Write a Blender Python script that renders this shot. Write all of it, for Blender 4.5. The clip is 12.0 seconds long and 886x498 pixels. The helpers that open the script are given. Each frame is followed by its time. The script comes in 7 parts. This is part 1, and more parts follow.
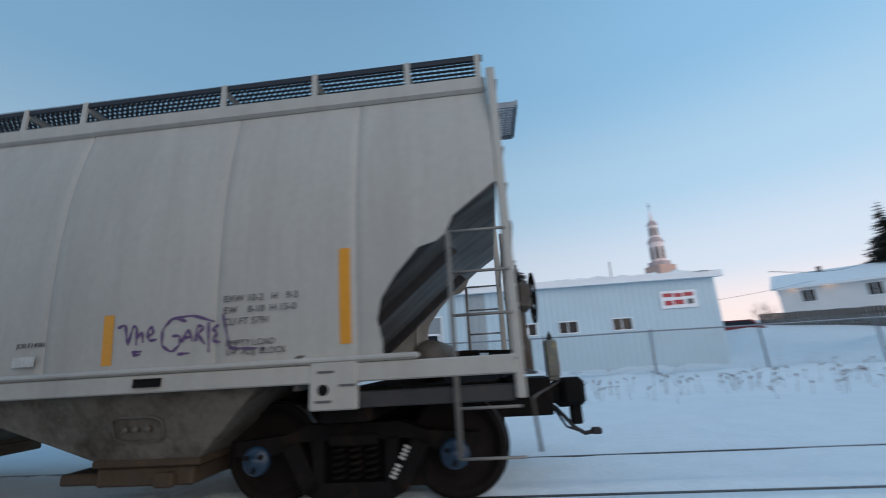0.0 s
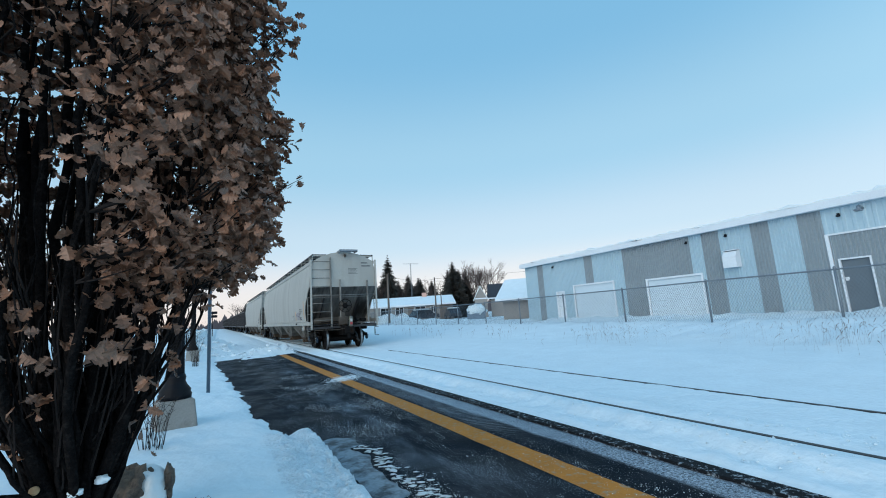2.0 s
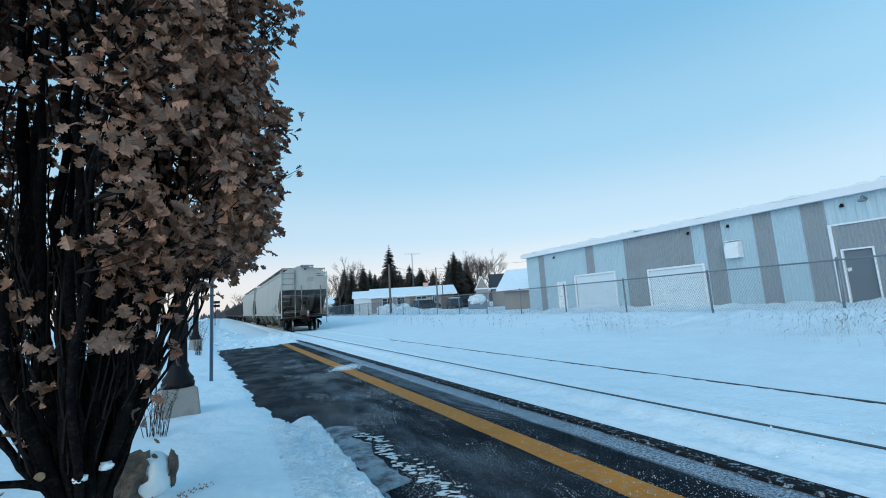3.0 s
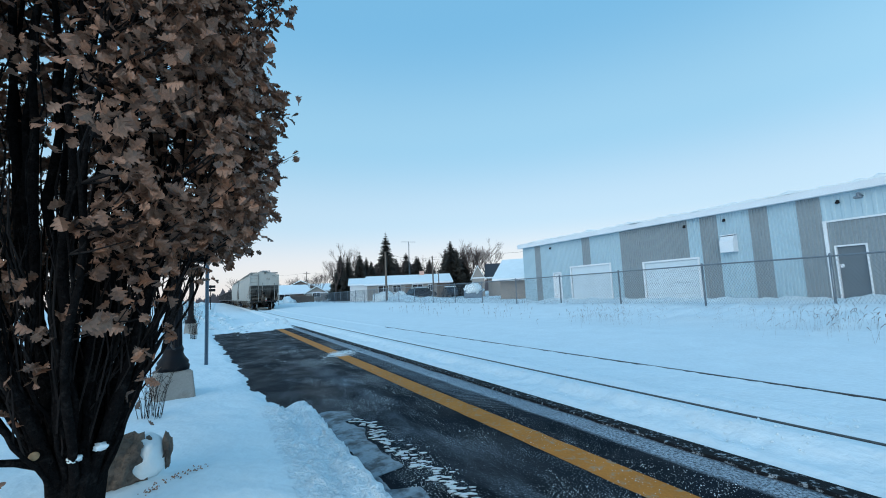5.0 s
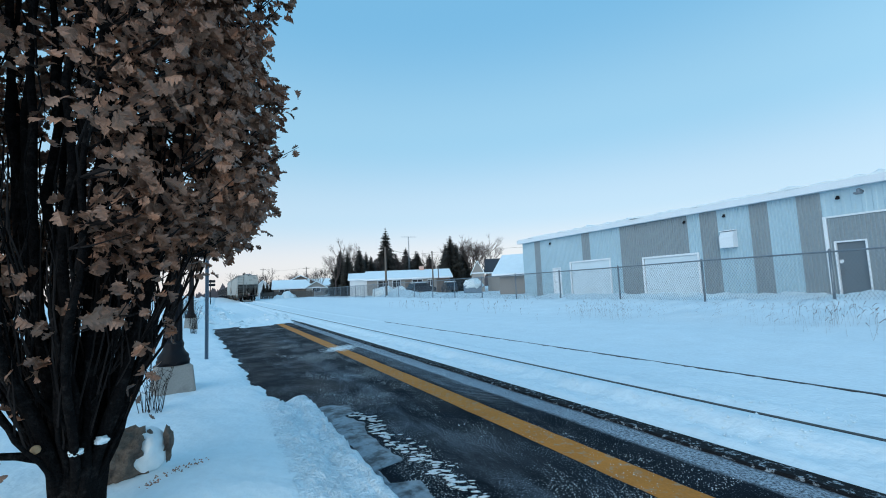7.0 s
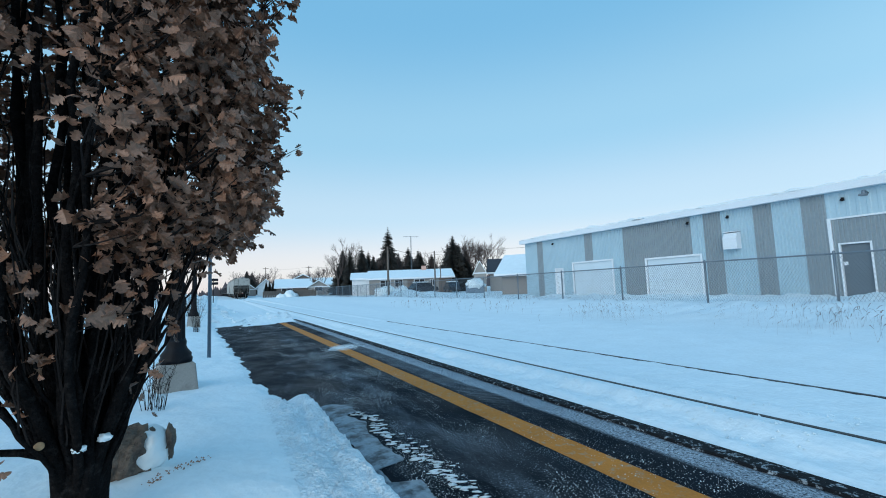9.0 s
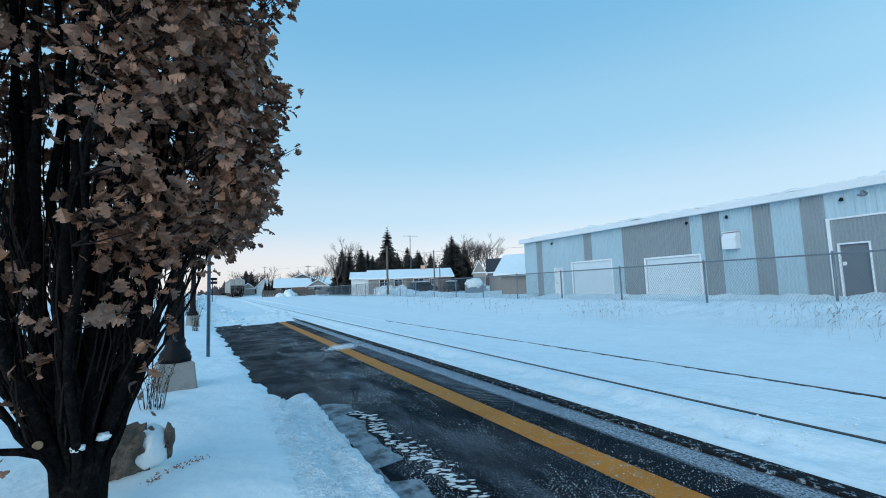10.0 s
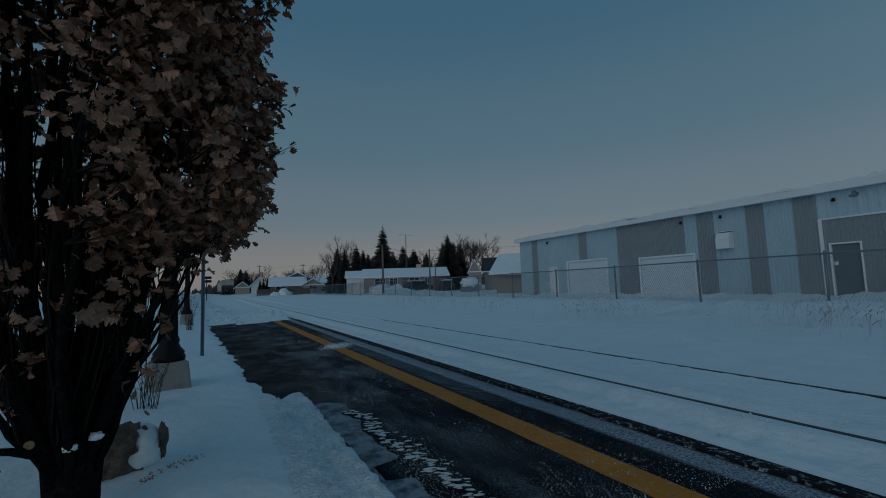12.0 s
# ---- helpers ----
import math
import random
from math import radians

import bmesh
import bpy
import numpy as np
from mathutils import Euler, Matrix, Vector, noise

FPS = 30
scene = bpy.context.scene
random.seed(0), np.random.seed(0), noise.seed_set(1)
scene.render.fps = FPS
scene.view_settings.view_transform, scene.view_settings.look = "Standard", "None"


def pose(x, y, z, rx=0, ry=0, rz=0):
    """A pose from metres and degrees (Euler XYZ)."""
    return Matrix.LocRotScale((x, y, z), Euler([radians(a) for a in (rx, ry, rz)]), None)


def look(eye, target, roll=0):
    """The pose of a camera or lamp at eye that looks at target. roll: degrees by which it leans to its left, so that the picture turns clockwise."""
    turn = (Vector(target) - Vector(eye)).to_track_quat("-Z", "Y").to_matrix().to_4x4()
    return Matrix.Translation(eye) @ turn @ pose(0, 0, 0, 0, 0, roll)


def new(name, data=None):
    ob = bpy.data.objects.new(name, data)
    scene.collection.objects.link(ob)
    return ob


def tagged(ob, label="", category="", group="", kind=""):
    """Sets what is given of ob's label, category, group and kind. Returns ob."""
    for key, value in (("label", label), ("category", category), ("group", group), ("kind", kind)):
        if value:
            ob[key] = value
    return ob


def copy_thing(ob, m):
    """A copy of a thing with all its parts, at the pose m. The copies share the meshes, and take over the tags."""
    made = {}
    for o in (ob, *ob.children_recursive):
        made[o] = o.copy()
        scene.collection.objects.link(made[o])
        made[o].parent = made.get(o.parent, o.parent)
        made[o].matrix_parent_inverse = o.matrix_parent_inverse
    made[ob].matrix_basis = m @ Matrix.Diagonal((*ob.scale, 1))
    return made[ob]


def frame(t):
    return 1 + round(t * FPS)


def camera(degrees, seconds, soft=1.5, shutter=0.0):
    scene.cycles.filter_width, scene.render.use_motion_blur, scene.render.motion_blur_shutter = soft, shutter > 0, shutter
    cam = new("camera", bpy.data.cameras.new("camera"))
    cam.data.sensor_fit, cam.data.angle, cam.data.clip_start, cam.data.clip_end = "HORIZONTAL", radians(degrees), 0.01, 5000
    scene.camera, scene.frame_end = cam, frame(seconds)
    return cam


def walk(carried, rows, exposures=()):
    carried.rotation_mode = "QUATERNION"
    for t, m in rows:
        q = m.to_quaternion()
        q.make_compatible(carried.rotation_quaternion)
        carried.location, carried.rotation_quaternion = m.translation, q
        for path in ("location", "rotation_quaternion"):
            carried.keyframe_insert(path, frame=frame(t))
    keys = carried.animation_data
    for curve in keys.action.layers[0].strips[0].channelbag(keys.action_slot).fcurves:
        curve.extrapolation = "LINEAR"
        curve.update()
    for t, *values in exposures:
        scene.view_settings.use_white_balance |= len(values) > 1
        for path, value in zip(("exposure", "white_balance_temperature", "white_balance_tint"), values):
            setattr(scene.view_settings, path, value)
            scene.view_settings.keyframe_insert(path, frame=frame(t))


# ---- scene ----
# ---- camera ----
cam = camera(93.15, 12.0, 1.0, 0.25)
EYE_Z = 1.24
PATH = (
    # seconds, yaw, pitch, roll, sideways slip of the hand
    (0.0, -83.74, 14.85, 3.25, 0.035), (0.1, -78.05, 14.80, 2.75, 0.035), (0.2, -71.94, 14.79, 2.68, 0.035),
    (0.3, -65.45, 14.28, 2.62, 0.035), (0.4, -58.83, 13.65, 2.70, 0.035), (0.5, -52.53, 13.12, 3.11, 0.035),
    (0.6, -46.53, 12.89, 3.51, 0.035), (0.7, -41.36, 12.66, 3.70, 0.035), (0.8, -37.00, 12.55, 3.80, 0.035),
    (0.9, -33.54, 12.25, 3.80, 0.035), (1.0, -31.06, 11.69, 3.64, 0.035), (1.1, -29.75, 11.14, 3.55, 0.032),
    (1.5, -28.28, 9.82, 3.66, 0.024), (2.0, -27.84, 8.82, 3.66, 0.014), (2.5, -27.70, 8.04, 3.65, 0.008),
    (3.0, -27.65, 7.48, 3.55, 0.004), (4.0, -27.90, 6.60, 3.02, 0.0), (5.0, -28.22, 5.90, 2.51, 0.0),
    (5.5, -28.39, 5.66, 2.45, 0.0), (6.0, -28.44, 5.47, 2.43, 0.0), (6.5, -28.40, 5.30, 2.45, 0.0),
    (7.0, -28.26, 5.23, 2.42, 0.0), (8.0, -28.06, 5.22, 2.27, 0.0), (9.0, -27.97, 5.22, 2.10, 0.0),
    (9.5, -28.01, 5.19, 1.99, 0.0), (10.0, -28.07, 5.15, 2.02, 0.0), (10.5, -28.16, 5.12, 2.01, 0.0),
    (11.0, -28.33, 5.05, 1.95, 0.0), (11.5, -28.50, 5.03, 1.92, 0.0), (12.0, -28.68, 4.99, 1.95, 0.0))
walk(cam, [(t, pose(-0.88 * s, 0.47 * s, EYE_Z, 90 + p, r, w)) for t, w, p, r, s in PATH],
     exposures=((0.0, -0.50, 7150, 22), (0.5, -0.48, 7000, 23), (1.0, -0.18, 7200, 18), (1.5, -0.12, 6950, 13), (2.5, -0.12, 6450, 8), (5.0, -0.14, 6300, 7),
                (11.0, -0.15, 6280, 7), (11.2, -0.39, 6300, 7), (11.5, -1.02, 6350, 7), (12.0, -2.27, 6400, 7)))

# ---- light ----
world = bpy.data.worlds.new("world")
scene.world = world
world.use_nodes = True
wn = world.node_tree
sky = wn.nodes.new("ShaderNodeTexSky")
sky.sky_type, sky.sun_disc = "NISHITA", False
sky.sun_elevation, sky.sun_rotation = radians(24.0), radians(233.0)
sky.air_density, sky.dust_density, sky.ozone_density = 1.0, 0.7, 1.6
# the clear dusk sky: rose-white low down, deepening to blue overhead
way = wn.nodes.new("ShaderNodeTexCoord")
up = wn.nodes.new("ShaderNodeSeparateXYZ")
dusk = wn.nodes.new("ShaderNodeValToRGB")
dusk.color_ramp.interpolation = "EASE"
for k, (at, colour) in enumerate(((0.0, (0.86, 0.775, 0.785)), (0.06, (0.84, 0.80, 0.83)), (0.17, (0.57, 0.745, 0.88)), (0.34, (0.365, 0.655, 0.86)), (0.57, (0.215, 0.53, 0.81)), (1.0, (0.11, 0.34, 0.64)))):
    stop = dusk.color_ramp.elements[k] if k < 2 else dusk.color_ramp.elements.new(at)
    stop.position, stop.color = at, (*colour, 1)
wn.links.new(way.outputs["Generated"], up.inputs[0])
wn.links.new(up.outputs["Z"], dusk.inputs[0])
blend = wn.nodes.new("ShaderNodeMix")
blend.data_type, blend.blend_type = "RGBA", "MIX"
blend.inputs["Factor"].default_value = 0.97
wn.links.new(sky.outputs[0], blend.inputs["A"])
wn.links.new(dusk.outputs[0], blend.inputs["B"])
# the sky is paler towards the south-east
pale = wn.nodes.new("ShaderNodeMapRange")
pale.interpolation_type = "SMOOTHSTEP"
for key, value in (("From Min", 0.45), ("From Max", -0.70), ("To Min", 1.0), ("To Max", 1.42)):
    pale.inputs[key].default_value = value
wn.links.new(up.outputs["Y"], pale.inputs["Value"])
glow = wn.nodes.new("ShaderNodeVectorMath")
glow.operation = "SCALE"
wn.links.new(blend.outputs["Result"], glow.inputs[0])
wn.links.new(pale.outputs[0], glow.inputs["Scale"])
wn.links.new(glow.outputs[0], wn.nodes["Background"].inputs[0])
wn.nodes["Background"].inputs[1].default_value = 0.97
sun = new("sun", bpy.data.lights.new("sun", "SUN"))
sun.data.energy, sun.data.angle, sun.data.color = 1.2, radians(60), (1.0, 0.93, 0.82)
sun.matrix_world = look((0, 0, 60), (57.4 * 0.80, 57.4 * 0.60, 34.4))

# ---- materials ----


def material(name, colour, rough=0.6, metal=0.0, noise_scale=6.0, vary=0.12, fine=60.0, bump=0.15, bump_size=0.01, spec=0.5,
             second=None, second_scale=2.0, second_at=0.6, random_vary=0.0, soft=0.08, stretch=None):
    """A surface with two scales of variation, fine relief and, where given, patches of a second colour."""
    m = bpy.data.materials.new(name)
    m.use_nodes = True
    t = m.node_tree
    b = t.nodes["Principled BSDF"]
    b.inputs["Roughness"].default_value, b.inputs["Metallic"].default_value = rough, metal
    b.inputs["Specular IOR Level"].default_value = spec
    co = t.nodes.new("ShaderNodeTexCoord")
    n1 = t.nodes.new("ShaderNodeTexNoise")
    n1.inputs["Scale"].default_value, n1.inputs["Detail"].default_value = noise_scale, 5
    n2 = t.nodes.new("ShaderNodeTexNoise")
    n2.inputs["Scale"].default_value, n2.inputs["Detail"].default_value = fine, 3
    for n in (n1, n2):
        t.links.new(co.outputs["Object"], n.inputs["Vector"])
    add = t.nodes.new("ShaderNodeMath")
    add.operation = "ADD"
    t.links.new(n1.outputs[0], add.inputs[0])
    t.links.new(n2.outputs[0], add.inputs[1])
    last = add
    if random_vary:
        info = t.nodes.new("ShaderNodeObjectInfo")
        isl = t.nodes.new("ShaderNodeNewGeometry")
        s = t.nodes.new("ShaderNodeMath")
        s.operation = "ADD"
        t.links.new(info.outputs["Random"], s.inputs[0])
        t.links.new(isl.outputs["Random Per Island"], s.inputs[1])
        q = t.nodes.new("ShaderNodeMath")
        q.operation = "MULTIPLY_ADD"
        q.inputs[1].default_value = random_vary
        t.links.new(s.outputs[0], q.inputs[0])
        t.links.new(add.outputs[0], q.inputs[2])
        last = q
    rng = t.nodes.new("ShaderNodeMapRange")
    rng.inputs["From Min"].default_value, rng.inputs["From Max"].default_value = 0.6, 1.4 + 2 * random_vary
    rng.inputs["To Min"].default_value, rng.inputs["To Max"].default_value = 1 - vary, 1 + vary
    t.links.new(last.outputs[0], rng.inputs["Value"])
    mul = t.nodes.new("ShaderNodeMix")
    mul.data_type, mul.blend_type = "RGBA", "MULTIPLY"
    mul.inputs["Factor"].default_value = 1
    mul.inputs["A"].default_value = (*colour, 1)
    t.links.new(rng.outputs[0], mul.inputs["B"])
    out = mul.outputs["Result"]
    if second:
        n3 = t.nodes.new("ShaderNodeTexNoise")
        n3.inputs["Scale"].default_value, n3.inputs["Detail"].default_value = second_scale, 8
        n3.inputs["Roughness"].default_value = 0.65
        place = co.outputs["Object"]
        if stretch:
            mp = t.nodes.new("ShaderNodeMapping")
            mp.inputs["Scale"].default_value = stretch
            t.links.new(place, mp.inputs["Vector"])
            place = mp.outputs[0]
        t.links.new(place, n3.inputs["Vector"])
        r3 = t.nodes.new("ShaderNodeMapRange")
        r3.inputs["From Min"].default_value, r3.inputs["From Max"].default_value = second_at - soft, second_at + soft
        t.links.new(n3.outputs[0], r3.inputs["Value"])
        mx = t.nodes.new("ShaderNodeMix")
        mx.data_type = "RGBA"
        t.links.new(r3.outputs[0], mx.inputs["Factor"])
        t.links.new(out, mx.inputs["A"])
        mx.inputs["B"].default_value = (*second, 1)
        out = mx.outputs["Result"]
    t.links.new(out, b.inputs["Base Color"])
    if bump:
        bp = t.nodes.new("ShaderNodeBump")
        bp.inputs["Strength"].default_value, bp.inputs["Distance"].default_value = bump, bump_size
        t.links.new(add.outputs[0], bp.inputs["Height"])
        t.links.new(bp.outputs[0], b.inputs["Normal"])
    return m


def glass_material(name, colour):
    m = material(name, colour, 0.12, 0.0, 1.0, 0.05, 4.0, 0.0, spec=0.3)
    return m


SNOW = material("snow", (0.77, 0.835, 0.855), 0.75, 0, 1.8, 0.06, 16, 0.42, 0.03, 0.25)
SNOW_ROUGH = material("trodden_snow", (0.73, 0.80, 0.83), 0.8, 0, 6, 0.16, 40, 0.9, 0.035, 0.25)
CLAD_LIGHT = material("pale_blue_steel", (0.41, 0.545, 0.615), 0.5, 0, 0.7, 0.07, 9, 0.05)
CLAD_GREY = material("taupe_steel", (0.268, 0.312, 0.338), 0.5, 0, 0.7, 0.10, 9, 0.05)
PAINT_WHITE = material("white_paint", (0.74, 0.77, 0.80), 0.5, 0, 1.2, 0.06, 20, 0.06)
DOOR_GREY = material("grey_door_paint", (0.125, 0.155, 0.18), 0.45, 0, 1.5, 0.1, 15, 0.05)
GLASS_DARK = glass_material("dark_glass", (0.015, 0.02, 0.025))
GALV = material("galvanised_steel", (0.20, 0.23, 0.26), 0.45, 0.5, 8, 0.15, 60, 0.1)
WIRE = material("fence_wire", (0.09, 0.11, 0.13), 0.5, 0.4, 8, 0.1, 60, 0.0)
BLACK_METAL = material("black_painted_metal", (0.006, 0.007, 0.010), 0.5, 0, 8, 0.2, 60, 0.1, 0.01, 0.15)
CONCRETE = material("concrete", (0.30, 0.29, 0.27), 0.85, 0, 4, 0.15, 60, 0.4, 0.005, 0.3, (0.2, 0.19, 0.18), 3, 0.62)
RAIL_STEEL = material("rail_steel", (0.06, 0.05, 0.045), 0.5, 0.6, 10, 0.2, 60, 0.1)
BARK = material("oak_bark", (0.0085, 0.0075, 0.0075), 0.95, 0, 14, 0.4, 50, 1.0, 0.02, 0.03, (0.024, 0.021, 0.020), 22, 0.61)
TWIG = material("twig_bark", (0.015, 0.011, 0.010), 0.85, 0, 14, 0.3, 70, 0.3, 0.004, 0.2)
LEAF = material("dry_oak_leaf", (0.275, 0.136, 0.082), 0.42, 0, 12, 0.92, 90, 0.5, 0.004, 0.55, random_vary=0.7)
ROCK = material("boulder_stone", (0.165, 0.13, 0.105), 0.9, 0, 6, 0.3, 45, 1.0, 0.02, 0.2, (0.07, 0.06, 0.055), 5, 0.58)
# upright second-colour streaks stand in for uneven reflections off the side sheets
CAR_PAINT = material("pale_grey_car_paint", (0.375, 0.368, 0.34), 0.6, 0, 0.9, 0.07, 14, 0.04, 0.01, 0.35, (0.295, 0.285, 0.26), 1.1, 0.62, soft=0.16, stretch=(1.0, 1.7, 0.14))
CAR_GRIMY = material("grimy_car_paint", (0.092, 0.082, 0.070), 0.6, 0, 1.4, 0.2, 18, 0.12, 0.01, 0.35, (0.045, 0.032, 0.023), 1.7, 0.51, soft=0.12)
# darker car paint: shade at the car ends in the colour, plus soot patches
CAR_SOOTY_SHADED = material("sooty_shaded_car_paint", (0.225, 0.22, 0.205), 0.55, 0, 1.2, 0.15, 14, 0.08, 0.01, 0.3, (0.06, 0.052, 0.046), 0.9, 0.53, soft=0.14)
# soot streaks, with the shade under the slope put into the colour
SLOPE_SOOT_SHADE = material("soot_and_shade_streaked_sheet", (0.20, 0.195, 0.185), 0.6, 0, 1.2, 0.15, 14, 0.08, 0.01, 0.25, (0.022, 0.019, 0.017), 1.0, 0.50, soft=0.14, stretch=(1.9, 0.35, 0.35))
DOOR_WHITE = material("garage_door_white", (0.60, 0.68, 0.73), 0.5, 0, 1.2, 0.06, 20, 0.06)
HOPPER_DIRT = material("dirt_caked_paint", (0.135, 0.122, 0.105), 0.7, 0, 1.4, 0.25, 18, 0.15, 0.01, 0.1, (0.035, 0.026, 0.020), 1.7, 0.53, soft=0.12)
CAR_DARK = material("black_car_paint", (0.03, 0.03, 0.033), 0.55, 0, 2, 0.25, 18, 0.1, 0.01, 0.4, (0.07, 0.05, 0.04), 1.5, 0.62)
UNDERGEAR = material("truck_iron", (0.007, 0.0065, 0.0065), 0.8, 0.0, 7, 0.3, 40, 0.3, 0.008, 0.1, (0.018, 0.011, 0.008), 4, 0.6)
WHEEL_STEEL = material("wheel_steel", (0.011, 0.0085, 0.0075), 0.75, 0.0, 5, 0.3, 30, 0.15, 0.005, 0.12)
TREAD = material("bright_tread", (0.30, 0.30, 0.30), 0.35, 0.8, 8, 0.15, 50, 0.05)
BLUE_CAP = material("blue_bearing_cap", (0.009, 0.03, 0.06), 0.45, 0, 12, 0.2, 60, 0.15)
TAN_GATE = material("tan_gate_paint", (0.065, 0.045, 0.03), 0.75, 0, 5, 0.25, 30, 0.2, 0.01, 0.12, (0.06, 0.045, 0.035), 4, 0.55)
REFLECT_AMBER = material("amber_reflector", (0.62, 0.26, 0.02), 0.4, 0, 5, 0.1, 40, 0.05)
GRAFFITI = material("purple_spray_paint", (0.10, 0.055, 0.14), 0.6, 0, 8, 0.2, 40, 0.0)
STENCIL = material("dark_stencil", (0.085, 0.085, 0.09), 0.6, 0, 8, 0.2, 40, 0.0)
STENCIL_PALE = material("white_stencil", (0.42, 0.42, 0.40), 0.6, 0, 8, 0.2, 40, 0.0)
RED_PAINT = material("red_sign_paint", (0.42, 0.035, 0.045), 0.5, 0, 8, 0.1, 40, 0.0)
SIDING_BEIGE = material("beige_siding", (0.28, 0.255, 0.235), 0.7, 0, 1, 0.1, 10, 0.1)
SIDING_WHITE = material("white_siding", (0.66, 0.66, 0.66), 0.65, 0, 1, 0.08, 10, 0.1)
SIDING_BROWN = material("brown_siding", (0.16, 0.12, 0.10), 0.75, 0, 1, 0.12, 10, 0.1)
SHINGLE_DARK = material("dark_shingles", (0.035, 0.037, 0.045), 0.85, 0, 3, 0.2, 30, 0.3)
# brick and tower colours carry the pink sunset light on the church
SUNLIT_BRICK = material("sunset_tinted_brick", (0.60, 0.37, 0.30), 0.85, 0, 1, 0.12, 8, 0.1)
SUNLIT_TOWER = material("sunset_tinted_tower_metal", (0.85, 0.68, 0.64), 0.5, 0, 1, 0.1, 8, 0.1)
FENCE_WOOD = material("weathered_boards", (0.075, 0.066, 0.06), 0.85, 0, 2, 0.25, 25, 0.3, random_vary=0.2)
POLE_WOOD = material("pole_wood", (0.14, 0.11, 0.09), 0.85, 0, 3, 0.2, 30, 0.3)
NEEDLES = material("spruce_needles", (0.046, 0.044, 0.038), 0.85, 0, 2, 0.4, 20, 0.0, random_vary=0.35)
BARE_TWIGS = material("bare_twigs", (0.075, 0.055, 0.05), 0.9, 0, 3, 0.25, 20, 0.0)
WEED = material("dry_weed", (0.22, 0.115, 0.08), 0.85, 0, 6, 0.3, 30, 0.0, random_vary=0.3)
VEHICLE_DARK = material("dark_vehicle_paint", (0.03, 0.035, 0.045), 0.25, 0.2, 3, 0.1, 30, 0.0)
VEHICLE_RED = material("red_vehicle_paint", (0.25, 0.03, 0.03), 0.25, 0.2, 3, 0.1, 30, 0.0)
RUBBER = material("black_rubber", (0.02, 0.02, 0.02), 0.8, 0, 6, 0.2, 40, 0.2)
LAMP_GLOW = material("warm_porch_light", (1, 0.7, 0.4), 0.5)
LAMP_GLOW.node_tree.nodes["Principled BSDF"].inputs["Emission Color"].default_value = (1.0, 0.55, 0.22, 1)
LAMP_GLOW.node_tree.nodes["Principled BSDF"].inputs["Emission Strength"].default_value = 3.0


def asphalt_material():
    """Dark asphalt with drifts and grains of dry snow, and a packed grey band along its outer edge."""
    m = bpy.data.materials.new("asphalt")
    m.use_nodes = True
    t = m.node_tree
    N, L = t.nodes.new, t.links.new
    b = t.nodes["Principled BSDF"]
    co = N("ShaderNodeTexCoord")

    def noise_node(scale, detail=4, rough=0.55, stretch=None):
        n = N("ShaderNodeTexNoise")
        n.inputs["Scale"].default_value, n.inputs["Detail"].default_value = scale, detail
        n.inputs["Roughness"].default_value = rough
        if stretch:
            mp = N("ShaderNodeMapping")
            mp.inputs["Scale"].default_value = stretch
            L(co.outputs["Object"], mp.inputs["Vector"])
            L(mp.outputs[0], n.inputs["Vector"])
        else:
            L(co.outputs["Object"], n.inputs["Vector"])
        return n.outputs[0]

    def span(value, a, c, lo=0.0, hi=1.0):
        r = N("ShaderNodeMapRange")
        for k, v in (("From Min", a), ("From Max", c), ("To Min", lo), ("To Max", hi)):
            r.inputs[k].default_value = v
        L(value, r.inputs["Value"])
        return r.outputs[0]

    def op(kind, a, c):
        q = N("ShaderNodeMath")
        q.operation = kind
        for i, v in enumerate((a, c)):
            if isinstance(v, (int, float)):
                q.inputs[i].default_value = v
            else:
                L(v, q.inputs[i])
        return q.outputs[0]
    xyz = N("ShaderNodeSeparateXYZ")
    L(co.outputs["Object"], xyz.inputs[0])
    wander = op("MULTIPLY", op("SUBTRACT", noise_node(1.6, 6), 0.5), 0.10)
    edge = op("ADD", xyz.outputs["X"], wander)
    crumbs = span(noise_node(48, 5, 0.8), 0.40, 0.60, 0.08, 1.0)
    # packed grey strip along the edge
    band = op("MULTIPLY", span(edge, 2.78, 2.84), span(edge, 3.09, 3.03))
    band = op("MULTIPLY", band, op("MULTIPLY", span(noise_node(6, 6, 0.7), 0.28, 0.55, 0.60, 1.0), 1.05))
    # snow pressed into the tracks of a tyre beside it
    wave = N("ShaderNodeTexWave")
    wave.bands_direction = "Y"
    wave.inputs["Scale"].default_value, wave.inputs["Distortion"].default_value = 4.6, 2.2
    wave.inputs["Detail"].default_value, wave.inputs["Detail Scale"].default_value = 2.0, 3.0
    lean = N("ShaderNodeMapping")
    lean.inputs["Rotation"].default_value = (0, 0, radians(24))
    L(co.outputs["Object"], lean.inputs["Vector"])
    L(lean.outputs[0], wave.inputs["Vector"])
    track = op("MULTIPLY", op("MULTIPLY", span(edge, 2.50, 2.56), span(edge, 2.92, 2.84)), op("MULTIPLY", span(xyz.outputs["Y"], 3.3, 4.6), span(xyz.outputs["Y"], 13.0, 8.5)))
    track = op("MULTIPLY", track, op("MULTIPLY", span(wave.outputs["Fac"], 0.30, 0.85, 0.05, 0.60), span(noise_node(2.2, 5, 0.6), 0.30, 0.60, 0.35, 1.0)))
    # frost blown in streaks along the cleared way
    streak = op("MULTIPLY", span(xyz.outputs["X"], 1.35, 1.62), span(xyz.outputs["X"], 1.98, 1.70))
    streak = op("MULTIPLY", streak, span(noise_node(1.4, 5, 0.65, (1.5, 0.45, 1)), 0.44, 0.70, 0.0, 0.30))
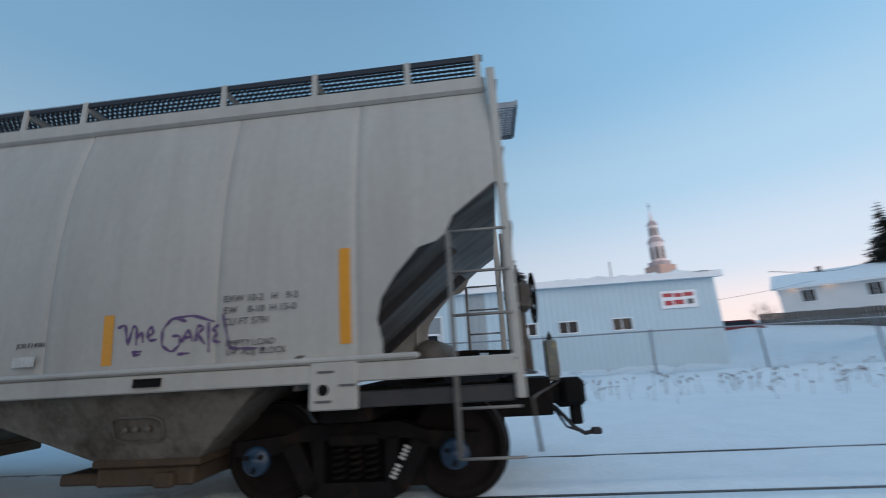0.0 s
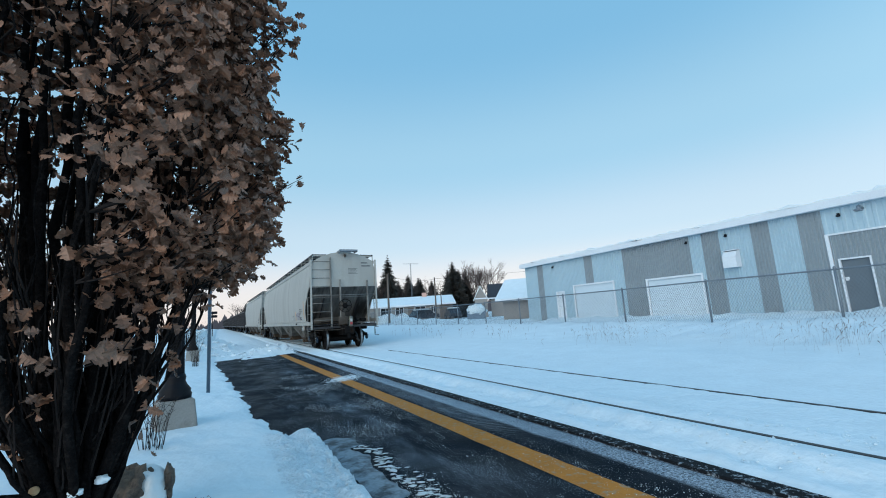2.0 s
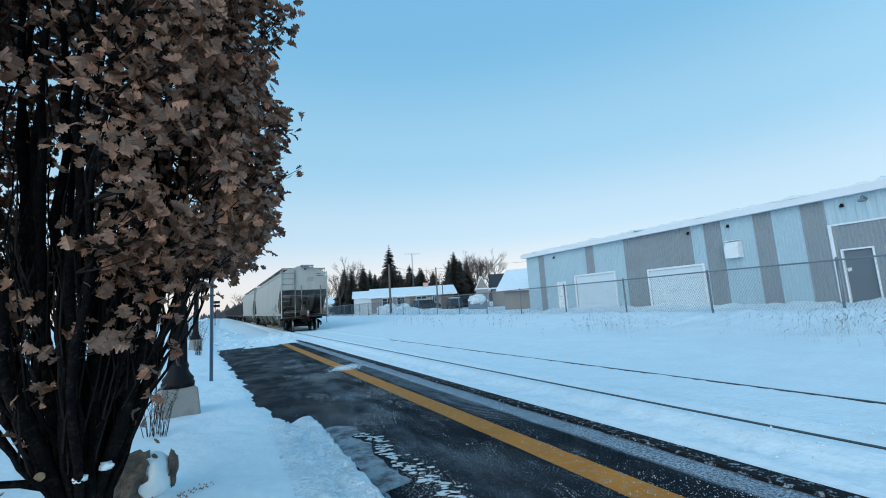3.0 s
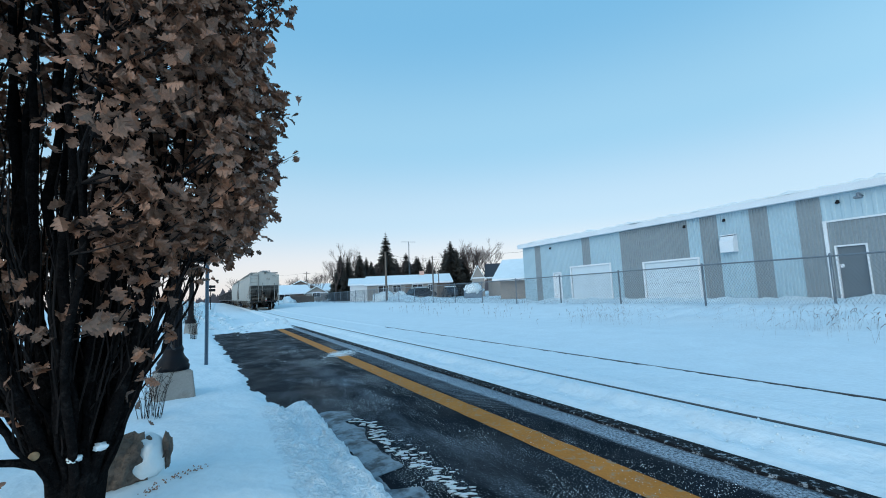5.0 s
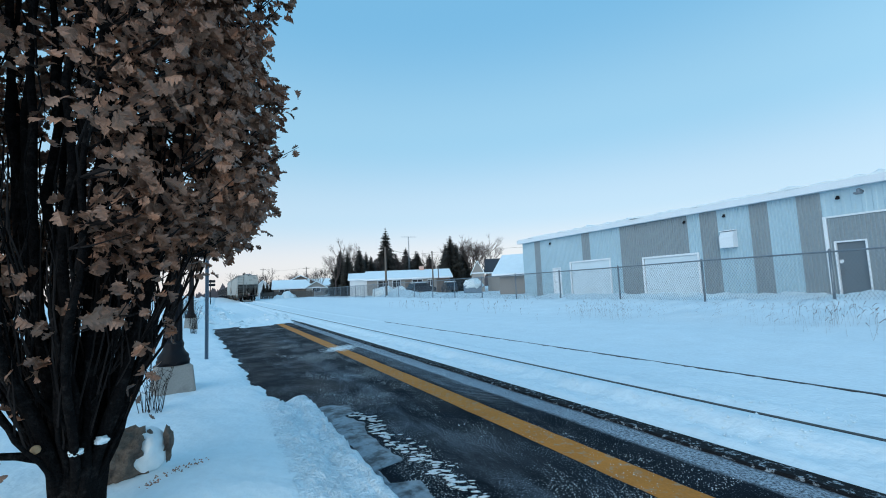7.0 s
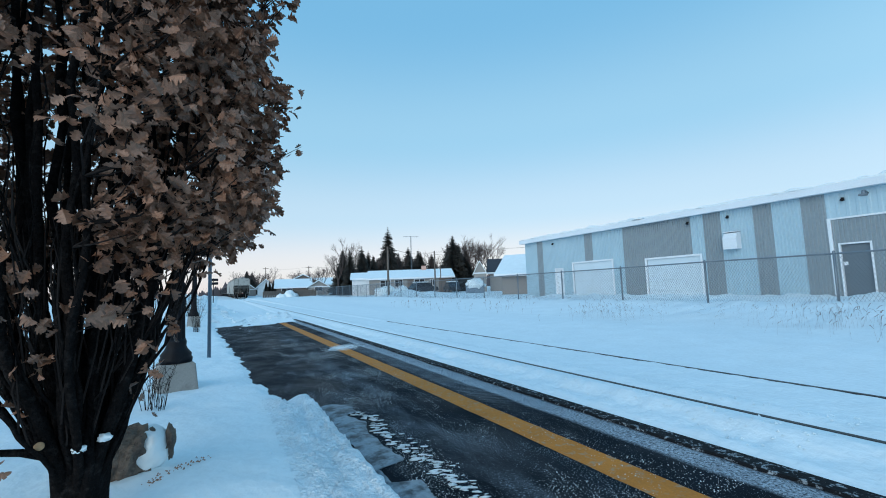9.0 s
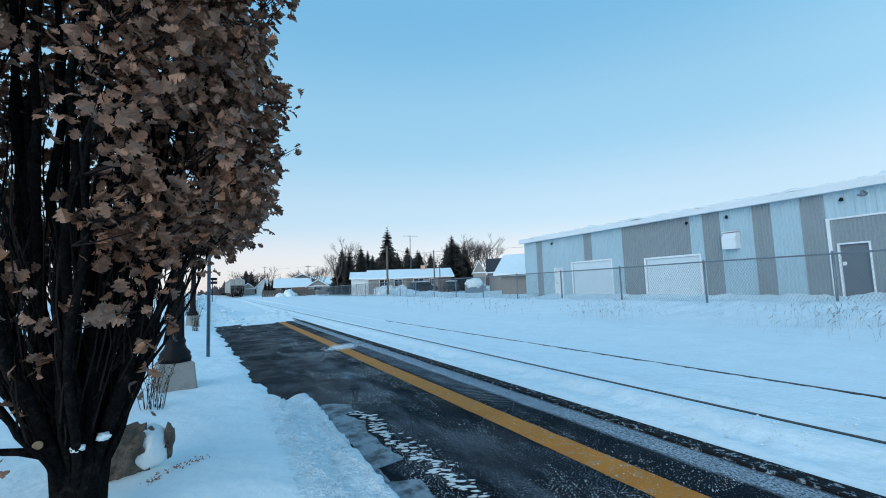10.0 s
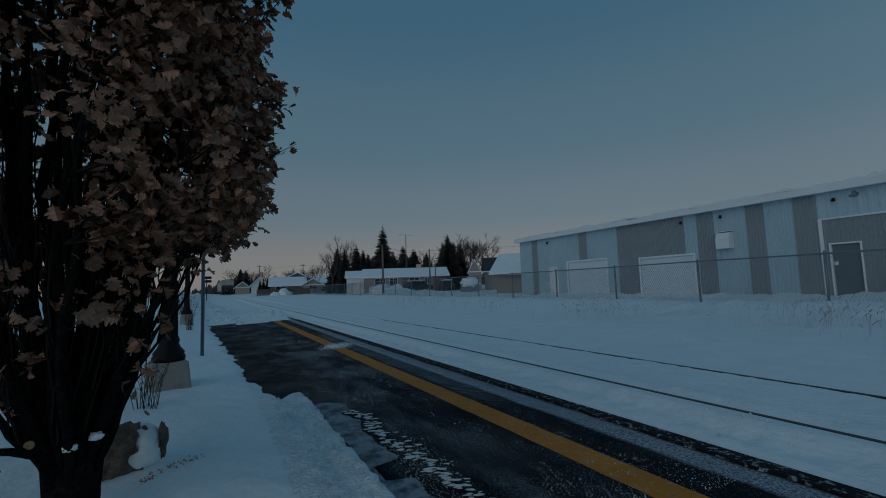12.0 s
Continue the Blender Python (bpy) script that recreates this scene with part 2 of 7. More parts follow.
    drift = span(noise_node(0.9, 6, 0.62, (1.3, 0.5, 1)), 0.56, 0.80, 0.0, 0.06)
    drift = op("MULTIPLY", drift, span(xyz.outputs["X"], 2.6, 2.2))
    patch = span(noise_node(1.5, 6, 0.7, (1.7, 0.6, 1)), 0.44, 0.68, 0.0, 0.13)
    patch = op("MULTIPLY", op("ADD", patch, op("MULTIPLY", streak, 0.16)), span(xyz.outputs["X"], 2.75, 2.3, 0.45, 1.0))
    grain = span(op("ADD", noise_node(95, 2, 0.6), patch), 0.672, 0.71, 0.0, 0.9)
    snowy = op("ADD", op("MULTIPLY", op("ADD", op("ADD", band, track), op("ADD", drift, streak)), crumbs), grain)
    tar = N("ShaderNodeMix")
    tar.data_type = "RGBA"
    tar.inputs["A"].default_value, tar.inputs["B"].default_value = (0.0045, 0.0065, 0.010, 1), (0.011, 0.0145, 0.021, 1)
    L(span(noise_node(1.7, 6, 0.6), 0.35, 0.65), tar.inputs["Factor"])
    mix = N("ShaderNodeMix")
    mix.data_type = "RGBA"
    L(snowy, mix.inputs["Factor"])
    L(tar.outputs["Result"], mix.inputs["A"])
    mix.clamp_factor = True
    mix.inputs["B"].default_value = (0.52, 0.58, 0.64, 1)
    b.inputs["Specular IOR Level"].default_value = 0.035
    L(mix.outputs["Result"], b.inputs["Base Color"])
    L(span(noise_node(1.3, 4), 0.35, 0.65, 0.42, 0.75), b.inputs["Roughness"])
    bp = N("ShaderNodeBump")
    bp.inputs["Strength"].default_value, bp.inputs["Distance"].default_value = 0.5, 0.006
    L(op("ADD", noise_node(120, 3), snowy), bp.inputs["Height"])
    L(bp.outputs[0], b.inputs["Normal"])
    return m


ASPHALT = asphalt_material()
LINE_YELLOW = material("worn_yellow_line", (0.52, 0.185, 0.027), 0.75, 0, 3, 0.22, 70, 0.5, 0.004, 0.2, (0.36, 0.26, 0.17), 14, 0.60, soft=0.07)

# ---- mesh helpers ----


def mesh_of(bm, name, mat):
    me = bpy.data.meshes.new(name)
    bm.to_mesh(me)
    bm.free()
    for m in (mat if isinstance(mat, (list, tuple)) else [mat]):
        me.materials.append(m)
    return me


def part(name, bm, mat, parent=None, label="", at=None, smooth=False):
    """Links a bmesh as one mesh object under a thing or a part."""
    me = bm if isinstance(bm, bpy.types.Mesh) else mesh_of(bm, name, mat)
    if smooth:
        me.shade_smooth()
    ob = new(name, me)
    if parent:
        ob.parent = parent
    if at is not None:
        ob.matrix_basis = at if isinstance(at, Matrix) else Matrix.Translation(at)
    return tagged(ob, label)


def thing(name, label, category, at=None, group="", kind=""):
    ob = new(name)
    ob.empty_display_size = 0.1
    if at is not None:
        ob.matrix_basis = at if isinstance(at, Matrix) else Matrix.Translation(at)
    return tagged(ob, label, category, group, kind)


def box(bm, x0, x1, y0, y1, z0, z1, bevel=0.0):
    r = bmesh.ops.create_cube(bm, size=1, matrix=Matrix.LocRotScale(((x0 + x1) / 2, (y0 + y1) / 2, (z0 + z1) / 2), None, (abs(x1 - x0), abs(y1 - y0), abs(z1 - z0))))
    if bevel:
        es = list({e for v in r["verts"] for e in v.link_edges})
        bmesh.ops.bevel(bm, geom=es, offset=bevel, segments=1, affect="EDGES")
    return bm


def boxed(*dims, bevel=0.0):
    return box(bmesh.new(), *dims, bevel=bevel)


def tube(bm, points, radii, sides=6, cap=True):
    """A tapered tube along points."""
    pts = [Vector(p) for p in points]
    if isinstance(radii, (int, float)):
        radii = [radii] * len(pts)
    rings, ref = [], None
    for i, p in enumerate(pts):
        d = (pts[min(i + 1, len(pts) - 1)] - pts[max(i - 1, 0)]).normalized()
        if ref is None:
            ref = d.orthogonal().normalized()
        ref = (ref - d * ref.dot(d)).normalized()
        side = d.cross(ref)
        rings.append([bm.verts.new(p + (ref * math.cos(a) + side * math.sin(a)) * radii[i]) for a in (2 * math.pi * k / sides for k in range(sides))])
    for a, b in zip(rings, rings[1:]):
        for k in range(sides):
            f = bm.faces.new((a[k], a[(k + 1) % sides], b[(k + 1) % sides], b[k]))
            f.smooth = sides > 5
    if cap:
        bm.faces.new(rings[0][::-1])
        bm.faces.new(rings[-1])
    return bm


def lathe(bm, profile, axis="Z", sides=20, centre=(0, 0, 0)):
    """A turned body; profile: (radius, height along the axis)."""
    rings = []
    for r, h in profile:
        ring = []
        for k in range(sides):
            a = 2 * math.pi * k / sides
            u, w = r * math.cos(a), r * math.sin(a)
            p = {"Z": (u, w, h), "X": (h, u, w), "Y": (u, h, w)}[axis]
            ring.append(bm.verts.new(Vector(p) + Vector(centre)))
        rings.append(ring)
    for a, b in zip(rings, rings[1:]):
        for k in range(sides):
            bm.faces.new((a[k], a[(k + 1) % sides], b[(k + 1) % sides], b[k])).smooth = sides > 10
    bm.faces.new(rings[0][::-1])
    bm.faces.new(rings[-1])
    bmesh.ops.recalc_face_normals(bm, faces=bm.faces)
    return bm


def prism(bm, outline, x0, x1, axis="X"):
    """An outline of (u, w) pulled from x0 to x1 along an axis: X gives (y, z), Y gives (x, z), Z gives (x, y)."""
    def place(u, w, h):
        return {"X": (h, u, w), "Y": (u, h, w), "Z": (u, w, h)}[axis]
    a = [bm.verts.new(place(u, w, x0)) for u, w in outline]
    b = [bm.verts.new(place(u, w, x1)) for u, w in outline]
    n = len(outline)
    faces = [bm.faces.new(a[::-1]), bm.faces.new(b)]
    for k in range(n):
        faces.append(bm.faces.new((a[k], a[(k + 1) % n], b[(k + 1) % n], b[k])))
    bmesh.ops.recalc_face_normals(bm, faces=faces)
    return bm


def fbm(x, y, z=0.0, s=1.0, o=4):
    return noise.fractal(Vector((x * s, y * s, z)), 0.8, 2.0, o)


def smooth01(v, a, b):
    t = min(1.0, max(0.0, (v - a) / (b - a)))
    return t * t * (3 - 2 * t)


# ---- ground ----
NEAR_RAIL, FAR_RAIL, TRACK = 4.25, 5.755, 5.0


def bend(y):
    """How far the track has swung to the left, y metres along."""
    return -0.0137 * 0.5 * ((y - 28) + math.sqrt((y - 28) ** 2 + 120)) if y > -40 else 0.0


def climb(y):
    """How far the line and the land about it have risen, y metres along."""
    u = min(y, 170.0) - 30
    return max(0.0, 0.003 * (u + math.sqrt(u * u + 60)) - 0.0042)


def left_edge(y):
    """Where the bank of snow beside the asphalt begins."""
    pts = ((-30, 0.92), (0, 0.92), (2.4, 0.90), (4.6, 0.86), (5.0, 0.75), (6.3, 0.56), (8.8, 0.47), (11, 0.32), (13.5, 0.2), (17, 0.0), (24, -0.3), (60, -0.3))
    for (a, p), (b, q) in zip(pts, pts[1:]):
        if y <= b:
            return p + (q - p) * max(0, (y - a)) / (b - a)
    return -0.3


def snow_height(x, y):
    """Height of the snow over rail level."""
    near = abs(x) < 30 and -30 < y < 80
    n = fbm(x, y, 0, 0.9) if near else 0.0
    f = fbm(x, y, 3, 5.0, 3) if abs(x) < 9 and -6 < y < 30 else 0.0
    xt = x - bend(y)
    e = left_edge(y)
    # bank on the near side
    d = e - x + 0.10 * fbm(x, y, 9, 2.2) + 0.04 * f
    bank = -0.05 + smooth01(d, -0.04, 0.25) * 0.11 + smooth01(d, 0.1, 1.1) * 0.10 + smooth01(d, 1.0, 3.0) * 0.10 + 0.03 * n + 0.012 * f
    # trodden tongue that reaches on to the asphalt
    tongue = smooth01(y, 5.2, 4.8) * smooth01(x, 0.93, 0.87) * (1 if x > e - 0.4 else 0)
    bank = max(bank, -0.05 + 0.07 * tongue + 0.012 * f * tongue)
    # ploughed heap at the far end of the asphalt
    end = smooth01(y + 1.3 * n + 0.8 * f, 17.9, 19.8)
    heap = end * (0.06 + 0.02 * n) + 1.05 * math.exp(-((x + 1.3) / 1.7) ** 2 - ((y - 27) / 5.0) ** 2) * (1 + 0.30 * n)
    heap += 0.25 * math.exp(-((x - 2.6) / 1.0) ** 2 - ((y - 21.5) / 1.6) ** 2) * (1 + 0.5 * n + 0.3 * f)
    left = max(bank, -0.05) + heap
    # between the platform and the near rail, the bed, and the field beyond
    ridge = -0.05 + 0.078 * smooth01(x, 3.11 + 0.07 * f + 0.06 * n, 3.34) * smooth01(xt, 4.26, 3.95) + 0.068 * smooth01(xt, 3.52 + 0.05 * n, 3.80) * smooth01(xt, 4.10, 3.82) + (0.034 * f + 0.022 * n) * smooth01(x, 3.25, 3.45) * smooth01(xt, 3.92, 3.72)
    ridge += 0.056 * smooth01(xt, 3.95, 4.18)
    ridge += end * 0.05 * smooth01(x, 3.6, 2.4)
    bed = 0.003 + 0.006 * smooth01(xt, 4.32, 4.55) * smooth01(xt, 5.70, 5.3) + (0.026 + 0.016 * f) * smooth01(xt, 4.30, 4.38) * smooth01(xt, 4.75, 4.5) + 0.01 * f * smooth01(xt, 4.33, 4.6) * smooth01(xt, 5.7, 5.5)
    field = 0.006 + 0.01 * smooth01(xt, 5.8, 6.2) + 0.06 * smooth01(xt, 6.3, 9) + 0.03 * n * smooth01(xt, 6.3, 9)
    field += (0.26 + 0.10 * n) * smooth01(x, 10.0, 14.6) * smooth01(y, 60, 35) + (0.10 + 0.05 * f) * math.exp(-((x - 15.2) / 0.7) ** 2)
    field += 0.10 * smooth01(y, 30, 60) - 0.10 * smooth01(x, 16.2, 18) * smooth01(y, 45, 35)
    field += (0.13 + 0.12 * n + 0.03 * fbm(x, y, 3, 1.6)) * smooth01(x, 17.6, 20.6) * smooth01(y, 34, 28)
    # heaps behind the fence
    field += 1.15 * math.exp(-((x - 21) / 2.0) ** 2 - ((y - 51) / 2.2) ** 2) * (1 + 0.5 * n)
    field += 0.40 * math.exp(-((x - 24) / 2.4) ** 2 - ((y - 47) / 2.4) ** 2) * (1 + 0.5 * n)
    field += 1.3 * math.exp(-((x - 23.0) / 2.6) ** 2 - ((y + 21) / 3.0) ** 2) * (1 + 0.2 * n)
    field += 0.030 * smooth01(y + 3 * n, 14.5, 18) * smooth01(xt, 5.62, 5.7) * smooth01(xt, 6.2, 5.82)
    bed += 0.030 * smooth01(y + 3 * n, 14.5, 18) * smooth01(xt, 5.66, 5.73)
    bed += 0.008 * smooth01(xt, 5.5, 5.69) * (1 + 1.2 * f + 0.8 * n)
    if xt < 3.0:
        z = left if x < 2.6 else max(ridge, left - 0.02)
    elif xt < 4.25:
        z = ridge
    elif xt < 5.78:
        z = bed
    else:
        z = field
    if x < 3.2 and y < 18:
        z = max(z if x > e + 0.05 or d > -0.1 or tongue > 0 else -0.05, -0.05)
    return z + climb(y)


def spread(lo, hi, step, far_lo, far_hi, grow=1.16):
    mid = list(np.arange(lo, hi + 1e-6, step))
    out, s, v = [], step, hi
    while v < far_hi:
        s *= grow
        v += s
        out.append(v)
    back, s, v = [], step, lo
    while v > far_lo:
        s *= grow
        v -= s
        back.append(v)
    return back[::-1] + mid + out


def build_ground():
    xs = spread(-1.6, 7.0, 0.055, -900, 900, 1.10)
    ys = spread(1.2, 13.0, 0.06, -900, 1600, 1.07)
    verts = [(x, y, snow_height(x, y)) for y in ys for x in xs]
    w = len(xs)
    faces = [(j * w + i, j * w + i + 1, (j + 1) * w + i + 1, (j + 1) * w + i) for j in range(len(ys) - 1) for i in range(w - 1)]
    me = bpy.data.meshes.new("ground")
    me.from_pydata(verts, [], faces)
    me.materials.append(SNOW)
    me.shade_smooth()
    tagged(new("ground", me), "snow-covered ground with ploughed banks and drifts", "snow", kind="structure")


build_ground()


def build_platform():
    bm = bmesh.new()
    box(bm, -1.5, 3.22, -40, 21, -0.35, 0.0)
    tagged(part("platform", bm, ASPHALT), "dark asphalt station platform dusted with snow", "platform", kind="structure")
    # the painted line, worn through and drifted over for a stretch
    for y0, y1 in ((-40, 18.9),):
        bm = bmesh.new()
        ys = np.linspace(y0, y1, 300)
        row = []
        for y in ys:
            a = 0.012 * fbm(0, y, 1, 6)
            b = 0.012 * fbm(5, y, 1, 6)
            row.append((bm.verts.new((2.21 + a, y, 0.004)), bm.verts.new((2.465 + b, y, 0.004))))
        for p, q in zip(row, row[1:]):
            bm.faces.new((p[0], p[1], q[1], q[0]))
        tagged(part("platform_line", bm, LINE_YELLOW), "worn yellow safety line painted on the platform", "line", kind="structure")
    # a drift of grains blown across the line
    rnd = random.Random(77)
    verts, faces = [], []
    for _ in range(900):
        y = rnd.gauss(9.35, 0.22)
        x = 2.42 + 0.35 * (y - 9.35) + rnd.gauss(0, 0.17)
        r = rnd.uniform(0.004, 0.013)
        i = len(verts)
        verts.extend(((x - 2 * r, y - r, 0.005), (x + 2 * r, y - r * 0.4, 0.005), (x + r, y + r, 0.005), (x, y, 0.006 + 0.4 * r)))
        faces.extend(((i, i + 1, i + 3), (i + 1, i + 2, i + 3), (i + 2, i, i + 3)))
    me = bpy.data.meshes.new("snow_drift")
    me.from_pydata(verts, [], faces)
    me.materials.append(SNOW_ROUGH)
    tagged(new("snow_drift", me), "thin drift of snow blown across the platform line", "snow", kind="stuff")
    # packed edge strip
    bm = bmesh.new()
    ys = np.arange(-40, 19, 0.12)
    row = []
    for y in ys:
        a, b = 0.06 * fbm(1, y, 4, 2.3, 6), 0.03 * fbm(7, y, 4, 3)
        row.append((bm.verts.new((3.055 + 0.6 * a, y, 0.004)), bm.verts.new((3.065 + 0.6 * a, y, 0.022 + 0.01 * b)), bm.verts.new((3.2, y, 0.024)), bm.verts.new((3.235, y, -0.2))))
    for p, q in zip(row, row[1:]):
        for k in range(3):
            bm.faces.new((p[k], p[k + 1], q[k + 1], q[k]))
    tagged(part("platform_edge", bm, material("rubber_edge", (0.010, 0.011, 0.013), 0.85, 0, 5, 0.3, 60, 0.5, 0.008, 0.15, (0.36, 0.40, 0.43), 26, 0.60, soft=0.05)),
           "dark rubber platform edge strip speckled with snow", "edge", kind="structure")


build_platform()


def build_track():
    track = thing("railway_track", "snow-buried railway track with two steel rails", "railway track", kind="structure")
    for x in (NEAR_RAIL, FAR_RAIL):
        bm = bmesh.new()
        ys = list(np.arange(-60, 160, 2.0)) + list(np.arange(160, 620, 20.0))
        prof = ((-0.03, -0.20), (0.03, -0.20), (0.03, 0.010), (0.024, 0.016), (-0.024, 0.016), (-0.03, 0.010))
        rings = [[bm.verts.new((x + bend(y) + u, y, w + climb(y))) for u, w in prof] for y in ys]
        for a, b in zip(rings, rings[1:]):
            for k in range(6):
                bm.faces.new((a[k], b[k], b[(k + 1) % 6], a[(k + 1) % 6]))
        part("rail", bm, RAIL_STEEL, track)


build_track()


# ---- chain-link fence ----
FENCE_X = 15.0


def build_fence():
    fence = thing("chain_link_fence", "grey galvanised chain-link fence standing in snow", "fence")
    y0, step, count = -33.35, 3.5, 32
    tops = []
    for k in range(count):
        y = y0 + k * step
        z = 0.38 if y < 35 else 0.38 + 0.1
        top = z + 1.42
        tops.append((y, top))
        bm = bmesh.new()
        lean = 0.03 * math.sin(k * 2.1)
        tube(bm, ((FENCE_X, y, -0.1), (FENCE_X + lean, y + lean, top)), 0.034, 8)
        lathe(bm, ((0.038, 0), (0.04, 0.03), (0.02, 0.06), (0.004, 0.07)), "Z", 8, (FENCE_X + lean, y + lean, top - 0.01))
        part("post", bm, GALV, fence, smooth=False)
    bm = bmesh.new()
    tube(bm, [(FENCE_X, y, z - 0.02 + 0.012 * math.sin(y)) for y, z in tops], 0.024, 8)
    part("top_rail", bm, GALV, fence)
    verts, faces = [], []
    ya, yb, h, pitch = tops[0][0], tops[-1][0], 1.36, 0.085
    r = 0.0030

    def strand(p, q):
        i = len(verts)
        for (x, y, z) in (p, q):
            verts.extend(((x - r, y, z - r), (x + r, y, z - r), (x, y, z + 1.4 * r)))
        faces.extend(((i, i + 1, i + 4, i + 3), (i + 1, i + 2, i + 5, i + 4), (i + 2, i, i + 3, i + 5)))
    y = ya
    while y < yb - h:
        base = 0.42 if y < 35 else 0.5
        strand((FENCE_X - 0.04, y, base), (FENCE_X - 0.04, y + h * 0.62, base + h))
        strand((FENCE_X - 0.045, y + h * 0.62, base), (FENCE_X - 0.045, y, base + h))
        y += pitch
    me = bpy.data.meshes.new("wire_mesh")
    me.from_pydata(verts, [], faces)
    me.materials.append(WIRE)
    ob = part("wire_mesh", me, WIRE, fence)
    ob["kind"] = "stuff"


build_fence()


# ---- the long metal-clad building ----
WALL = 21.44
EAVE = 4.43
# openings: (y low, y high, z low, z high)
GARAGES = ((17.95, 21.17, 0.05, 2.52), (12.53, 15.56, 0.05, 2.36))
SMALL_DOOR = (22.14, 22.94, 0.2, 2.27)
GREY_DOOR = (6.22, 7.13, 0.3, 2.36)
BIG_WINDOW = (2.56, 5.04, 1.50, 2.45)
SMALL_WINDOWS = ((-2.35, -1.5, 2.18, 2.70), (-4.35, -3.48, 2.18, 2.70), (-6.92, -6.05, 2.18, 2.70))
OPENINGS = [*GARAGES, SMALL_DOOR, GREY_DOOR, BIG_WINDOW, *SMALL_WINDOWS]


def pieces(y0, y1, z0, z1):
    """The rectangle less the openings, as rectangles."""
    out, ys = [], sorted({y0, y1, *[v for o in OPENINGS for v in o[:2] if y0 < v < y1]})
    for a, b in zip(ys, ys[1:]):
        z = z0
        for o in sorted((o for o in OPENINGS if o[0] < (a + b) / 2 < o[1]), key=lambda o: o[2]):
            if o[2] > z:
                out.append((a, b, z, min(o[2], z1)))
            z = max(z, o[3])
        if z < z1:
            out.append((a, b, z, z1))
    return out


def corrugated(y0, y1, z0, z1, x, rib=0.125, deep=0.038):
    bm = bmesh.new()
    n = max(1, round((y1 - y0) / rib))
    w = (y1 - y0) / n
    line = []
    for k in range(n):
        a = y0 + k * w
        line += [(a, 0), (a + 0.52 * w, 0), (a + 0.62 * w, deep), (a + 0.90 * w, deep)]
    line.append((y1, 0))
    lo = [bm.verts.new((x - d, y, z0)) for y, d in line]
    hi = [bm.verts.new((x - d, y, z1)) for y, d in line]
    bk = [bm.verts.new((x + 0.02, y, z)) for y, z in ((y0, z0), (y1, z0), (y1, z1), (y0, z1))]
    for k in range(len(line) - 1):
        bm.faces.new((lo[k], hi[k], hi[k + 1], lo[k + 1]))
    bm.faces.new((lo[0], bk[0], bk[3], hi[0]))
    bm.faces.new((lo[-1], hi[-1], bk[2], bk[1]))
    return bm


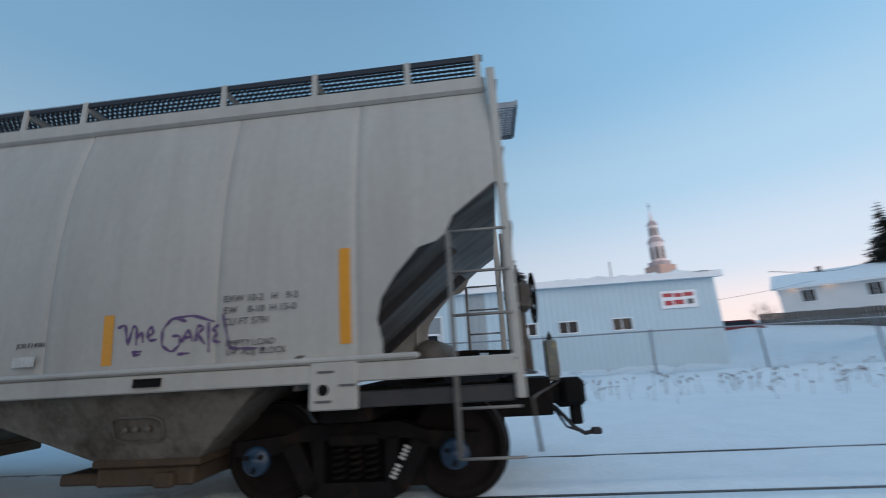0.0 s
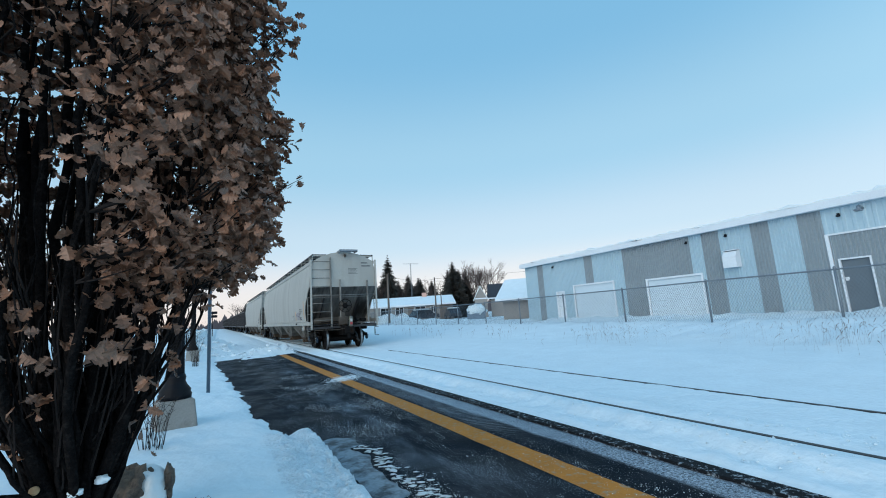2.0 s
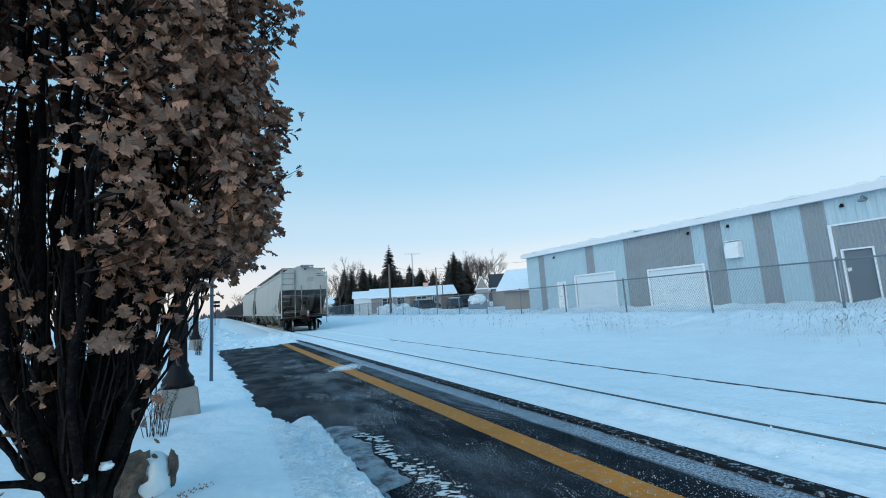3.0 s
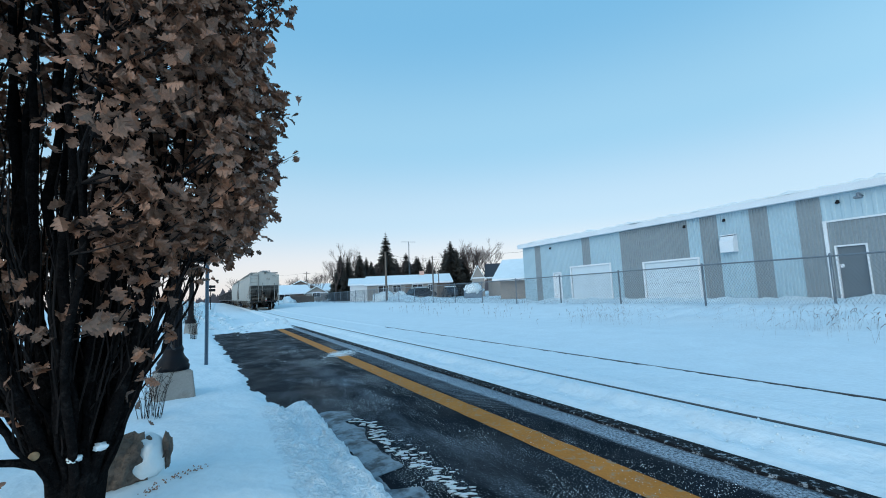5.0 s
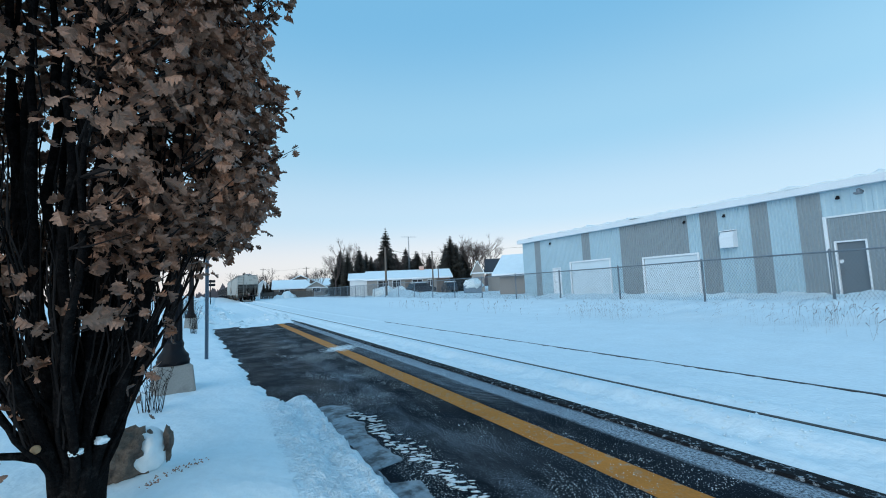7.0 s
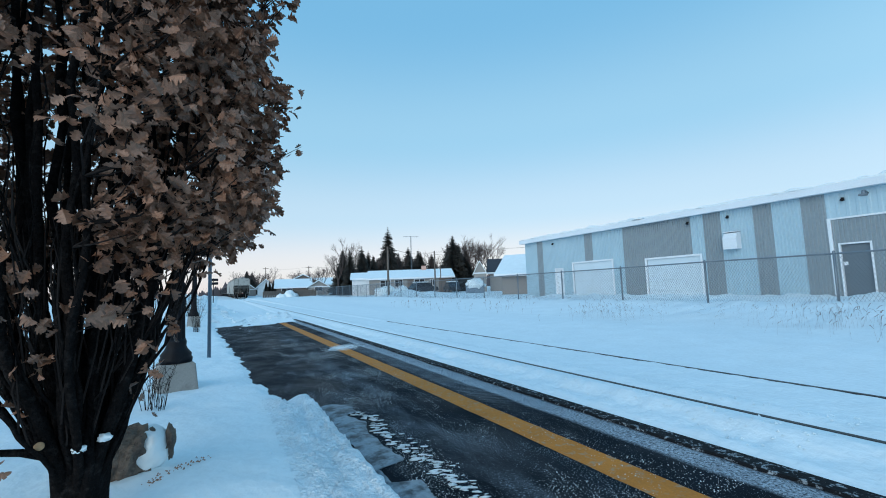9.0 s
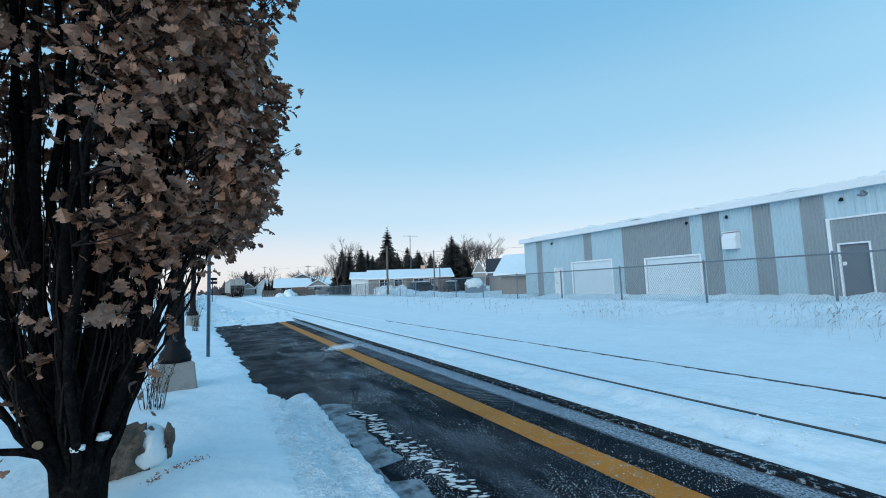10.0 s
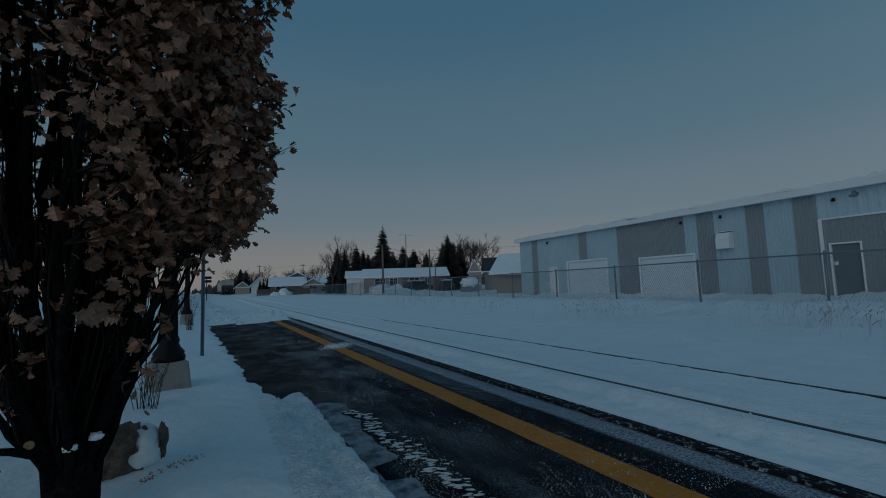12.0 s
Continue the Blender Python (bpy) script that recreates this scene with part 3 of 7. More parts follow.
def build_building():
    b = thing("industrial_building", "long low metal-clad building with pale blue and grey stripes", "building")
    y0, y1, x1 = -11.09, 26.2, 37.0
    bm = bmesh.new()
    for a, c, z0, z1 in pieces(y0 + 0.02, y1 - 0.02, -0.2, EAVE):
        box(bm, WALL + 0.03, WALL + 0.23, a, c, z0, z1)
    part("front_wall", bm, PAINT_WHITE, b)
    for ya, yb in ((y0, y0 + 0.2), (y1 - 0.2, y1)):
        bm = boxed(WALL + 0.25, x1, ya, yb, -0.2, EAVE)
        prism(bm, ((WALL + 0.25, EAVE), (x1, EAVE), ((WALL + x1) / 2, EAVE + 0.75)), ya, yb, "Y")
        part("end_wall", bm, CLAD_LIGHT, b)
    part("rear_wall", boxed(x1 - 0.2, x1 - 0.01, y0 + 0.2, y1 - 0.2, -0.2, EAVE), CLAD_LIGHT, b)
    part("slab", boxed(WALL + 0.23, x1 - 0.2, y0 + 0.2, y1 - 0.2, -0.2, -0.05), CONCRETE, b)
    stripes = ((26.2, 24.79, 0), (24.79, 24.16, 1), (24.16, 20.08, 0), (20.08, 19.40, 1), (19.40, 17.05, 0), (17.05, 12.90, 1), (12.90, 12.26, 0), (12.26, 11.42, 1),
               (11.42, 10.02, 0), (10.02, 9.28, 1), (9.28, 8.23, 0), (8.23, 7.42, 1))
    for hi, lo, grey in stripes:
        for a, c, z0, z1 in pieces(lo, hi, -0.1, EAVE):
            if grey and hi == 20.08 and z0 < 1:
                continue
            part("cladding_panel", corrugated(a, c, z0, z1, WALL + 0.01), CLAD_GREY if grey else CLAD_LIGHT, b)
    for a, c, z0, z1 in pieces(2.37, 7.30, -0.1, 3.33):
        part("cladding_panel", corrugated(a, c, z0, z1, WALL + 0.025), CLAD_GREY, b)
    part("cladding_panel", corrugated(2.30, 7.42, 3.40, EAVE, WALL + 0.01, 0.3, 0.015), CLAD_LIGHT, b)
    for a, c, grey in ((1.1, 2.30, 0), (0.08, 1.1, 1), (-11.09, 0.08, 0)):
        for p, q, z0, z1 in pieces(a, c, -0.1, EAVE):
            part("cladding_panel", corrugated(p, q, z0, z1, WALL + 0.01, 0.3, 0.012), CLAD_GREY if grey else CLAD_LIGHT, b)
    # trim round the recessed bay
    for dims in ((7.30, 7.42, -0.1, 3.40), (2.30, 2.37, -0.1, 3.40), (2.37, 7.30, 3.33, 3.40)):
        part("bay_trim", boxed(WALL - 0.05, WALL + 0.02, *dims, bevel=0.006), PAINT_WHITE, b)
    # garage doors with sections and frames
    for g in GARAGES:
        door = part("garage_door", boxed(WALL + 0.06, WALL + 0.1, g[0], g[1], g[2], g[3]), DOOR_WHITE, b, "white sectional garage door")
        n = 4
        for k in range(n):
            za, zb = g[2] + (g[3] - g[2]) * k / n, g[2] + (g[3] - g[2]) * (k + 1) / n
            part("section", boxed(WALL + 0.025, WALL + 0.06, g[0] + 0.01, g[1] - 0.01, za + 0.004, zb - 0.004, bevel=0.006), DOOR_WHITE, door)
        for dims in ((g[0] - 0.1, g[0], g[2], g[3] + 0.1), (g[1], g[1] + 0.1, g[2], g[3] + 0.1), (g[0], g[1], g[3], g[3] + 0.1)):
            part("door_frame", boxed(WALL - 0.06, WALL + 0.15, *dims, bevel=0.006), PAINT_WHITE, b)
    for d, mat, lab in ((SMALL_DOOR, PAINT_WHITE, "white steel side door"), (GREY_DOOR, DOOR_GREY, "dark grey steel entrance door")):
        leaf = part("door", boxed(WALL + 0.08, WALL + 0.13, d[0] + 0.03, d[1] - 0.03, d[2], d[3] - 0.03, bevel=0.005), mat, b, lab)
        bm = bmesh.new()
        tube(bm, ((WALL + 0.08, d[1] - 0.1, 1.25), (WALL + 0.03, d[1] - 0.1, 1.25), (WALL + 0.03, d[1] - 0.22, 1.25)), 0.012, 6)
        part("handle", bm, GALV, leaf, "steel lever handle")
        part("threshold", boxed(WALL + 0.0, WALL + 0.13, d[0], d[1], d[2] - 0.05, d[2]), GALV, leaf)
        for dims in ((d[0] - 0.03, d[0] + 0.03, d[2], d[3] + 0.03), (d[1] - 0.03, d[1] + 0.03, d[2], d[3] + 0.03), (d[0] + 0.03, d[1] - 0.03, d[3] - 0.03, d[3] + 0.03)):
            part("door_frame", boxed(WALL - 0.04, WALL + 0.12, *dims, bevel=0.005), PAINT_WHITE, b)
    part("notice", boxed(WALL + 0.072, WALL + 0.079, 6.98 - 0.02, 7.08, 1.52, 1.66), PAINT_WHITE, b, "small white notice on the door")
    for w in (BIG_WINDOW, *SMALL_WINDOWS):
        win = part("window", boxed(WALL + 0.09, WALL + 0.11, *w), GLASS_DARK, b, "dark glazed window with a white frame")
        t = 0.09 if w is BIG_WINDOW else 0.05
        for dims in ((w[0] - t, w[0], w[2] - t, w[3] + t), (w[1], w[1] + t, w[2] - t, w[3] + t), (w[0], w[1], w[3], w[3] + t), (w[0], w[1], w[2] - t, w[2])):
            part("frame", boxed(WALL - 0.05, WALL + 0.1, *dims, bevel=0.006), PAINT_WHITE, win)
        if w is not BIG_WINDOW:
            mid = (w[0] + w[1]) / 2
            part("mullion", boxed(WALL + 0.05, WALL + 0.088, mid - 0.02, mid + 0.02, w[2], w[3]), PAINT_WHITE, win)
    part("air_conditioner", boxed(WALL - 0.32, WALL + 0.08, -1.95, -1.52, 2.2, 2.5, bevel=0.02), PAINT_WHITE, b, "white window air conditioner")
    # roof with its fascia
    bm = bmesh.new()
    prism(bm, ((WALL - 0.28, EAVE + 0.02), ((WALL + x1) / 2, EAVE + 0.80), (x1 + 0.28, EAVE + 0.02), (x1 + 0.28, EAVE + 0.10), ((WALL + x1) / 2, EAVE + 0.90), (WALL - 0.28, EAVE + 0.10)), y0 - 0.3, y1 + 0.3, "Y")
    part("roof", bm, CLAD_LIGHT, b)
    part("fascia", boxed(WALL - 0.34, WALL - 0.285, y0 - 0.3, y1 + 0.3, EAVE - 0.03, EAVE + 0.26, bevel=0.008), PAINT_WHITE, b, "white eaves fascia")
    part("soffit", boxed(WALL - 0.28, WALL + 0.02, y0 - 0.3, y1 + 0.3, EAVE - 0.02, EAVE + 0.005), PAINT_WHITE, b)
    # vent hood, lamps
    hood = part("vent_hood", prism(bmesh.new(), ((WALL, 2.53), (WALL - 0.42, 2.53), (WALL - 0.42, 3.02), (WALL - 0.26, 3.28), (WALL, 3.32)), 10.6, 11.2, "Y"), PAINT_WHITE, b, "white sheet-metal vent hood")
    part("cap", boxed(WALL - 0.30, WALL, 10.57, 11.23, 3.322, 3.36, bevel=0.01), PAINT_WHITE, hood)
    for y in (6.85, -1.0, 11.05, 13.0, 23.0):
        bm = lathe(bmesh.new(), ((0.03, 0), (0.07, -0.05), (0.075, -0.1), (0.02, -0.12)), "Z", 10, (WALL - 0.12, y, 4.12))
        box(bm, WALL - 0.14, WALL, y - 0.03, y + 0.03, 4.10, 4.15)
        part("wall_lamp", bm, BLACK_METAL, b, "small black wall lamp")
    bm = bmesh.new()
    tube(bm, ((WALL, 6.15, 4.18), (WALL - 0.35, 6.15, 4.24), (WALL - 0.5, 6.12, 4.2), (WALL - 0.58, 6.1, 4.08)), 0.05, 8)
    box(bm, WALL - 0.74, WALL - 0.46, 6.0, 6.2, 4.02, 4.10, 0.02)
    part("flood_lamp", bm, GALV, b, "grey flood lamp on a bent arm")
    # sign: two red bars on a white board
    sign = tagged(part("wall_sign", boxed(WALL - 0.06, WALL - 0.025, -10.14, -8.42, 3.03, 3.88, bevel=0.006), PAINT_WHITE, b), "white sign board with red bars of lettering")
    for a, c, z0, z1 in ((-9.02, -8.55, 3.58, 3.76), (-9.46, -9.08, 3.56, 3.74), (-9.98, -9.52, 3.58, 3.76), (-8.98, -8.60, 3.18, 3.40), (-9.50, -9.04, 3.20, 3.42)):
        part("lettering", boxed(WALL - 0.066, WALL - 0.058, a, c, z0, z1), RED_PAINT, sign)
    part("emblem", boxed(WALL - 0.066, WALL - 0.058, -9.95, -9.65, 3.2, 3.44), STENCIL, sign)
    # snow on the roof, lumpy where it creeps over the edge
    bm = bmesh.new()
    ys = np.arange(y0 - 0.28, y1 + 0.28, 0.16)
    rows = []
    for y in ys:
        lump = (0.15 + 0.85 * smooth01(min(y1 - y, y - y0), 0.0, 2.0)) * max(0.04, 0.08 + 0.13 * fbm(2, y, 0, 1.0, 5) + 0.06 * fbm(2, y, 5, 2.4))
        over = WALL - 0.30 - 0.16 * max(0, fbm(8, y, 0, 0.8, 4))
        rows.append([bm.verts.new(v) for v in ((over + 0.02, y, EAVE + 0.265), (over, y, EAVE + 0.28 + lump * 0.5), (over + 0.16, y, EAVE + 0.28 + lump), (WALL + 0.8, y, EAVE + 0.36 + lump * 0.7),
                                               ((WALL + x1) / 2, y, EAVE + 1.06), (x1 + 0.2, y, EAVE + 0.30))])
    for p, q in zip(rows, rows[1:]):
        for k in range(5):
            bm.faces.new((p[k], q[k], q[k + 1], p[k + 1])).smooth = True
    tagged(part("roof_snow", bm, SNOW), "thick lumpy snow lying on the building roof", "snow")


build_building()

# ---- the train ----
MID = 8.98          # middle of a hopper car, ahead of its rear axle
BODY_END = -0.54
RADIUS = 0.455
SIDE = ((1.49, 1.26), (1.53, 1.65), (1.55, 2.2), (1.545, 2.75), (1.50, 3.2), (1.43, 3.6), (1.365, 3.84))
ROOF = ((1.365, 3.84), (1.30, 3.93), (1.0, 4.10), (0.6, 4.24), (0.25, 4.31), (0.0, 4.33))


SIDE_CURVE = np.polyfit([z for _, z in SIDE], [x for x, _ in SIDE], 3)


def side_x(z):
    """Half the width of the bulging side at height z."""
    return float(np.polyval(SIDE_CURVE, z))


def cut_back(z):
    """How far ahead of its upper end corner the side sheet is cut back at height z."""
    pts = ((1.20, 1.06), (1.42, 1.06), (1.60, 1.10), (1.78, 1.06), (1.98, 0.92), (2.20, 0.72), (2.24, 0.56), (2.30, 0.48), (2.46, 0.40), (2.76, 0.0), (5.0, 0.0))
    for (p, a), (q, b) in zip(pts, pts[1:]):
        if z <= q:
            return a + (b - a) * (z - p) / (q - p)
    return 0.0


def text_mesh(words, size, mat):
    c = bpy.data.curves.new("lettering", "FONT")
    c.body, c.size, c.extrude = words, size, 0.0015
    ob = bpy.data.objects.new("lettering", c)
    scene.collection.objects.link(ob)
    bpy.context.view_layer.update()
    me = bpy.data.meshes.new_from_object(ob.evaluated_get(bpy.context.evaluated_depsgraph_get()))
    bpy.data.objects.remove(ob)
    me.materials.clear()
    me.materials.append(mat)
    return me


def wheelset(parent, y):
    bm = bmesh.new()
    lathe(bm, ((0.07, -0.72), (0.085, -0.6), (0.08, 0.6), (0.07, 0.72)), "X", 12)
    ws = part("wheelset", bm, UNDERGEAR, parent, "rusty steel axle with two wheels", (0, y, RADIUS + 0.02))
    for s in (-1, 1):
        bm = bmesh.new()
        lathe(bm, ((0.10, s * 0.83), (0.13, s * 0.80), (0.30, s * 0.76), (0.375, s * 0.77), (0.385, s * 0.815), (RADIUS - 0.012, s * 0.82), (RADIUS, s * 0.80), (RADIUS + 0.004, s * 0.72),
                   (RADIUS + 0.03, s * 0.705), (RADIUS + 0.028, s * 0.685), (0.39, s * 0.68), (0.30, s * 0.72), (0.12, s * 0.70)), "X", 36)
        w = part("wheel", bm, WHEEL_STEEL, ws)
        bm = bmesh.new()
        ring_o, ring_i = [], []
        for k in range(36):
            a = 2 * math.pi * k / 36
            ring_o.append(bm.verts.new((s * 0.802, (RADIUS + 0.003) * math.cos(a), (RADIUS + 0.003) * math.sin(a))))
            ring_i.append(bm.verts.new((s * 0.72, (RADIUS + 0.006) * math.cos(a), (RADIUS + 0.006) * math.sin(a))))
        for k in range(36):
            bm.faces.new((ring_o[k], ring_o[(k + 1) % 36], ring_i[(k + 1) % 36], ring_i[k])).smooth = True
        part("tread", bm, TREAD, w, "shiny worn wheel tread")
    return ws


def truck(parent, y0, mark=False):
    """A two-axle freight truck whose rear axle stands at y0."""
    y1 = y0 + 1.78
    for s in (-1, 1):
        bm = bmesh.new()
        c = y0 + 0.89
        x0, x1 = s * 0.96, s * 1.10
        top = ((y0 - 0.22, 0.62), (y0 + 0.25, 0.66), (c - 0.42, 0.74), (c + 0.42, 0.74), (y1 - 0.25, 0.66), (y1 + 0.22, 0.62), (y1 + 0.22, 0.50), (y1 - 0.15, 0.50), (c + 0.50, 0.60), (c - 0.50, 0.60), (y0 + 0.15, 0.50), (y0 - 0.22, 0.50))
        prism(bm, top, x0, x1)
        for sg in (-1, 1):
            prism(bm, ((c + sg * 0.70, 0.60), (c + sg * 0.52, 0.60), (c + sg * 0.32, 0.24), (c + sg * 0.36, 0.16), (c + sg * 0.46, 0.18)), x0, x1)
            prism(bm, ((c + sg * 0.40, 0.62), (c + sg * 0.28, 0.62), (c + sg * 0.28, 0.26), (c + sg * 0.36, 0.22)), x0, x1)
        prism(bm, ((c - 0.46, 0.19), (c - 0.36, 0.26), (c + 0.36, 0.26), (c + 0.46, 0.19), (c + 0.36, 0.13), (c - 0.36, 0.13)), x0, x1)
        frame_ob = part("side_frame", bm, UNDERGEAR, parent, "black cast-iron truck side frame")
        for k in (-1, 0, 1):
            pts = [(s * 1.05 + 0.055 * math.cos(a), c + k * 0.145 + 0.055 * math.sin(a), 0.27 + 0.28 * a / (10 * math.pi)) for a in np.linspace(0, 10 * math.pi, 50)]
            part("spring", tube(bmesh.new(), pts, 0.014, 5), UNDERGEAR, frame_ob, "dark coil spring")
        # added dark plate, stands for the shade behind the springs
        part("spring_shade_plate", boxed(s * 0.90, s * 0.94, c - 0.60, c + 0.60, 0.18, 0.64), UNDERGEAR, frame_ob)
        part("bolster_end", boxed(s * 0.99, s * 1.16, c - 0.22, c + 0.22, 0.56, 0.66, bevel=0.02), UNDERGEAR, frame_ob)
        for y in (y0, y1):
            bm = lathe(bmesh.new(), ((0.125, s * 1.10), (0.125, s * 1.14), (0.10, s * 1.165), (0.045, s * 1.17), (0.045, s * 1.185), (0.01, s * 1.19)), "X", 16, (0, y, RADIUS + 0.01))
            cap = part("bearing_cap", bm, BLUE_CAP, parent, "faded blue axle bearing cap")
            for k in range(3):
                a = 2 * math.pi * k / 3 + 0.5
                part("bolt", lathe(bmesh.new(), ((0.02, s * 1.155), (0.02, s * 1.19), (0.012, s * 1.195)), "X", 6, (0, y + 0.075 * math.cos(a), RADIUS + 0.01 + 0.075 * math.sin(a))), UNDERGEAR, cap)
        if mark and s < 0:
            bm = bmesh.new()
            for k in range(9):
                if k == 4:
                    continue
                box(bm, -1.108, -1.101, -0.010, 0.010, 0.0, 0.05)
                bmesh.ops.translate(bm, verts=bm.verts[-8:], vec=(0, 0.034 * (4 - k), 0))
            part("stencil", bm, STENCIL_PALE, frame_ob, at=Matrix.Translation((0, c - 0.43, 0.40)) @ Matrix.Rotation(radians(-60), 4, "X"))
    part("bolster", boxed(-0.95, 0.95, y0 + 0.68, y0 + 1.10, 0.45, 0.66, bevel=0.03), UNDERGEAR, parent)
    for y in (y0 + 0.5, y1 - 0.5):
        part("brake_beam", boxed(-0.75, 0.75, y - 0.05, y + 0.05, 0.32, 0.42, bevel=0.01), UNDERGEAR, parent)
    return [wheelset(parent, y0), wheelset(parent, y1)]


def ladder(parent, x, y0, y1, z0, z1, rungs, r=0.013, along="Y"):
    """Rungs between two stiles; along: the way the rungs run."""
    for k in range(rungs):
        z = z0 + (z1 - z0) * k / (rungs - 1)
        p, q = ((x, y0, z), (x, y1, z)) if along == "Y" else ((y0, x, z), (y1, x, z))
        part("rung", tube(bmesh.new(), (p, q), r, 6), CAR_SOOTY_SHADED, parent)


GRATING = material("walkway_grating", (0.028, 0.033, 0.042), 0.6, 0.0, 8, 0.15, 40, 0.0, spec=0.2)


def hopper_car():
    car = thing("hopper_car", "grimy pale grey covered hopper railway car with reflections streaked into its colour", "railway car", group="train cars")
    far_end = 2 * MID - BODY_END
    # side sheets, curved, cut back over the trucks
    for s in (-1, 1):
        bm = bmesh.new()
        zs = [1.26, 1.42, 1.6, 1.78, 1.98, 2.2, 2.24, 2.3, 2.46, 2.61, 2.76, 3.0, 3.2, 3.4, 3.6, 3.84]
        zs = sorted(zs + [(a + b) / 2 for a, b in zip(zs, zs[1:])])
        seams = [0.73, 2.0, 3.65, 5.3, 6.95, 8.6, 10.25, 11.9, 13.55, 15.2, 16.4, 17.3]
        layers = []
        for inset in (0.0, 0.02):
            grid = []
            for z in zs:
                a, b = BODY_END + cut_back(z), far_end - cut_back(z)
                ys = [a] + [v for q in seams for v in (q - 0.09, q - 0.02, q, q + 0.02, q + 0.09)] + [b]
                ys[1:1] = [a + (0.70 - a) * 0.5]
                grid.append([bm.verts.new((s * (side_x(z) - inset - (0.013 if min(abs(y - q) for q in seams) < 0.01 else 0.0)), y, z)) for y in ys])
            layers.append(grid)
            for p, q in zip(grid, grid[1:]):
                for k in range(len(p) - 1):
                    bm.faces.new((p[k], p[k + 1], q[k + 1], q[k]) if (s > 0) == (inset == 0) else (p[k], q[k], q[k + 1], p[k + 1])).smooth = True
        outer, inner = [g[0] + [r[-1] for r in g[1:]] + g[-1][-2::-1] + [r[0] for r in g[-2:0:-1]] for g in layers]
        for k in range(len(outer)):
            j = (k + 1) % len(outer)
            bm.faces.new((outer[k], inner[k], inner[j], outer[j]))
        bm.normal_update()
        for edge in bm.edges:
            edge.smooth = edge.calc_face_angle(0) < 0.6
        part("side_sheet", bm, CAR_PAINT, car)
        # sill and eaves rail
        bm = boxed(s * 1.44, s * 1.56, BODY_END - 0.02, far_end + 0.02, 1.11, 1.26, bevel=0.012)
        box(bm, s * 1.46, s * 1.58, BODY_END + 0.75, far_end - 0.75, 1.265, 1.32, 0.02)
        part("side_sill", bm, CAR_PAINT, car)
        bm = boxed(s * 1.33, s * 1.43, BODY_END, far_end, 3.76, 3.94, bevel=0.03)
        part("eaves_rail", bm, CAR_PAINT, car)
    # roof
    bm = bmesh.new()
    prof = [(-x, z) for x, z in ROOF] + [(x, z) for x, z in ROOF[::-1][1:]]
    rows = [[bm.verts.new((x, y, z)) for x, z in prof] for y in (BODY_END, far_end)]
    for k in range(len(prof) - 1):
        bm.faces.new((rows[0][k], rows[0][k + 1], rows[1][k + 1], rows[1][k])).smooth = True
    part("roof", bm, CAR_PAINT, car)
    part("hatch_trough", boxed(-0.3, 0.3, 0.5, 2 * MID - 0.5, 4.31, 4.43, bevel=0.03), CAR_PAINT, car)
    # outer walkways of open grating on brackets
    for s in (-1, 1):
        bm = bmesh.new()
        xa, xb, z = 0.80, 1.36, 4.20
        y = BODY_END + 0.04
        while y < far_end:
            box(bm, s * xa, s * xb, y - 0.007, y + 0.007, z - 0.022, z)
            y += 0.062
        for k in range(9):
            x = xa + 0.02 + (xb - xa - 0.04) * k / 8
            box(bm, s * (x - 0.006), s * (x + 0.006), BODY_END + 0.03, far_end - 0.03, z - 0.026, z - 0.004)
        walk_ob = part("walkway", bm, GRATING, car, "open steel grating walkway along the roof")
        for x in (xa, xb):
            part("edge_bar", boxed(s * (x - 0.015), s * (x + 0.015), BODY_END + 0.01, far_end - 0.01, z - 0.05, z + 0.008), GRATING, walk_ob)
        y, k = BODY_END + 0.06, 0
        while y < far_end:
            bm = bmesh.new()
            box(bm, s * 1.362, s * 1.385, y - 0.028, y + 0.028, 3.93, z + 0.01)
            box(bm, s * 0.80, s * 1.36, y - 0.02, y + 0.02, z - 0.085, z - 0.03)
            part("bracket", bm, CAR_PAINT, walk_ob)
            y += (0.72, 0.98, 1.0, 1.62)[k % 4]
            k += 1
    # ends: upright sheet, slope sheet, posts, ladders, platform, coupler
    for end in (0, 1):
        m = Matrix.Identity(4) if end == 0 else Matrix.Translation((0, 2 * MID, 0)) @ Matrix.Rotation(math.pi, 4, "Z")
        e = BODY_END
        bm = bmesh.new()
        outline = [(-side_x(z), z) for z in (2.74, 3.0, 3.2, 3.6)] + [(-x, z) for x, z in ROOF] + [(x, z) for x, z in ROOF[::-1][1:]] + [(side_x(z), z) for z in (3.6, 3.2, 3.0, 2.74)]
        prism(bm, outline, e - 0.005, e + 0.025, "Y")
        sheet = part("end_sheet", bm, CAR_PAINT, car, at=m)
        bm = prism(bmesh.new(), ((e + 0.002, 2.735), (e + 0.45, 2.44), (e + 1.78, 1.30), (e + 1.78, 1.06), (e + 1.82, 1.06), (e + 1.82, 1.33), (e + 0.48, 2.48), (e + 0.03, 2.76)), -1.50, 1.50)
        part("slope_sheet", bm, SLOPE_SOOT_SHADE, car, "grimy sloping end sheet with shade in its colour", at=m)
        # braces are black to put the shadow bands below the slope into colour
        for x in (-0.8, 0.8):
            bm = prism(bmesh.new(), ((e + 0.50, 2.39), (e + 1.77, 1.295), (e + 1.77, 1.06), (e + 1.60, 1.06), (e + 1.56, 1.36), (e + 0.42, 2.32)), x - 0.02, x + 0.02)
            part("slope_brace", bm, CAR_DARK, car, at=m)
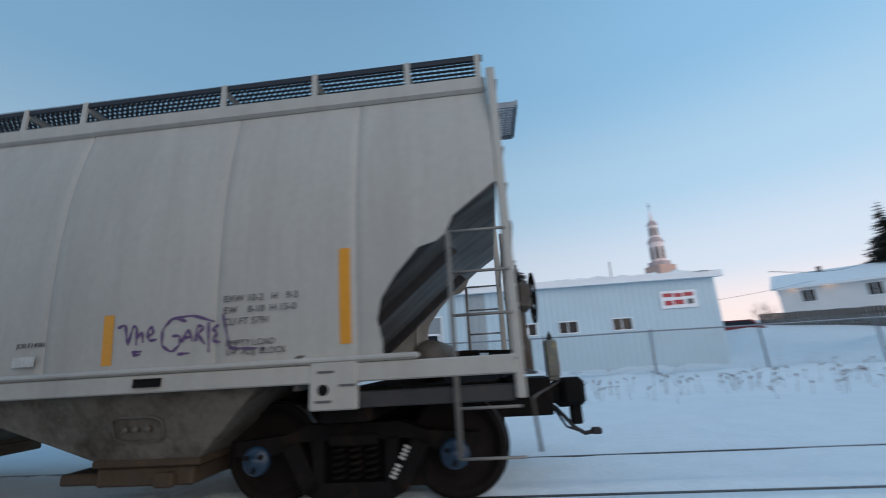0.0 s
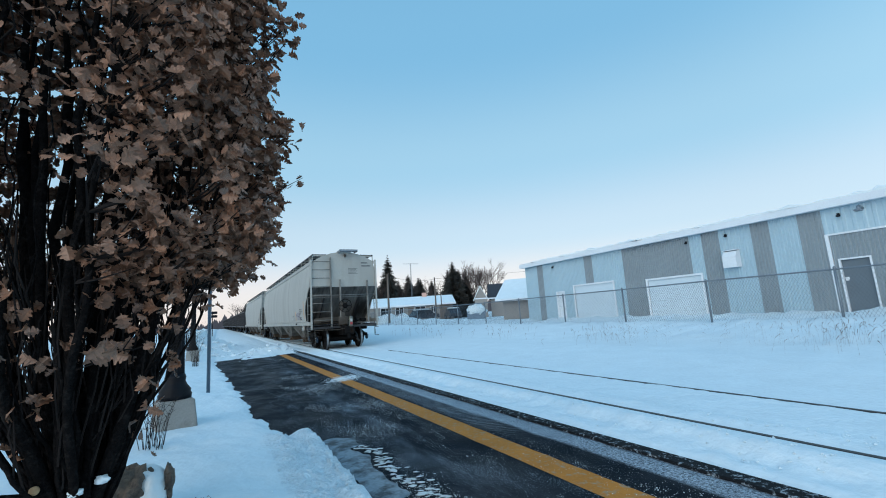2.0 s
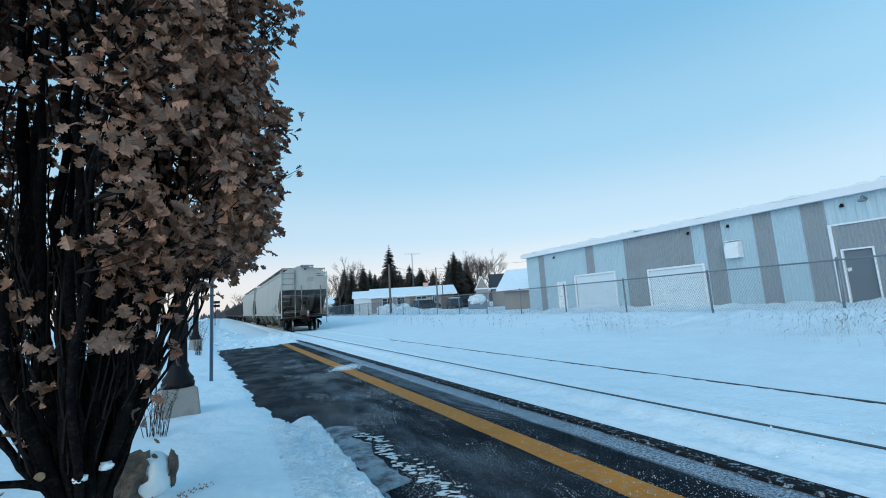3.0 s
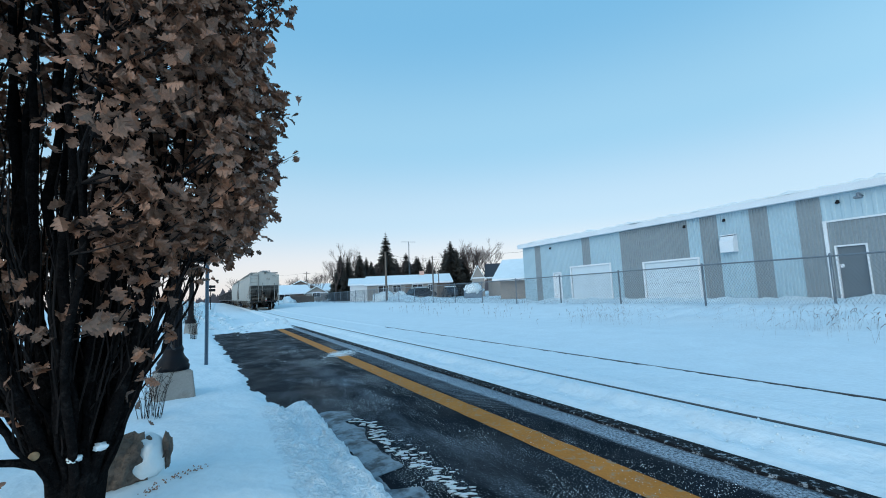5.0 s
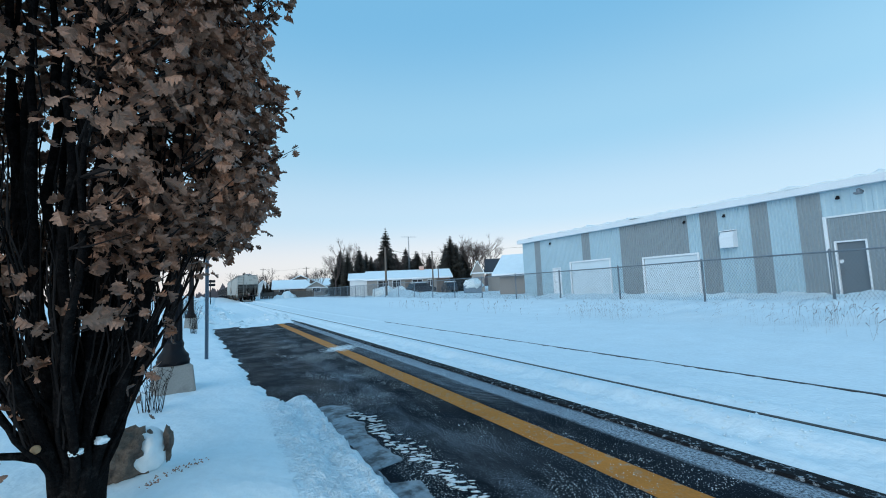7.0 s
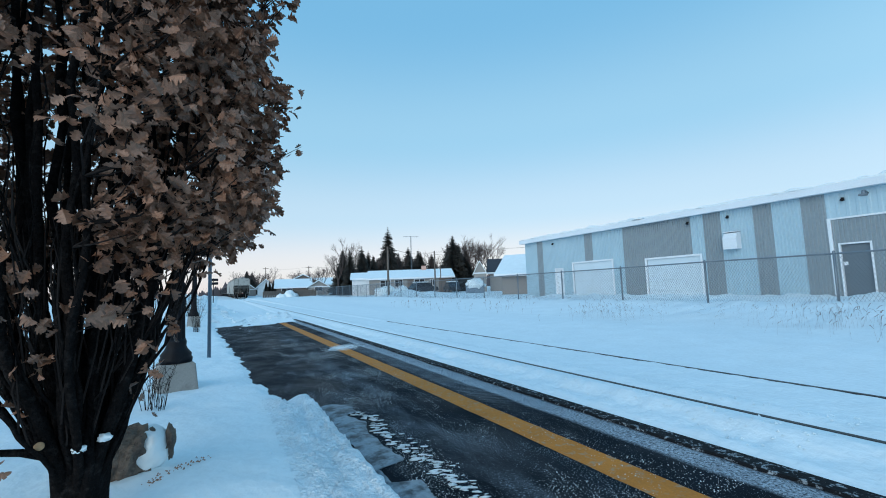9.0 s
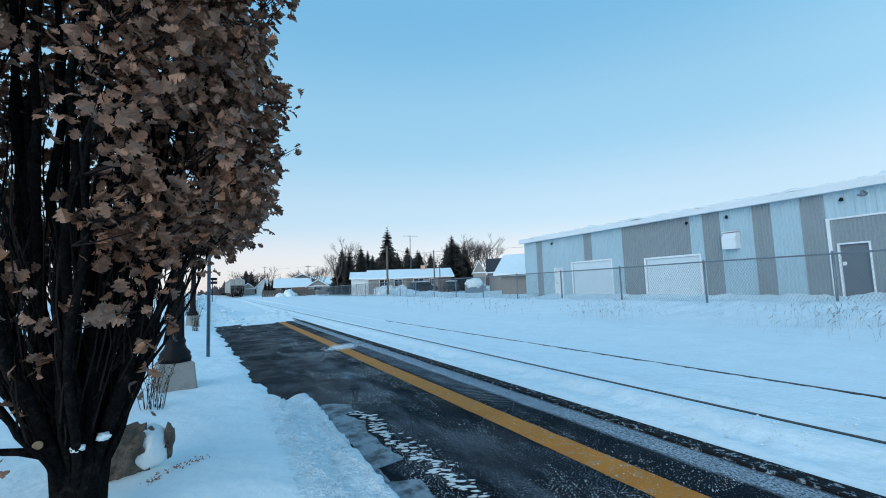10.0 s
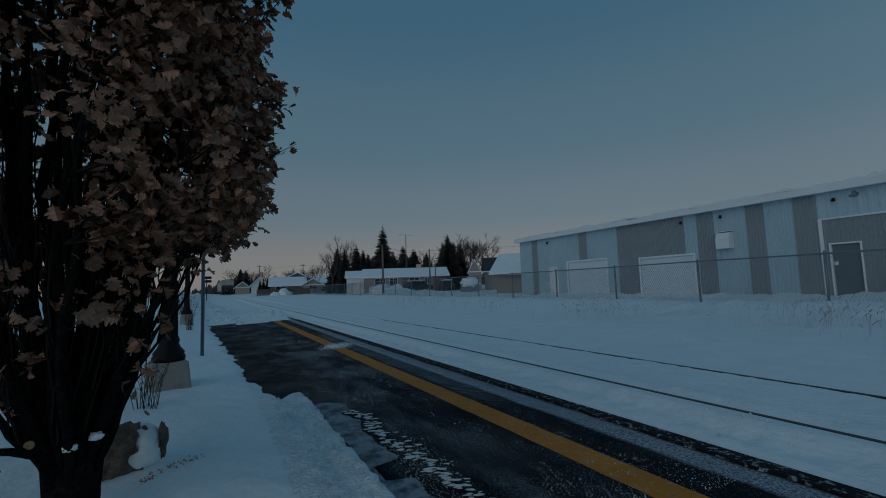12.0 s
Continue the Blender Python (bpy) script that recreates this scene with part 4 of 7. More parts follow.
        for s in (-1, 1):
            # corner post and ladder
            part("corner_post", boxed(s * 1.43, s * 1.50, e - 0.09, e - 0.01, 0.92, 3.96, bevel=0.008), CAR_PAINT, car, at=m)
            bm = bmesh.new()
            tube(bm, ((s * 1.52, e + 0.46, 0.50), (s * 1.52, e + 0.46, 2.32)), 0.022, 6)
            ladder(part("side_ladder", bm, CAR_SOOTY_SHADED, car, "pale grey side ladder", at=m), s * 1.52, e - 0.04, e + 0.46, 0.50, 2.32, 6)
            if (s < 0) == (end == 0) or s < 0:
                bm = bmesh.new()
                box(bm, s * 0.62 - 0.03, s * 0.62 + 0.03, e - 0.12, e - 0.06, 1.0, 4.05, 0.006)
                ladder(part("end_ladder", bm, CAR_SOOTY_SHADED, car, "pale grey end ladder", at=m), e - 0.10, s * 1.42, s * 0.62, 1.30, 3.86, 8, along="X")
            # slant from post to bolster
            bm = boxed(s * 1.36, s * 1.46, e, 0.95, 0.90, 1.03, bevel=0.01)
            part("end_sill_side", bm, CAR_DARK, car, at=m)
        for x in (-0.22, 1.02):
            part("stanchion", boxed(x - 0.035, x + 0.035, e - 0.16, e - 0.10, 1.10, 3.05 if x < 0 else 3.0, bevel=0.008), CAR_SOOTY_SHADED, car, at=m)
        bm = bmesh.new()
        tube(bm, ((-1.45, e - 0.10, 2.36), (-0.6, e - 0.14, 2.36), (1.40, e - 0.18, 2.36)), 0.016, 6)
        tube(bm, ((-1.45, e - 0.02, 2.28), (1.40, e - 0.06, 2.28)), 0.014, 6)
        part("hand_rail", bm, CAR_SOOTY_SHADED, car, at=m)
        # roof end step
        bm = bmesh.new()
        for k in range(14):
            x = -0.25 + 0.75 * k / 13
            box(bm, x - 0.008, x + 0.008, e - 0.40, e + 0.02, 4.315, 4.34)
        for k in range(5):
            y = e - 0.40 + 0.42 * k / 4
            box(bm, -0.26, 0.51, y - 0.006, y + 0.006, 4.31, 4.332)
        box(bm, -0.28, 0.53, e - 0.43, e - 0.405, 4.29, 4.37)
        for x in (-0.27, 0.52):
            box(bm, x - 0.012, x + 0.012, e - 0.40, e + 0.1, 4.27, 4.35)
        part("end_walkway", bm, GALV, car, at=m)
        lathe_bm = lathe(bmesh.new(), ((0.02, 4.06), (0.055, 4.08), (0.06, 4.18), (0.02, 4.21)), "Z", 10, (0.05, e - 0.07, 0))
        part("vent_cap", lathe_bm, CAR_GRIMY, car, at=m)
        # platform, sill, air gear
        part("end_platform", boxed(-1.36, 0.55, e - 0.20, e + 0.10, 1.09, 1.11), CAR_DARK, car, at=m)
        part("end_sill", boxed(-1.40, 1.40, e - 0.10, e + 0.02, 0.93, 1.03, bevel=0.01), CAR_DARK, car, at=m)
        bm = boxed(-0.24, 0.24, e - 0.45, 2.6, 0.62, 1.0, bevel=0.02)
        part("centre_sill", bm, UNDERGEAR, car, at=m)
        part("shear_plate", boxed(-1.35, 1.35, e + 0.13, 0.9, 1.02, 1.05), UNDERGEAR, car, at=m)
        tank = part("air_reservoir", lathe(bmesh.new(), ((0.03, -0.66), (0.12, -0.64), (0.17, -0.56), (0.175, 0.0), (0.17, 0.56), (0.12, 0.64), (0.03, 0.66)), "X", 18, (-0.55, e + 0.72, 1.26)), CAR_GRIMY, car, "grey air brake reservoir", at=m)
        part("bracket", boxed(-0.9, -0.2, e + 0.62, e + 0.82, 1.05, 1.12), UNDERGEAR, tank)
        bm = bmesh.new()
        for k, (x, z) in enumerate(((-0.3, 1.18), (0.2, 1.22), (0.6, 1.17), (0.45, 1.30))):
            tube(bm, ((x, e - 0.15, z), (x + 0.1, e + 0.5, z + 0.03), (x, e + 1.3, z)), 0.018, 6)
        tube(bm, ((-1.0, e + 0.25, 1.20), (0.9, e + 0.25, 1.22)), 0.02, 6)
        box(bm, 0.35, 0.62, e + 0.3, e + 0.6, 1.06, 1.34, 0.03)
        box(bm, 0.7, 0.95, e - 0.1, e + 0.2, 1.16, 1.30, 0.02)
        part("brake_rigging", bm, UNDERGEAR, car, at=m)
        # hand brake
        bm = bmesh.new()
        box(bm, -0.30, -0.02, e - 0.34, e - 0.17, 1.72, 2.05, 0.05)
        box(bm, -0.22, -0.08, e - 0.26, e - 0.17, 1.15, 1.75, 0.01)
        box(bm, -0.34, 0.06, e - 0.28, e - 0.12, 1.05, 1.42, 0.03)
        gear = part("hand_brake", bm, CAR_GRIMY, car, "grimy hand brake gear box", at=m)
        bm = bmesh.new()
        ring = [(-0.08 + 0.28 * math.cos(q), e - 0.37, 1.88 + 0.28 * math.sin(q)) for q in np.linspace(0, 2 * math.pi, 25)]
        tube(bm, ring, 0.016, 6, cap=False)
        for k in range(6):
            q = 2 * math.pi * k / 6
            tube(bm, ((-0.08, e - 0.345, 1.88), (-0.08 + 0.28 * math.cos(q), e - 0.37, 1.88 + 0.28 * math.sin(q))), 0.014, 5)
        lathe(bm, ((0.12, e - 0.33), (0.12, e - 0.36), (0.05, e - 0.39)), "Y", 12, (-0.08, 0, 1.88))
        part("brake_wheel", bm, UNDERGEAR, gear)
        # coupler
        bm = boxed(-0.10, 0.10, e - 0.62, e - 0.40, 0.72, 0.92, bevel=0.02)
        box(bm, -0.20, 0.05, e - 0.80, e - 0.56, 0.70, 0.98, 0.04)
        box(bm, 0.03, 0.19, e - 0.83, e - 0.50, 0.66, 0.97, 0.05)
        box(bm, -0.10, 0.02, e - 0.76, e - 0.64, 0.50, 0.72, 0.02)
        coup = part("coupler", bm, UNDERGEAR, car, "dark iron knuckle coupler", at=m)
        bm = bmesh.new()
        tube(bm, ((0.32, e - 0.42, 0.72), (0.34, e - 0.55, 0.62), (0.33, e - 0.74, 0.40), (0.32, e - 0.84, 0.34), (0.30, e - 0.92, 0.36)), 0.024, 7)
        tube(bm, ((0.30, e - 0.52, 0.62), (0.31, e - 0.64, 0.42), (0.31, e - 0.80, 0.36)), 0.014, 6)
        box(bm, 0.26, 0.35, e - 1.02, e - 0.91, 0.33, 0.40, 0.015)
        part("air_hose", bm, RUBBER, coup, "black rubber air hose")
        bm = bmesh.new()
        tube(bm, ((-1.35, e - 0.14, 0.90), (-0.4, e - 0.30, 0.86), (0.0, e - 0.6, 0.95)), 0.014, 6)
        tube(bm, ((-1.35, e - 0.14, 0.90), (-1.35, e - 0.17, 0.50)), 0.014, 6)
        part("uncoupling_lever", bm, CAR_GRIMY, coup)
        for s in (-1, 1):
            bm = boxed(s * 0.25, s * 1.38, e + 1.2, e + 1.65, 0.78, 1.02, bevel=0.02)
            part("body_bolster", bm, UNDERGEAR, car, at=m)
        # car data as bars of their size
        for k in range(5):
            part("data_bar", boxed(0.18, 0.62 - 0.05 * (k % 2), e - 0.010, e - 0.006, 3.32 + 0.058 * k, 3.336 + 0.058 * k), STENCIL, sheet)
        part("data_bar", boxed(0.80, 1.10, e - 0.010, e - 0.006, 3.79, 3.84), STENCIL, sheet)
        part("data_bar", boxed(0.82, 1.24, e - 0.010, e - 0.006, 3.65, 3.70), STENCIL, sheet)
    # hoppers under the sill
    bays = (2.78, 6.91, 11.05, 15.18)
    for k, c in enumerate(bays):
        lo, hi = c - (1.18 if k == 0 else 2.0), c + (1.18 if k == 3 else 2.0)
        bm = bmesh.new()
        top = [bm.verts.new(v) for v in ((-1.46, lo, 1.13), (1.46, lo, 1.13), (1.46, hi, 1.13), (-1.46, hi, 1.13))]
        bot = [bm.verts.new(v) for v in ((-1.20, c - 0.50, 0.52), (1.20, c - 0.50, 0.52), (1.20, c + 0.50, 0.52), (-1.20, c + 0.50, 0.52))]
        for i in range(4):
            bm.faces.new((top[i], bot[i], bot[(i + 1) % 4], top[(i + 1) % 4]))
        bm.faces.new(bot)
        bmesh.ops.recalc_face_normals(bm, faces=bm.faces)
        hop = part("hopper", bm, HOPPER_DIRT, car, "dirt-stained discharge hopper")
        bm = boxed(-1.22, 1.22, c - 0.52, c + 0.52, 0.47, 0.53, bevel=0.01)
        part("gate_flange", bm, TAN_GATE, hop)
        bm = boxed(-1.18, 1.18, c - 0.44, c + 0.50, 0.30, 0.465, bevel=0.02)
        box(bm, -1.10, -0.7, c + 0.5, c + 0.95, 0.30, 0.40, 0.02)
        box(bm, -1.26, -1.17, c - 0.30, c - 0.12, 0.30, 0.42, 0.02)
        part("gate", bm, TAN_GATE, hop, "tan discharge gate smeared with grease")
        bm = bmesh.new()
        tube(bm, [(-1.345 - 0.06 * math.sin(q), c + 0.24 * math.copysign(abs(math.cos(q)) ** 0.5, math.cos(q)), 0.80 + 0.11 * math.copysign(abs(math.sin(q)) ** 0.5, math.sin(q))) for q in np.linspace(0, 2 * math.pi, 17)], 0.012, 5, cap=False)
        for dy in (-0.1, 0.02, 0.12):
            lathe(bm, ((0.03, -1.31), (0.035, -1.36), (0.01, -1.38)), "X", 8, (0, c + dy, 0.80))
        part("port_fitting", bm, CAR_GRIMY, hop)
    # markings on the sheets
    for s in (-1, 1):
        turn = Matrix.Rotation(radians(-90 if s < 0 else 90), 4, "Z") @ Matrix.Rotation(radians(90), 4, "X")

        def mark(name, bm, mat, label=""):
            part(name, bm, mat, car, label)
        flip = (lambda y: y) if s < 0 else (lambda y: 2 * MID - y)
        for y, z0, z1 in ((0.83, 1.42, 2.24), (3.02, 1.36, 1.80), (16.9, 1.42, 2.24)):
            bm = bmesh.new()
            zz = np.linspace(z0, z1, 5)
            for za, zb in zip(zz, zz[1:]):
                va = [bm.verts.new((s * (side_x(z) + 0.006), flip(y + dy), z)) for z, dy in ((za, -0.05), (za, 0.05), (zb, 0.05), (zb, -0.05))]
                bm.faces.new(va)
            mark("reflective_strip", bm, REFLECT_AMBER, "amber reflective strip")
        for words, y, z, size in (("EXW 10-2   H   9-3", 1.93, 1.84, 0.085), ("EW    8-10  H 15-0", 1.93, 1.74, 0.085), ("CU FT 5791", 1.93, 1.64, 0.085), ("EMPTY LOAD", 1.90, 1.46, 0.075), ("1/4\" ADJ. BLOCK", 1.90, 1.385, 0.075), ("JOB F14081", 3.92, 1.56, 0.06)):
            me = text_mesh(words, size, STENCIL)
            part("lettering", me, STENCIL, car, at=Matrix.Translation((s * (side_x(z) + 0.012), flip(y), z)) @ turn)
        bm = bmesh.new()
        box(bm, s * 1.548, s * 1.553, flip(3.80) - 0.11, flip(3.80) + 0.11, 1.39, 1.48)
        mark("data_plate", bm, STENCIL_PALE, "small white data plate")
        bm = boxed(s * 1.56, s * 1.59, flip(2.55) - 0.12, flip(2.55) + 0.12, 1.16, 1.23)
        mark("lamp_bracket", bm, UNDERGEAR)
        bm = boxed(s * 1.50, s * 1.57, flip(0.92) - 0.20, flip(0.92) + 0.20, 0.90, 1.31, bevel=0.012)
        card = part("jacking_plate", bm, CAR_PAINT, car, "pale jacking plate with stencilled bars")
        part("jack_hole", lathe(bmesh.new(), ((0.045, s * 1.571), (0.045, s * 1.576), (0.03, s * 1.577)), "X", 14, (0, flip(1.0), 1.06)), UNDERGEAR, card)
        bm = bmesh.new()
        for y, z in ((0.98, 1.19), (0.80, 1.08), (1.0, 0.96)):
            box(bm, s * 1.571, s * 1.575, flip(y) - 0.07, flip(y) + 0.07, z, z + 0.02)
        part("stencil", bm, STENCIL, card)
    truck(car, 0.0, True)
    truck(car, 2 * MID - 1.78)
    return car


def graffiti(car):
    """A sprayed tag in loose strokes on the near side."""
    strokes = [[(2.86, 1.66), (2.78, 1.69), (2.76, 1.56), (2.74, 1.50)], [(2.74, 1.52), (2.70, 1.67), (2.66, 1.66), (2.66, 1.50)], [(2.66, 1.56), (2.61, 1.62), (2.59, 1.52)],
               [(2.56, 1.57), (2.49, 1.59), (2.50, 1.66), (2.55, 1.62), (2.53, 1.53), (2.45, 1.54)], [(2.70, 1.44), (2.60, 1.445)], [(2.69, 1.415), (2.61, 1.42)]]
    strokes += [[(2.16, 1.68), (2.30, 1.72), (2.40, 1.62), (2.40, 1.48), (2.30, 1.42), (2.22, 1.48), (2.22, 1.56), (2.30, 1.56)], [(2.20, 1.50), (2.14, 1.62), (2.09, 1.50)], [(2.18, 1.54), (2.10, 1.54)],
                [(2.06, 1.50), (2.05, 1.64), (1.98, 1.62), (2.04, 1.56), (1.97, 1.47)], [(2.30, 1.71), (2.10, 1.73), (1.88, 1.66)], [(1.94, 1.66), (1.93, 1.40)]]
    strokes += [[(1.84, 1.63), (1.90, 1.60), (1.85, 1.56), (1.90, 1.50), (1.82, 1.48)], [(1.80, 1.72), (1.74, 1.48), (1.72, 1.42)], [(1.74, 1.43), (1.60, 1.415), (1.46, 1.41)], [(2.24, 1.40), (2.12, 1.405)], [(1.42, 1.405), (1.38, 1.405)]]
    bm = bmesh.new()
    for st in strokes:
        pts = [Vector((0, 2.93 - 0.94 * (2.86 - y), z + 0.02)) for y, z in st]
        fine = []
        for a, b in zip(pts, pts[1:]):
            fine += [a.lerp(b, k / 6) for k in range(6)]
        fine.append(pts[-1])
        for _ in range(2):
            fine = [fine[0]] + [(fine[i - 1] + fine[i] * 2 + fine[i + 1]) / 4 for i in range(1, len(fine) - 1)] + [fine[-1]]
        rows = []
        for i, p in enumerate(fine):
            d = (fine[min(i + 1, len(fine) - 1)] - fine[max(i - 1, 0)]).normalized()
            n = Vector((0, -d.z, d.y)) * (0.011 + 0.004 * math.sin(i))
            rows.append([bm.verts.new((-(side_x(q.z) + 0.006), q.y, q.z)) for q in (p + n, p - n)])
        for a, b in zip(rows, rows[1:]):
            bm.faces.new((a[0], a[1], b[1], b[0]))
    part("graffiti", bm, GRAFFITI, car, "purple sprayed graffiti tag")


def end_device(car):
    bm = boxed(0.03, 0.17, BODY_END - 0.60, BODY_END - 0.46, 0.98, 1.40, bevel=0.02)
    box(bm, 0.04, 0.16, BODY_END - 0.59, BODY_END - 0.47, 0.94, 1.0, 0.01)
    dev = part("end_of_train_device", bm, material("scuffed_yellow_grey", (0.13, 0.135, 0.12), 0.6, 0, 12, 0.2, 60, 0.1, 0.01, 0.4, (0.26, 0.24, 0.12), 9, 0.58), car, "scuffed end-of-train marker box")
    part("antenna", lathe(bmesh.new(), ((0.035, 1.40), (0.035, 1.43), (0.012, 1.48), (0.005, 1.50)), "Z", 8, (0.10, BODY_END - 0.53, 0)), RUBBER, dev)
    part("red_panel", boxed(0.05, 0.15, BODY_END - 0.605, BODY_END - 0.601, 1.06, 1.16), RED_PAINT, dev)
    part("white_panel", boxed(0.05, 0.15, BODY_END - 0.605, BODY_END - 0.601, 1.18, 1.30), STENCIL_PALE, dev)


def gondola_car():
    car = thing("gondola_car", "black high-sided gondola railway car with ribbed sides", "railway car", group="train cars")
    n, length = 12, 15.0
    bm = bmesh.new()
    for s in (-1, 1):
        box(bm, s * 1.40, s * 1.46, -1.0, length + 1, 1.05, 3.0)
    for y in (-1.0, length + 0.94):
        box(bm, -1.40, 1.40, y, y + 0.06, 1.05, 3.0)
    box(bm, -1.40, 1.40, -0.94, length + 0.94, 1.0, 1.06)
    part("body", bm, CAR_DARK, car)
    for s in (-1, 1):
        part("top_chord", boxed(s * 1.37, s * 1.52, -1.02, length + 1.02, 2.95, 3.08, bevel=0.01), CAR_DARK, car)
        part("side_sill", boxed(s * 1.38, s * 1.53, -1.02, length + 1.02, 0.98, 1.14, bevel=0.01), CAR_DARK, car)
        for k in range(n + 1):
            y = -0.95 + (length + 1.9) * k / n
            part("rib", boxed(s * 1.461, s * 1.54, y - 0.06, y + 0.06, 1.14, 2.95), CAR_DARK, car)
    part("centre_sill", boxed(-0.24, 0.24, -1.9, length + 1.9, 0.62, 0.98), UNDERGEAR, car)
    for y in (-2.1, length + 1.9):
        part("coupler", boxed(-0.15, 0.15, y, y + 0.3, 0.66, 0.95, bevel=0.03), UNDERGEAR, car)
    truck(car, 0.6)
    truck(car, length - 2.4)
    bm = bmesh.new()
    rows = []
    for y in np.linspace(-0.9, length + 0.9, 30):
        rows.append([bm.verts.new((x, y, 2.75 + 0.25 * fbm(x, y, 2, 0.8) + 0.1)) for x in np.linspace(-1.38, 1.38, 9)])
    for p, q in zip(rows, rows[1:]):
        for k in range(8):
            bm.faces.new((p[k], p[k + 1], q[k + 1], q[k])).smooth = True
    part("load", bm, SNOW_ROUGH, car, "snow-dusted load")
    return car


CAR_PITCH = 21.6
last_car = hopper_car()
next_car = copy_thing(last_car, Matrix.Identity(4))
graffiti(last_car)
end_device(last_car)
dark_car = gondola_car()
TRAIN = [(last_car, 0.0), (next_car, CAR_PITCH), (dark_car, 2 * CAR_PITCH + 0.6)]
for k in range(1, 6):
    TRAIN.append((copy_thing(dark_car, Matrix.Identity(4)), 2 * CAR_PITCH + 0.6 + 19.3 * k))

# ---- beside the platform ----


def oak_leaf(curl, fold, seed):
    """A deeply lobed dry leaf one unit long, as vertices and faces."""
    rnd = random.Random(seed)
    half = ((0.0, 0.012), (0.11, 0.03), (0.15, 0.18), (0.22, 0.27), (0.28, 0.19), (0.34, 0.24), (0.42, 0.42), (0.51, 0.43), (0.56, 0.25), (0.62, 0.25), (0.69, 0.37), (0.77, 0.34), (0.81, 0.20), (0.88, 0.21), (0.95, 0.14), (1.0, 0.0))
    v, f = [], []

    def bent(u, w):
        return (w * (1 - 0.15 * curl), u, fold * abs(w) * 1.2 + curl * (u - 0.3) ** 2 * 0.7 + 0.06 * rnd.uniform(-1, 1) * abs(w) * 3)
    spine = len(half)
    for u, _ in half:
        v.append(bent(u, 0))
    for s in (-1, 1):
        base = len(v)
        for u, w in half[:-1]:
            v.append(bent(u + 0.05 * w, s * w))
        v.append(v[spine - 1])
        for k in range(len(half) - 1):
            q = (k, base + k, base + k + 1, k + 1)
            f.append(q if s < 0 else q[::-1])
    return np.array(v), f


LEAF_KINDS = [oak_leaf(c, d, k) for k, (c, d) in enumerate(((0.5, 0.35), (-0.6, 0.5), (0.9, 0.2), (-0.3, -0.4), (0.2, 0.7), (1.2, -0.2), (0.1, 0.1), (-0.9, 0.3)))]
LEAF_MESHES = []
for v, f in LEAF_KINDS:
    me = bpy.data.meshes.new("leaf")
    me.from_pydata([tuple(p) for p in v], [], f)
    me.materials.append(LEAF)
    LEAF_MESHES.append(me)


def along(pts, z):
    """The value at z on a line of (z, value) corners."""
    for (a, p), (b, q) in zip(pts, pts[1:]):
        if z <= b:
            return p + (q - p) * max(0.0, z - a) / (b - a)
    return pts[-1][1]


CROWN = ((0.6, 0.20), (0.9, 0.36), (1.15, 0.46), (1.30, 0.54), (1.44, 0.62), (1.54, 0.77), (1.70, 0.86), (2.0, 0.92), (2.5, 0.875), (3.2, 0.87), (4.2, 0.82), (5.2, 0.4), (5.6, 0.05))
STEM_FAN = ((0.0, 0.06), (0.30, 0.10), (0.50, 0.20), (0.77, 0.34), (1.02, 0.45), (1.28, 0.56), (1.7, 0.68), (2.3, 0.76), (4.2, 0.72), (5.2, 0.5))


